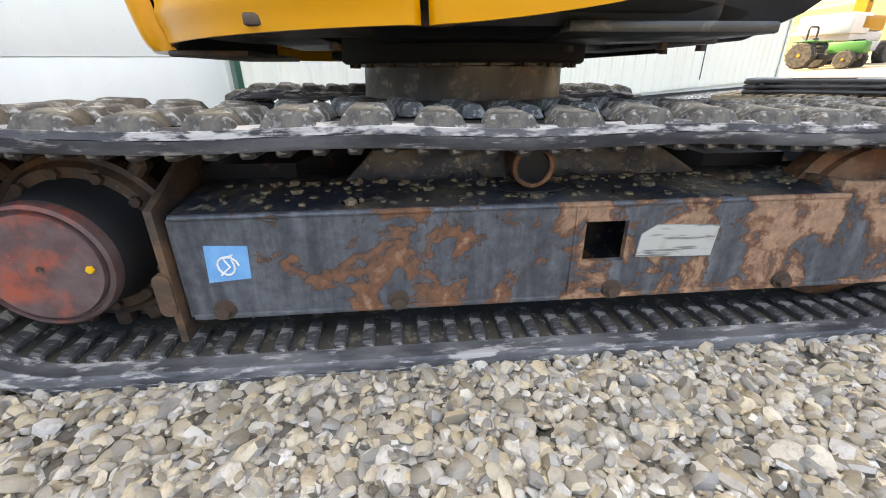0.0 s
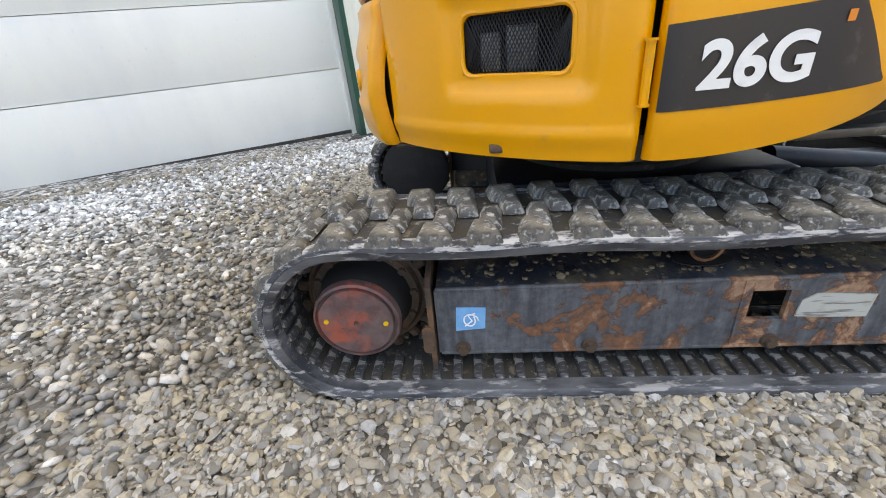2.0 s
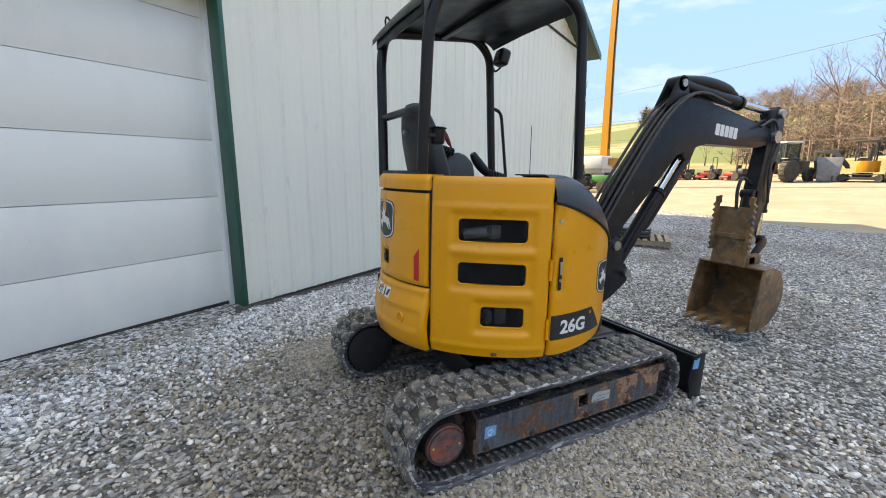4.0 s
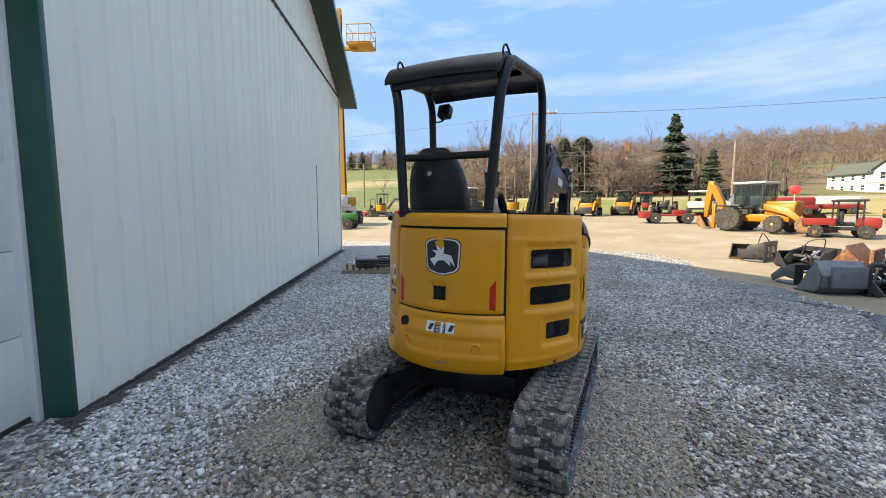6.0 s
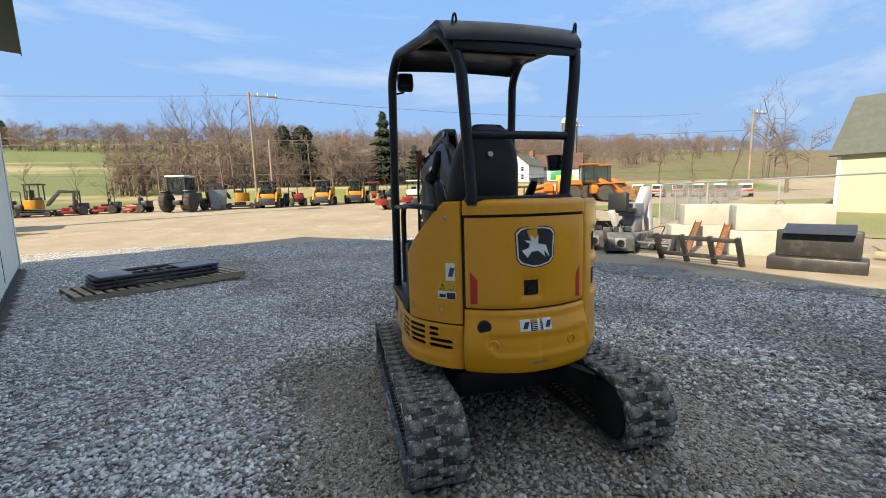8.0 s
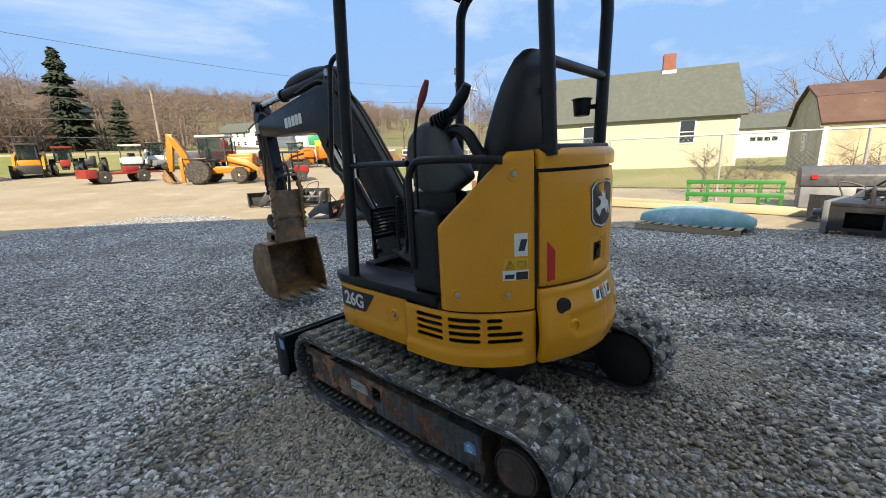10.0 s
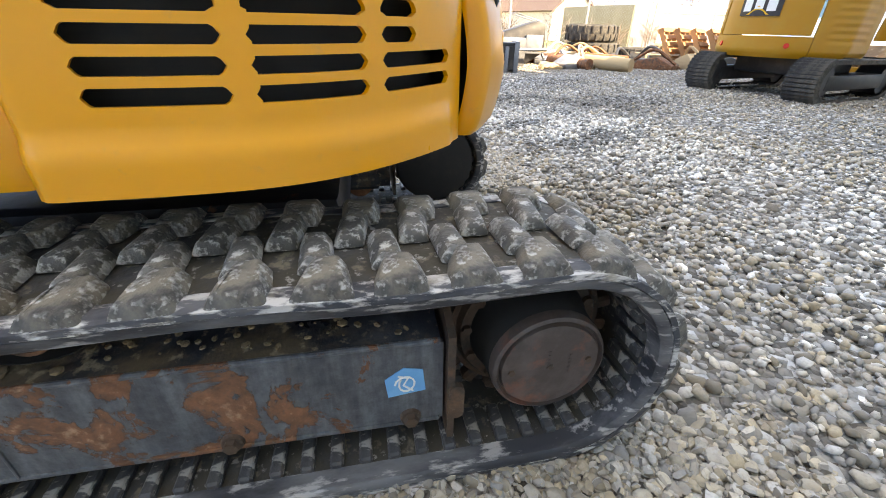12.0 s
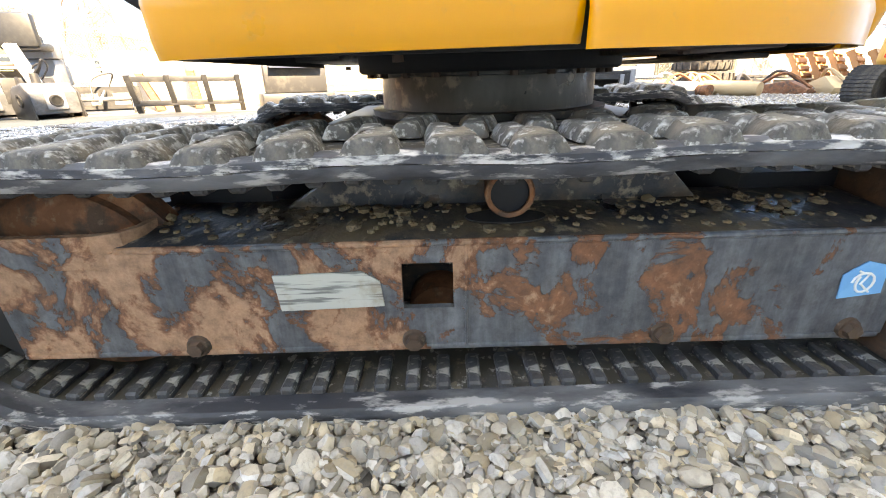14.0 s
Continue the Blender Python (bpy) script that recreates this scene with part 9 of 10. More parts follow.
for s in (-1, 1):
    for y in (-0.9, 0.9):
        wheel(th, s * 0.55, y, 0.33, 0.25, M_MWHT)
part("frame", boxes((-0.6, 0.6, -1.4, 1.3, 0.45, 0.56), (-0.7, 0.7, -1.7, -1.2, 0.3, 0.75), (-0.25, 0.25, 0.2, 0.9, 0.56, 0.85), bevel=0.03), M_MRED, th)
part("hitch", boxes((-0.05, 0.05, 1.3, 2.2, 0.45, 0.53), bevel=0.01), M_MRED, th)


def make_pickup(m, label, body):
    th = thing("truck", label, "truck", m, "trucks behind the fence")
    for s in (-1, 1):
        for y in (-1.6, 1.6):
            wheel(th, s * 0.8, y, 0.4, 0.28, M_MGRY)
    part("body", boxes((-0.85, 0.85, -2.5, 2.6, 0.55, 1.05), bevel=0.1), M_MRED if body is M_MWHT else body, th)
    part("cab", boxes((-0.80, 0.80, -1.2, 2.3, 1.0, 1.9), bevel=0.16), body, th)
    part("windscreen", boxes((-0.66, 0.66, 2.29, 2.32, 1.18, 1.66)), M_WINDOW, th)
    for y in (2.55, -2.6):
        part("bumper", boxes((-0.9, 0.9, y, y + 0.15, 0.45, 0.7), bevel=0.03), M_MGRY, th)
    return th


for x, y in ((29.1, 34.2), (30.6, 33.2), (32.2, 32.3), (33.7, 31.4), (35.2, 30.4), (37.0, 29.3)):
    make_pickup(put(x, y, 134) @ Matrix.Scale(0.66, 4), "white and red truck parked behind the fence", M_MWHT)
for x, y, b in ((12, 38, M_MRED), (15, 39, M_MWHT), (20.5, 36, M_MWHT), (9, 38, M_MGRY), (23, 38, M_MRED)):
    make_pickup(put(x, y, -80) @ Matrix.Scale(0.72, 4), "car parked along the road", b)

# boom lift
lift = thing("boom_lift", "yellow and white boom lift with raised platform", "boom lift", put(-17.6, 20.2, 20))
for s in (-1, 1):
    for y in (-1.2, 1.2):
        wheel(lift, s * 1.0, y, 0.5, 0.4, M_MWHT)
part("chassis", boxes((-0.9, 0.9, -1.6, 1.6, 0.55, 0.95), bevel=0.06), M_MWHT, lift)
part("turntable", boxes((-0.9, 0.9, -1.9, 0.9, 0.95, 1.35), (-1.0, 1.0, -2.2, -0.6, 1.2, 2.0), bevel=0.1), M_MWHT, lift)
part("engine_cover", boxes((0.3, 1.0, -1.4, 0.6, 1.35, 1.95), bevel=0.08), M_MYEL, lift)
bm = bmesh.new()
rings(bm, [[(0.0, -0.2, 1.8), (0.45, -0.2, 1.8), (0.45, 0.3, 1.8), (0.0, 0.3, 1.8)], [(0.05, -0.3, 8.0), (0.4, -0.3, 8.0), (0.4, 0.1, 8.0), (0.05, 0.1, 8.0)], [(0.10, -0.1, 14.4), (0.34, -0.1, 14.4), (0.34, 0.15, 14.4), (0.10, 0.15, 14.4)]])
part("boom", bm, M_MYEL, lift)
part("boom_rail", tube(bmesh.new(), [(0.45, 0.0, 2.5), (0.42, -0.2, 8), (0.36, 0.0, 14)], 0.05, 6), M_MBLK, lift)
part("jib", boxes((0.1, 1.5, -0.1, 0.1, 11.7, 11.95), bevel=0.03), M_MYEL, lift)
bm = bmesh.new()
for z in (12.0, 12.5, 13.1):
    tube(bm, [(0.9, -0.7, z), (2.5, -0.7, z), (2.5, 0.7, z), (0.9, 0.7, z)], 0.03, 6, True)
for x in (0.9, 1.7, 2.5):
    for y in (-0.7, 0.7):
        tube(bm, [(x, y, 11.9), (x, y, 13.1)], 0.025, 6)
box(bm, 0.9, 2.5, -0.7, 0.7, 11.85, 11.98, 0.02)
part("platform", bm, M_MYEL, lift, "railed work platform")
# green tractor beyond the corner
make_tractor(put(-15.6, 17.3, -70), "green tractor with yellow wheels", M_MGRN, M_MYEL, 0.7, False)

# ---- pallet with grapple parts ----
M_WOODO = material("orange_brown_pallet_wood", (0.40, 0.20, 0.09), 0.9, rnd=0.25, spread=(((0.26, 0.13, 0.06), 5, 0.45, 0.65, 0.7, 6, (1, 0.1, 1)),), bump=((30, 0.002, (1, 0.1, 1)),))


def make_pallet(m, w, l, label, group="pallets", wood=M_WOODP):
    th = thing("pallet", label, "pallet", m, group)
    n = max(3, int(l / 0.14))
    me = bpy.data.meshes.new("plank")
    b = boxes((-w / 2, w / 2, -0.045, 0.045, 0, 0.018), bevel=0.002)
    b.to_mesh(me)
    b.free()
    me.materials.append(wood)
    for i in range(n):
        piece("plank", me, th, Matrix.Translation((0, -l / 2 + 0.05 + (l - 0.1) * i / (n - 1), 0.11)) @ Matrix.Rotation(RNG.uniform(-0.02, 0.02), 4, "Z"))
    for i in range(3):
        piece("plank", me, th, Matrix.Translation((0, -l / 2 + 0.05 + (l - 0.1) * i / 2, 0.0)))
    me2 = bpy.data.meshes.new("runner")
    b = boxes((-0.02, 0.02, -l / 2, l / 2, 0, 0.09), bevel=0.003)
    b.to_mesh(me2)
    b.free()
    me2.materials.append(wood)
    for x in (-w / 2 + 0.03, 0, w / 2 - 0.03):
        piece("runner", me2, th, Matrix.Translation((x, 0, 0.019)))
    return th


PX, PY, PYAW = -4.43, 6.02, -52
make_pallet(put(PX, PY, PYAW, 0.02), 1.15, 2.7, "weathered wooden pallet lying on gravel")
gr = thing("grapple_attachment", "stack of black steel grapple parts on a pallet", "attachment", put(PX, PY, PYAW, 0.15))
for k in range(3):
    pts = [(-0.40 + 0.05 * k, -1.0, 0.03 + k * 0.07), (-0.42, -0.4, 0.05 + k * 0.07), (-0.40, 0.5, 0.05 + k * 0.07), (-0.25, 0.95, 0.04 + k * 0.07), (0.3, 0.95, 0.04 + k * 0.07), (0.42, 0.4, 0.05 + k * 0.07), (0.42, -0.5, 0.05 + k * 0.07), (0.3, -1.0, 0.03 + k * 0.07)]
    part("tine_frame", tube(bmesh.new(), bend(pts + [pts[0]], 0.12), 0.030, 8), M_MBLK, gr)
for y in (-0.75, -0.45, -0.1, 0.12, 0.55, 0.8):
    part("cross_tube", boxes((-0.42, 0.42, y - 0.03, y + 0.03, 0.10, 0.16), bevel=0.008), M_MBLK, gr)
part("cover_plate", boxes((-0.36, 0.36, -0.98, -0.5, 0.2, 0.225), (-0.3, 0.34, 0.25, 0.95, 0.19, 0.215), bevel=0.006), M_MGRY, gr)

# ---- row of attachments on the right of the yard ----
def make_skid_bucket(m, w, mat, label, d=0.7, h=0.65):
    th = thing("skid_bucket", label, "attachment", m, "loader attachments")
    scoop(th, -w / 2, w / 2, 0, 0.0, d, h, mat, "shell")
    part("hitch_plate", boxes((-w * 0.35, w * 0.35, -0.10, -0.03, 0.15, h - 0.05), bevel=0.015), mat, th)
    part("cutting_edge", boxes((-w / 2, w / 2, d - 0.05, d + 0.06, 0, 0.02)), M_RUSTY, th)
    return th


M_MDGRY = material("dark_grey_steel", (0.085, 0.09, 0.10), 0.45, 0.2, spread=(((0.15, 0.155, 0.165), 4, 0.45, 0.66, 0.7), ((0.05, 0.05, 0.055), 9, 0.5, 0.68, 0.7), (RUST, 14, 0.63, 0.7, 0.6)), bump=((20, 0.003),))


def make_brush_cutter(m, label, col):
    """A flail cutter: sloped steel housing with a bearing port, end plates, hitch frame, motor and hoses."""
    th = thing("cutter_attachment", label, "attachment", m, "loader attachments")
    part("housing", prism_of([(-0.40, 0.10), (0.42, 0.06), (0.50, 0.30), (0.30, 0.62), (-0.22, 0.70), (-0.42, 0.52)], "x", -0.40, 0.40, 0.012), col, th)
    for s_ in (-1, 1):
        part("end_plate", prism_of([(-0.50, 0.0), (0.52, 0.0), (0.56, 0.25), (0.34, 0.58), (-0.26, 0.66), (-0.48, 0.50)], "x", s_ * 0.41 - 0.012, s_ * 0.41 + 0.012, 0.004), M_MBLK, th)
        part("bearing_port", lathe(bmesh.new(), (s_ * 0.424, 0.02, 0.36), (s_, 0, 0), [(0, 0.13), (0.02, 0.125), (0.022, 0.085), (0.0, 0.08), (0, 0)], 20), M_DARK, th)
        part("hitch_bracket", prism_of([(0.40, 0.30), (0.62, 0.30), (0.62, 0.80), (0.50, 0.82), (0.28, 0.60)], "x", s_ * 0.2 - 0.015, s_ * 0.2 + 0.015, 0.004), M_MBLK, th)
    part("port_plate", prism_of(rounded(0.34, 0.34, 0.03, 4, 0, 0.36), "y", -0.455, -0.435, 0.004), M_MGRY, th)
    part("motor_port", lathe(bmesh.new(), (0, -0.456, 0.36), (0, -1, 0), [(0, 0.12), (0.03, 0.11), (0.03, 0.085), (0.0, 0.08), (0, 0)], 20), M_DARK, th)
    part("hitch_plate", boxes((-0.45, 0.45, 0.60, 0.65, 0.30, 0.80), bevel=0.01), M_MBLK, th)
    part("hydraulic_motor", cyl(bmesh.new(), (-0.1, -0.1, 0.66), (-0.1, -0.1, 0.88), 0.08, 0.07, 16), M_MBLK, th)
    for k in range(3):
        part("hose", tube(bmesh.new(), smooth_path([(-0.1 + 0.04 * k, -0.1, 0.86), (0.0, -0.3 - 0.05 * k, 1.05 + 0.04 * k), (0.12 * k, 0.1, 1.0), (0.1 * k, 0.5, 0.75)]), 0.016, 6), M_HOSE, th)
    return th


def make_hitch_frame(m, label, seed, tilt=0.0):
    """A bare quick-hitch frame: plate with two windows, side arms, a ram and a hose, lying tilted."""
    rg = random.Random(seed)
    th = thing("hitch_attachment", label, "attachment", m @ Matrix.Rotation(radians(tilt), 4, "X"), "loader attachments")
    w, h = rg.uniform(0.5, 0.62), rg.uniform(0.45, 0.6)
    part("plate", sheet(lambda u, v, d: (u, d, v), lines(-w, w, 0.2, (-w * 0.65, -w * 0.2, w * 0.2, w * 0.65)), lines(0.04, h, 0.1, (0.14, h - 0.12)), lambda u, v: 0.14 < v < h - 0.12 and w * 0.2 < abs(u) < w * 0.65, 0.02), M_MBLK, th)
    for s_ in (-1, 1):
        L = rg.uniform(0.5, 0.9)
        part("arm", prism_of([(0.02, h * 0.2), (0.02, h), (L * 0.6, h * 0.8), (L, 0.12), (L - 0.06, 0.0), (L * 0.5, h * 0.35)], "x", s_ * w * 0.8 - 0.02, s_ * w * 0.8 + 0.02, 0.006), rg.choice([M_MBLK, M_MDGRY]), th)
    part("cross_tube", cyl(bmesh.new(), (-w * 0.8, 0.35, h * 0.55), (w * 0.8, 0.35, h * 0.55), 0.04, 0.04, 12), M_MDGRY, th)
    part("ram", cyl(bmesh.new(), (0.0, 0.03, h * 0.8), (0.05, 0.5, 0.2), 0.035, 0.03, 12), M_CHROME, th)
    part("hose", tube(bmesh.new(), smooth_path([(-0.1, 0.02, h), (-0.2, 0.15, h + 0.22), (0.1, 0.3, h + 0.12), (0.15, 0.4, h * 0.6)]), 0.014, 6), M_HOSE, th)
    part("foot", boxes((-w, w, 0.0, 0.5, 0.0, 0.04), bevel=0.006), M_MDGRY, th)
    return th


for i, (x, y, a, tl) in enumerate(((4.75, 8.6, 25, 0), (5.35, 8.05, 205, 0), (6.05, 8.15, 150, 14), (6.6, 7.6, 40, 0), (7.15, 6.5, 120, 0), (6.2, 9.2, 10, 0), (4.75, 12.1, 60, 0), (5.6, 11.2, 120, 0), (8.1, -2.5, 70, 0), (7.9, -1.9, 250, 0))):
    make_hitch_frame(put(x, y, a), "black steel quick-hitch attachment with hoses", 90 + i, tl)
make_skid_bucket(put(4.75, 7.35, 20), 0.9, M_MGRY, "dark grey steel attachment box at the gravel's edge", 0.6, 0.62)
part_th = thing("bale_spear_frame", "black fork frame standing beside a bucket", "attachment", put(5.35, 7.55, 15))
part("frame", tube(bmesh.new(), bend([(-0.2, 0, 0.05), (-0.25, 0, 0.6), (0.25, 0, 0.6), (0.2, 0, 0.05)], 0.1), 0.05, 8), M_MBLK, part_th)
part("foot", boxes((-0.3, -0.15, -0.1, 0.3, 0, 0.06), (0.15, 0.3, -0.1, 0.3, 0, 0.06), bevel=0.01), M_MBLK, part_th)
make_brush_cutter(put(6.0, 7.75, -24) @ Matrix.Scale(0.8, 4), "grey rotary cutter attachment with round ports", M_MDGRY)
make_brush_cutter(put(6.15, 6.75, -30) @ Matrix.Scale(0.8, 4), "grey steel cutter attachment with a round port", M_MDGRY)
make_skid_bucket(put(5.6, 8.6, 60), 1.6, M_RUSTY, "rust-brown bucket tipped on its back", 0.9, 0.9)
make_skid_bucket(put(7.0, 8.4, 150), 1.8, M_MBLK, "black loader bucket in a row of attachments", 0.8, 0.75)
make_skid_bucket(put(4.35, 12.6, 160), 0.9, M_MBLK, "small black attachment lying on the dirt", 0.5, 0.4)
make_skid_bucket(put(5.05, 11.5, 200), 0.9, M_MBLK, "small black attachment lying on the dirt", 0.5, 0.4)
hoe = thing("backhoe_attachment", "white and grey backhoe attachment with black seat", "attachment", put(6.9, 7.2, 20))
part("frame", boxes((-0.6, 0.6, -0.3, 0.3, 0.0, 0.5), (-0.2, 0.2, -0.2, 0.2, 0.5, 0.95), bevel=0.04), M_MGRY, hoe)
part("boom", prism_of([(-0.1, 0.5), (0.2, 0.5), (0.75, 1.5), (0.72, 1.75), (0.5, 1.75), (0.1, 0.95)], "y", -0.1, 0.1, 0.02), M_MWHT, hoe)
part("dipper", prism_of([(0.5, 1.7), (0.78, 1.7), (1.0, 0.3), (0.85, 0.25)], "y", -0.09, 0.09, 0.02), M_MWHT, hoe)
part("stabiliser", prism_of([(-0.6, 0.4), (-0.5, 0.5), (-0.95, 1.15), (-1.05, 1.1)], "y", -0.08, 0.08, 0.01), M_MWHT, hoe)
part("seat", boxes((-0.75, -0.25, -0.3, 0.25, 1.05, 1.18), (-0.8, -0.62, -0.3, 0.25, 1.1, 1.6), bevel=0.05), M_SEAT, hoe)
part("control_panel", boxes((-0.3, 0.15, -0.25, 0.25, 0.95, 1.3), bevel=0.03), M_MGRY, hoe)
# black fork frame, leaning
fr = thing("fork_carriage", "black steel fork carriage frame lying on gravel", "attachment", frame_at(6.75, 3.75, 6.15, 5.25))
for z in (0.12, 0.50):
    part("rail", boxes((-0.05 - z * 0.5, 0.02 - z * 0.5, 0, 1.65, z, z + 0.09), bevel=0.008), M_MBLK, fr)
for y in (0.0, 0.5, 1.05, 1.6):
    part("upright", prism_of([(0.10, 0), (-0.02, 0), (-0.36, 0.6), (-0.24, 0.62)], "y", y - 0.04, y + 0.04, 0.006), M_MBLK, fr)
bt = thing("loader_grapple", "black loader grapple at the edge of the gravel", "attachment", put(7.6, 3.0, -60))
part("base", boxes((-0.7, 0.7, -0.3, 0.3, 0, 0.25), (-0.6, 0.6, -0.1, 0.1, 0.25, 0.75), bevel=0.03), M_MBLK, bt)
part("jaw", prism_of([(-0.3, 0.7), (0.3, 0.85), (0.7, 0.5), (0.65, 0.45), (0.25, 0.7)], "x", -0.5, 0.5, 0.01), M_MBLK, bt)

# concrete blocks, two high, with beams leaning on them
def make_block(m, l, label="pale precast concrete block with a lifting loop"):
    th = thing("concrete_block", label, "concrete block", m, "stacked concrete blocks")
    part("body", boxes((-0.38, 0.38, 0, l, 0, 0.60), bevel=0.03), M_BLOCK, th)
    part("lifting_loop", tube(bmesh.new(), smooth_path([(0, l / 2 - 0.1, 0.59), (0, l / 2 - 0.05, 0.68), (0, l / 2 + 0.05, 0.68), (0, l / 2 + 0.1, 0.59)]), 0.012, 6), M_RUSTY, th)
    return th


for m, y, l, zz in ((frame_at(8.49, 7.48, 9.67, 6.74), 0.0, 1.75, 0.0), (frame_at(8.49, 7.48, 9.67, 6.74), 0.33, 1.7, 0.6), (frame_at(8.01, 5.15, 8.92, 4.45), 0.0, 1.85, 0.0), (frame_at(8.01, 5.15, 8.92, 4.45), 0.1, 1.85, 0.6)):
    make_block(m @ Matrix.Translation((-0.38 - 0.03 * (zz > 0), y, zz)), l)
for p0, p1 in (((6.96, 5.39), (8.87, 6.92)), ((7.34, 4.86), (8.15, 5.36))):
    m = frame_at(*p0, *p1)
    L = math.hypot(p1[0] - p0[0], p1[1] - p0[1])
    b = boxes((-0.08, 0.08, 0, math.hypot(L, 0.62) + 0.12, 0, 0.012), (-0.08, -0.068, 0, math.hypot(L, 0.62) + 0.12, 0.012, 0.06), (0.068, 0.08, 0, math.hypot(L, 0.62) + 0.12, 0.012, 0.06), bevel=0.003)
    single("steel_beam", b, M_RUSTY, "rusty steel channel leaning on concrete blocks", "beam", "leaning beams", m=m @ Matrix.Translation((0, 0, 0.02)) @ Matrix.Rotation(math.atan2(0.62, L), 4, "X"))

# chain-link fence along the yard's right side
def make_fence(x0, y0, x1, y1, label, h=1.75):
    n = max(2, int(math.hypot(x1 - x0, y1 - y0) / 2.6))
    m = frame_at(x0, y0, x1, y1)
    L = math.hypot(x1 - x0, y1 - y0)
    th = thing("chain_link_fence", label, "fence", m, "fences")
    for i in range(n + 1):
        y = L * i / n
        part("post", cyl(bmesh.new(), (0, y, -0.2), (0, y, h), 0.03, 0.03, 8), M_FENCE, th)
    part("top_rail", cyl(bmesh.new(), (0, 0, h), (0, L, h), 0.022, 0.022, 8), M_FENCE, th)
    V, F = [], []
    s = 0.11
    k = int(L / s)
    for i in range(-int(h / s), k):
        for sg in (1, -1):
            a0 = i * s if sg > 0 else (i + h / s) * s
            y0_, y1_ = a0, a0 + sg * h
            z0_, z1_ = 0.03, h
            if y0_ < 0:
                z0_ += (0 - y0_) if sg > 0 else 0
                y0_ = max(y0_, 0)
            if y1_ > L:
                z1_ -= (y1_ - L)
                y1_ = L
            if y0_ > L:
                z0_ += (y0_ - L)
                y0_ = L
            if y1_ < 0:
                z1_ -= (0 - y1_)
                y1_ = 0
            if z1_ - z0_ < 0.1:
                continue
            b = len(V)
            t = 0.003
            V += [(t, y0_, z0_), (-t, y0_, z0_), (-t, y1_, z1_), (t, y1_, z1_)]
            F += [(b, b + 1, b + 2, b + 3)]
            V += [(0, y0_ - t, z0_), (0, y0_ + t, z0_), (0, y1_ + t, z1_), (0, y1_ - t, z1_)]
            F += [(b + 4, b + 5, b + 6, b + 7)]
    ob = new("wire_netting", numpy_mesh("wire_netting", np.array(V), np.array(F), M_FENCE))
    ob.parent = th
    return th


make_fence(12.4, 12.4, 10.4, 3.4, "grey chain-link fence behind the concrete blocks")
make_fence(10.6, 3.2, 13.5, -13.0, "grey chain-link fence in front of the houses")
make_fence(12.4, 12.4, 34, 27, "grey chain-link fence beside parked trucks")

# ---- clutter before the houses ----
boat = thing("boat_hull", "teal and white boat hull lying upside down", "boat", frame_at(6.45, -0.75, 6.5, 1.0))
bm = bmesh.new()
rows = []
for i in range(15):
    k = i / 14
    w = 0.40 * math.sin(math.pi * (0.08 + 0.84 * k)) ** 0.6
    h = 0.30 * math.sin(math.pi * (0.06 + 0.88 * k)) ** 0.5
    rows.append([(w * math.cos(a), -0.05 + 1.75 * k, 0.10 + h * math.sin(a)) for a in [math.pi * j / 12 for j in range(13)]])
rings(bm, rows)
part("hull", bm, M_BOAT, boat, "", 60)
make_pallet(frame_at(6.45, 0.1, 6.5, 1.0), 1.1, 1.6, "dark pallet under an upturned boat")
for i, (x0, y0, x1, y1) in enumerate(((9.0, -1.7, 9.6, 2.9), (8.6, -1.6, 9.2, 2.0), (9.3, -1.2, 9.9, 3.4), (8.9, 0.2, 9.0, 2.6))):
    L = math.hypot(x1 - x0, y1 - y0)
    single("timber", boxes((-0.06, 0.06, 0, L, 0.0, 0.10 + 0.02 * (i % 2)), bevel=0.006), M_TIMBER, "long yellowed timber lying on the ground", "timber", "long timbers", m=frame_at(x0, y0, x1, y1))
gi = thing("green_implement", "bright green farm implement frame", "implement", frame_at(9.95, -0.95, 9.7, 0.95))
for z in (0.22, 0.52):
    part("bar", boxes((-0.05, 0.05, 0, 1.9, z, z + 0.10), bevel=0.01), M_MGRN, gi)
for y in (0.05, 0.45, 0.95, 1.45, 1.85):
    part("leg", boxes((-0.04, 0.04, y - 0.035, y + 0.035, 0.0, 0.62), bevel=0.008), M_MGRN, gi)
for y in (0.3, 1.5):
    part("hitch_arm", boxes((-0.45, 0.0, y - 0.03, y + 0.03, 0.15, 0.22), bevel=0.006), M_MGRN, gi)
gb = thing("grey_spreader_box", "dark grey steel spreader box", "attachment", frame_at(10.4, -2.9, 10.2, -1.2))
part("box", prism_of([(-0.42, 0.0), (0.42, 0.0), (0.42, 0.42), (-0.36, 0.46)], "y", 0, 1.75, 0.02), M_MGRY, gb)
part("lid", prism_of([(-0.40, 0.47), (0.42, 0.43), (0.42, 0.86), (-0.20, 0.86), (-0.40, 0.70)], "y", -0.02, 1.77, 0.02), M_MDGRY, gb)
for y in (0.08, 1.5):
    part("side_lamp", boxes((-0.43, -0.42, y, y + 0.1, 0.62, 0.70)), M_RED, gb)
fk = thing("sweeper_attachment", "black steel sweeper attachment frame", "attachment", frame_at(6.75, -3.25, 7.15, -1.75))
part("top_plate", boxes((-0.45, 0.35, 0, 1.55, 0.42, 0.48), bevel=0.01), M_MBLK, fk)
part("front_plate", sheet(lambda u, v, d: (-0.46 + d, u, v), lines(0, 1.55, 0.1, (0.2, 0.62, 0.93, 1.35)), lines(0.05, 0.42, 0.05, (0.1, 0.34)), lambda u, v: (0.2 < u < 0.62 or 0.93 < u < 1.35) and 0.1 < v < 0.34, 0.03), M_MBLK, fk)
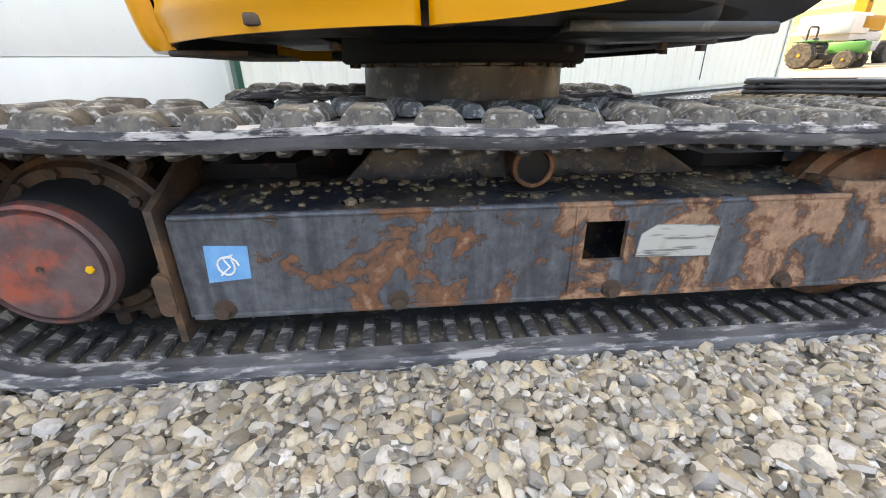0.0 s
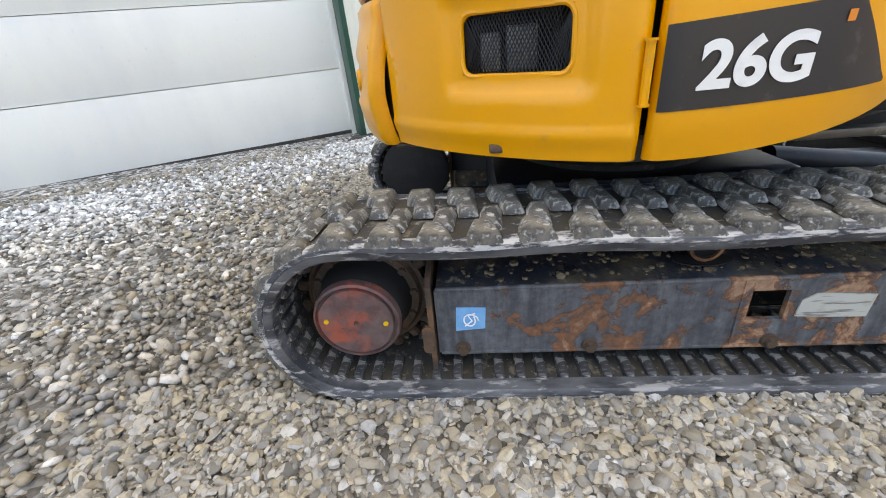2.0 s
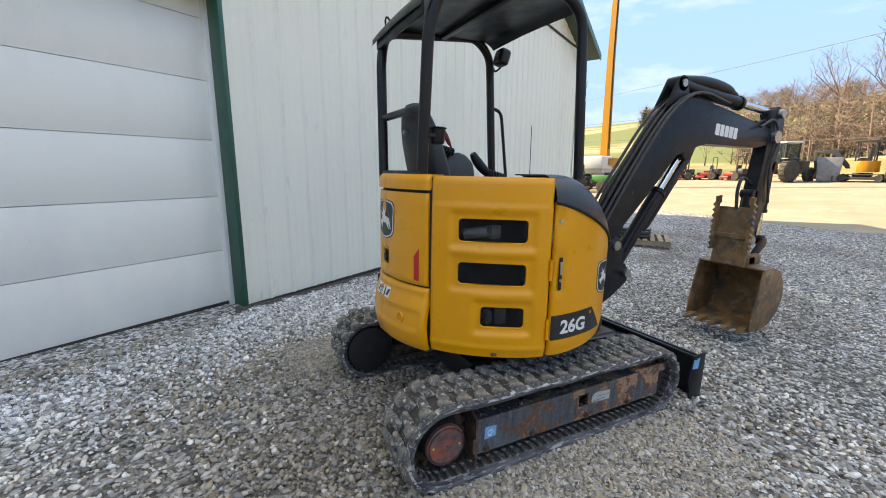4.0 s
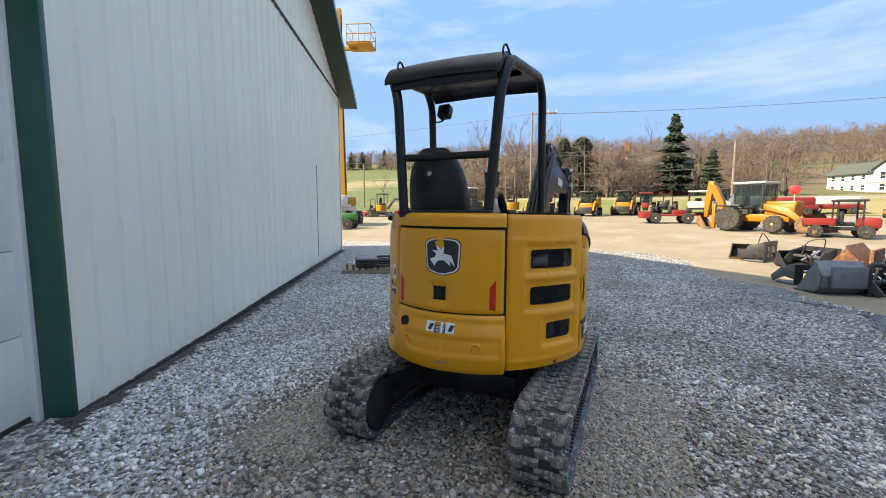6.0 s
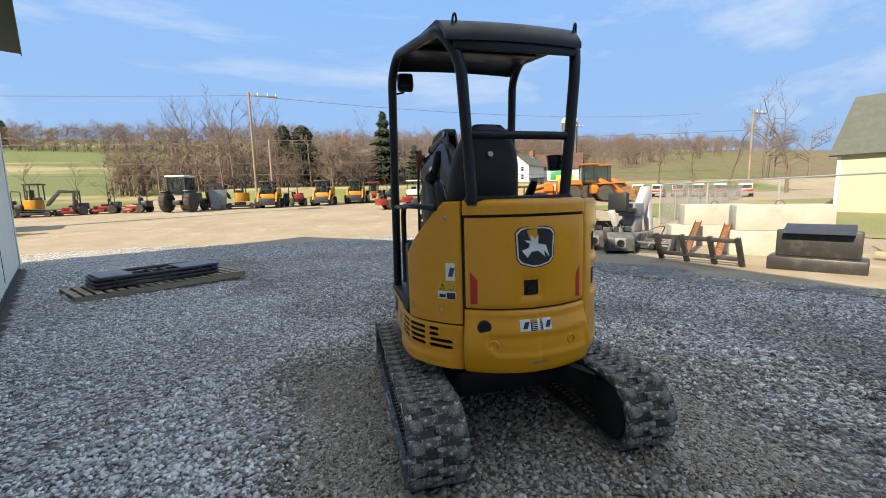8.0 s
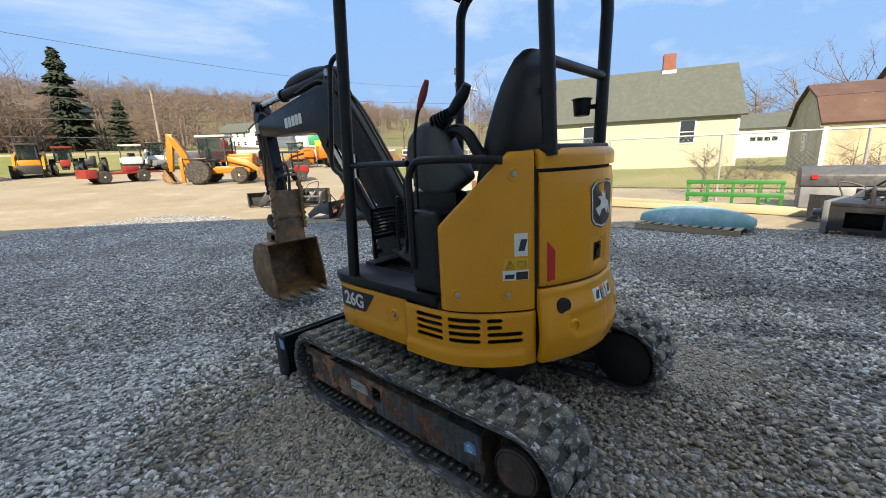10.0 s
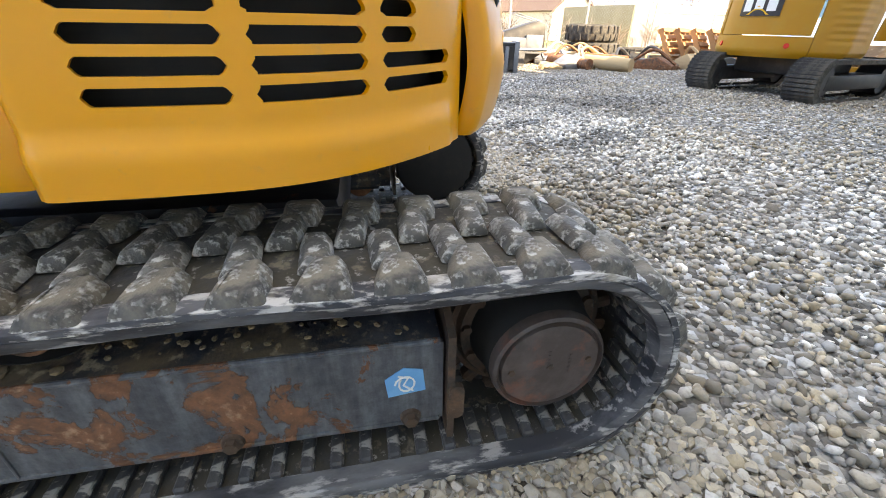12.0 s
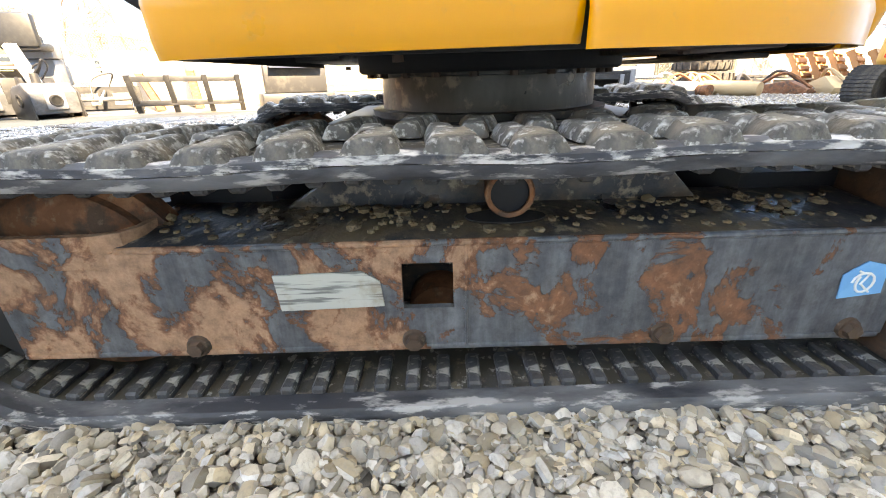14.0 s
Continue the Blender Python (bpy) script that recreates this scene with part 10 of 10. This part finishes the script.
for y0, y1 in ((-0.06, 0.02), (1.53, 1.6)):
    part("side_plate", boxes((-0.5, 0.45, y0, y1, 0.0, 0.5), bevel=0.01), M_MGRY, fk)
part("brush_drum", cyl(bmesh.new(), (0, 0.05, 0.24), (0, 1.5, 0.24), 0.22, 0.22, 16), M_DARK, fk)
part("hose_loop", tube(bmesh.new(), smooth_path([(-0.1, 0.4, 0.48), (-0.05, 0.7, 0.62), (0, 1.1, 0.58), (0.1, 1.3, 0.48)]), 0.02, 6), M_HOSE, fk)
part("hydraulic_motor", lathe(bmesh.new(), (-0.05, 1.62, 0.26), (0, 1, 0), [(0, 0.0), (0, 0.10), (0.10, 0.10), (0.12, 0.06), (0.20, 0.06), (0.20, 0)], 18), M_MDGRY, fk)
for y in (0.42, 1.1):
    part("hitch_ear", prism_of([(-0.44, 0.48), (-0.30, 0.48), (-0.26, 0.72), (-0.40, 0.72)], "y", y - 0.02, y + 0.02, 0.004), M_MBLK, fk)
    part("support_leg", boxes((-0.54, -0.47, y - 0.3, y - 0.24, 0.0, 0.42), bevel=0.008), M_MGRY, fk)
part("hitch_bar", cyl(bmesh.new(), (-0.33, 0.35, 0.68), (-0.33, 1.2, 0.68), 0.03, 0.03, 12), M_MGRY, fk)
for k in range(3):
    part("hose", tube(bmesh.new(), smooth_path([(-0.2, 0.5 + 0.2 * k, 0.48), (-0.1, 0.55 + 0.22 * k, 0.70 + 0.05 * k), (0.05, 0.9 + 0.15 * k, 0.66), (0.12, 1.1 + 0.1 * k, 0.48)]), 0.016, 6), M_HOSE, fk)
hp = thing("hopper_attachment", "dark steel hopper standing on edge", "attachment", frame_at(8.35, -4.45, 8.55, -3.4) @ Matrix.Scale(0.72, 4))
part("hopper", prism_of([(0.0, 0.35), (0.55, 0.0), (1.1, 0.35), (1.75, 0.70), (0.35, 1.15), (0.05, 1.1)], "x", -0.45, 0.45, 0.02), M_MBLK, hp)
part("hopper_rim", tube(bmesh.new(), [(-0.4, 0.2, 1.15), (0.4, 0.2, 1.15), (0.4, 0.95, 1.35), (-0.4, 0.95, 1.35)], 0.018, 6, True), M_MGRY, hp)
part("gear_case", boxes((-0.6, -0.45, 0.1, 0.6, 0.3, 0.8), bevel=0.03), M_MGRY, hp)
sk = thing("attachment_base", "grey attachment base with a pale sticker", "attachment", put(7.35, -3.3, 10))
part("body", boxes((-0.25, 0.25, -0.3, 0.25, 0.05, 0.55), bevel=0.03), M_MDGRY, sk)
part("ram", cyl(bmesh.new(), (-0.5, -0.6, 0.35), (-0.5, 0.4, 0.35), 0.035), M_CHROME, sk)
# logs and rusty pipes
M_LOG = material("peeled_log_wood", (0.42, 0.30, 0.17), 0.9, spread=(((0.30, 0.19, 0.10), 6, 0.45, 0.65, 0.7, 6, (1, 0.15, 1)),), bump=((20, 0.006),))
for x0, y0, a, L, r, mt, kind in ((7.2, -4.95, 26, 1.0, 0.13, M_LOG, "log"), (7.9, -4.5, 14, 1.2, 0.11, M_RUSTY, "rusty_pipe"), (8.2, -5.3, 34, 1.1, 0.13, M_RUSTY, "rusty_pipe"), (8.4, -5.9, -10, 1.5, 0.12, M_LOG, "log"), (7.9, -4.7, 60, 1.0, 0.1, M_RUSTY, "rusty_pipe")):
    single(kind, tube(bmesh.new(), [(0, 0, r), (0.03, L * 0.5, r), (0, L, r)], [r, r * 0.95, r * 0.9], 16), mt, "thick pale log lying by the yard" if kind == "log" else "rusty steel pipe lying in scrap", "log" if kind == "log" else "pipe", m=put(x0, y0, a + 90))
rg = random.Random(77)
for i in range(48):
    x, y = rg.uniform(6.9, 10.3), rg.uniform(-8.8, -3.9)
    s = rg.uniform(0.15, 0.5)
    b = bmesh.new()
    prism(b, [(-s, 0), (s * 0.9, 0), (s, s * 0.25), (0.2 * s, s * rg.uniform(0.3, 0.7)), (-0.7 * s, s * 0.4)], "x", -s * 0.5, s * 0.5, 0.02)
    if i % 2:
        tube(b, smooth_path([(0, -s, s * 0.4), (s * 0.3, 0, s * 0.9), (0, s, s * 0.3)]), 0.03, 6)
    single("scrap_part", b, rg.choice([M_RUSTY, M_MGRY, M_CASE, M_MBLK, M_RUSTY, M_WOODP, M_LOG, M_MBLK]), "worn steel machine part in a scrap row", "scrap", "scrap row", m=put(x, y, rg.uniform(0, 180)))


TREAD = mesh_of("tread_block", box(bmesh.new(), 0.80, 0.86, -0.03, 0.03, 0.0, 0.21, 0.008, 1), M_TYRE)


def make_tyre(m, label="large worn tractor tyre lying flat"):
    th = thing("tyre", label, "tyre", m, "stacked tyres")
    b = lathe(bmesh.new(), (0, 0, 0), (0, 0, 1), [(0.0, 0.42), (0.0, 0.72), (0.06, 0.80), (0.16, 0.83), (0.36, 0.83), (0.46, 0.80), (0.52, 0.72), (0.52, 0.42), (0.42, 0.40), (0.1, 0.40)], 36)
    casing = part("casing", b, M_TYRE, th)
    for i in range(20):
        for a, z in ((2 * math.pi * i / 20, 0.04), (2 * math.pi * i / 20 + 0.15, 0.27)):
            piece("tread_block", TREAD, casing, Matrix.Rotation(a, 4, "Z") @ Matrix.Translation((0, 0, z)))
    return th


make_tyre(put(10.3, -6.75, 0) @ Matrix.Scale(0.8, 4))
make_tyre(put(10.38, -6.68, 20, 0.42) @ Matrix.Scale(0.8, 4))
make_tyre(put(9.9, -7.9, 0) @ Matrix.Scale(0.62, 4))
for k, (x, y, a) in enumerate(((8.6, -6.6, 20), (8.2, -7.3, 70), (9.2, -8.6, 0), (8.6, -9.0, 40))):
    for j in range(1 + (k % 3)):
        make_pallet(put(x, y, a + 4 * j, 0.135 * j), 1.0, 1.1, "orange-brown wooden pallet in a low stack")
for i in range(5):
    make_pallet(put(7.6 + 0.12 * i, -8.6 + 0.30 * i, -50, 0.36) @ Matrix.Rotation(radians(62), 4, "X"), 1.0, 0.85, "orange-brown pallet leaning on edge", "leaning pallets", M_WOODO)
ct = thing("shipping_container", "pale grey storage container with double doors", "container", frame_at(19.5, -15.2, 19.0, -13.3, 0.0))
part("body", boxes((0, 5, 0, 2.0, 0, 1.95), bevel=0.03), M_GREENGREY, ct)
for y0, y1 in ((0.06, 0.98), (1.02, 1.94)):
    part("door", boxes((-0.04, 0, y0, y1, 0.08, 1.88), bevel=0.01), M_MGRY, ct, "pale grey container door")

# ---- the other excavator ----
big = thing("yellow_excavator", "larger yellow excavator with black tracks, parked", "excavator", put(3.72, -5.98, 196) @ Matrix.Scale(0.82, 4))
crawler(big, -0.74, 0.40, 2.3, 0.56)
crawler(big, 0.74, 0.40, 2.3, 0.56)
under = set(big.children)
part("car_body", boxes((-0.6, 0.6, -0.5, 0.5, 0.3, 0.62), bevel=0.05), M_MBLK, big)
part("swing_ring", cyl(bmesh.new(), (0, 0, 0.55), (0, 0, 0.72), 0.42, 0.42, 28), M_DARK, big)
def bh(u, v, d):
    a = radians(u)
    r = 0.98 - d
    if abs(u) > 48:
        r = min(r, (0.94 - d) / abs(math.sin(a)))
    if v < 0.82:
        r -= (0.82 - v) * 0.5
    if v > 1.62:
        r -= 6 * (v - 1.62) ** 2
    return (r * math.sin(a), -r * math.cos(a), v)
part("counterweight", sheet(bh, lines(-42, 42, 3), lines(0.74, 1.02, 0.04), None, 0.05), M_MYEL, big, "yellow counterweight", 50)
part("engine_door", sheet(lambda u, v, d: bh(u, v, d + 0.012), lines(-40, 40, 3), lines(1.03, 1.68, 0.05), None, 0.04), M_MYEL, big, "yellow rear engine door", 50)
for u0, u1 in ((-105, -42.6), (42.6, 105)):
    part("side_cover", sheet(lambda u, v, d: bh(u, v, d + 0.006 + (0.006 if int(v / 0.045) % 2 and (abs(u) > 52 and abs(u) < 95 and v > 0.95) else 0)), lines(u0, u1, 3), lines(0.76, 1.68, 0.0225), None, 0.04), M_MYEL, big, "yellow ribbed side cover", 40)
part("top_cover", prism_of([(p[0], p[1]) for p in [bh(u, 1.0, 0.1) for u in range(-105, 106, 5)]], "z", 1.6, 1.66), M_MYEL, big)
part("logo_panel", sheet(lambda u, v, d: bh(u, v, d - 0.004), lines(-20, 14, 2), [1.27, 1.52], None, 0.004), M_DECALB, big, "black panel with plain white bars and a yellow wedge")
for k in range(3):
    u0 = -17 + k * 10
    part("logo_bar", sheet(lambda u, v, d: bh(u, v, d - 0.008), lines(u0, u0 + 7.0, 1.5), [1.33 + 0.03 * (k == 1), 1.49], None, 0.003), M_DECALW, big)
bm = bmesh.new()
bm.faces.new([bm.verts.new(bh(u, v, -0.010)) for u, v in ((-13, 1.285), (6, 1.285), (-3.5, 1.40))])
part("logo_wedge", bm, M_YDECAL, big, "", 0)
for u in (-34, 26):
    n = Vector((math.sin(radians(u)), -math.cos(radians(u)), 0))
    part("tail_lamp", cyl(bmesh.new(), Vector(bh(u, 0.90, 0)), Vector(bh(u, 0.90, 0)) + n * 0.015, 0.035), M_RED, big)
cab(big, -0.85, 0.1, -0.3, 0.85, 1.2, 2.65, M_MBLK, M_MYEL)
part("boom", prism_of([(0.7, 0.95), (1.0, 0.95), (1.9, 2.6), (2.9, 3.0), (2.9, 3.25), (1.7, 3.0), (0.8, 1.4)], "x", 0.15, 0.38, 0.03), M_MYEL, big)
part("arm", prism_of([(2.75, 3.3), (3.1, 3.2), (2.5, 1.0), (2.3, 1.0)], "x", 0.17, 0.36, 0.02), M_MYEL, big)
scoop(big, 0.0, 0.55, 2.1, 0.2, 0.6, 0.7, M_BUCKET, "bucket")
part("blade", boxes((-0.98, 0.98, 1.5, 1.56, 0.05, 0.4), bevel=0.015), M_MYEL, big)
for ob in big.children:
    if ob not in under and ob.name.split(".")[0] not in ("car_body", "blade", "swing_ring"):
        ob.matrix_basis = Matrix.Translation((-0.16, 0.0, -0.20))
make_pallet(put(2.0, -7.2, 10), 1.1, 1.2, "wooden pallet under a pump unit")
pu = thing("pump_unit", "grey and red equipment on a pallet", "equipment", put(2.0, -7.2, 10, 0.15))
part("tank", cyl(bmesh.new(), (-0.4, 0, 0.35), (0.4, 0, 0.35), 0.3, 0.3, 20), M_MGRY, pu)
part("engine", boxes((-0.4, 0.1, -0.45, -0.1, 0.0, 0.5), bevel=0.04), M_MRED, pu)
part("hose", tube(bmesh.new(), smooth_path([(-0.3, -0.5, 0.5), (-0.8, -0.2, 0.3), (-1.1, 0.3, 0.03), (-0.7, 0.6, 0.03)]), 0.02, 6), M_MGRY, pu)
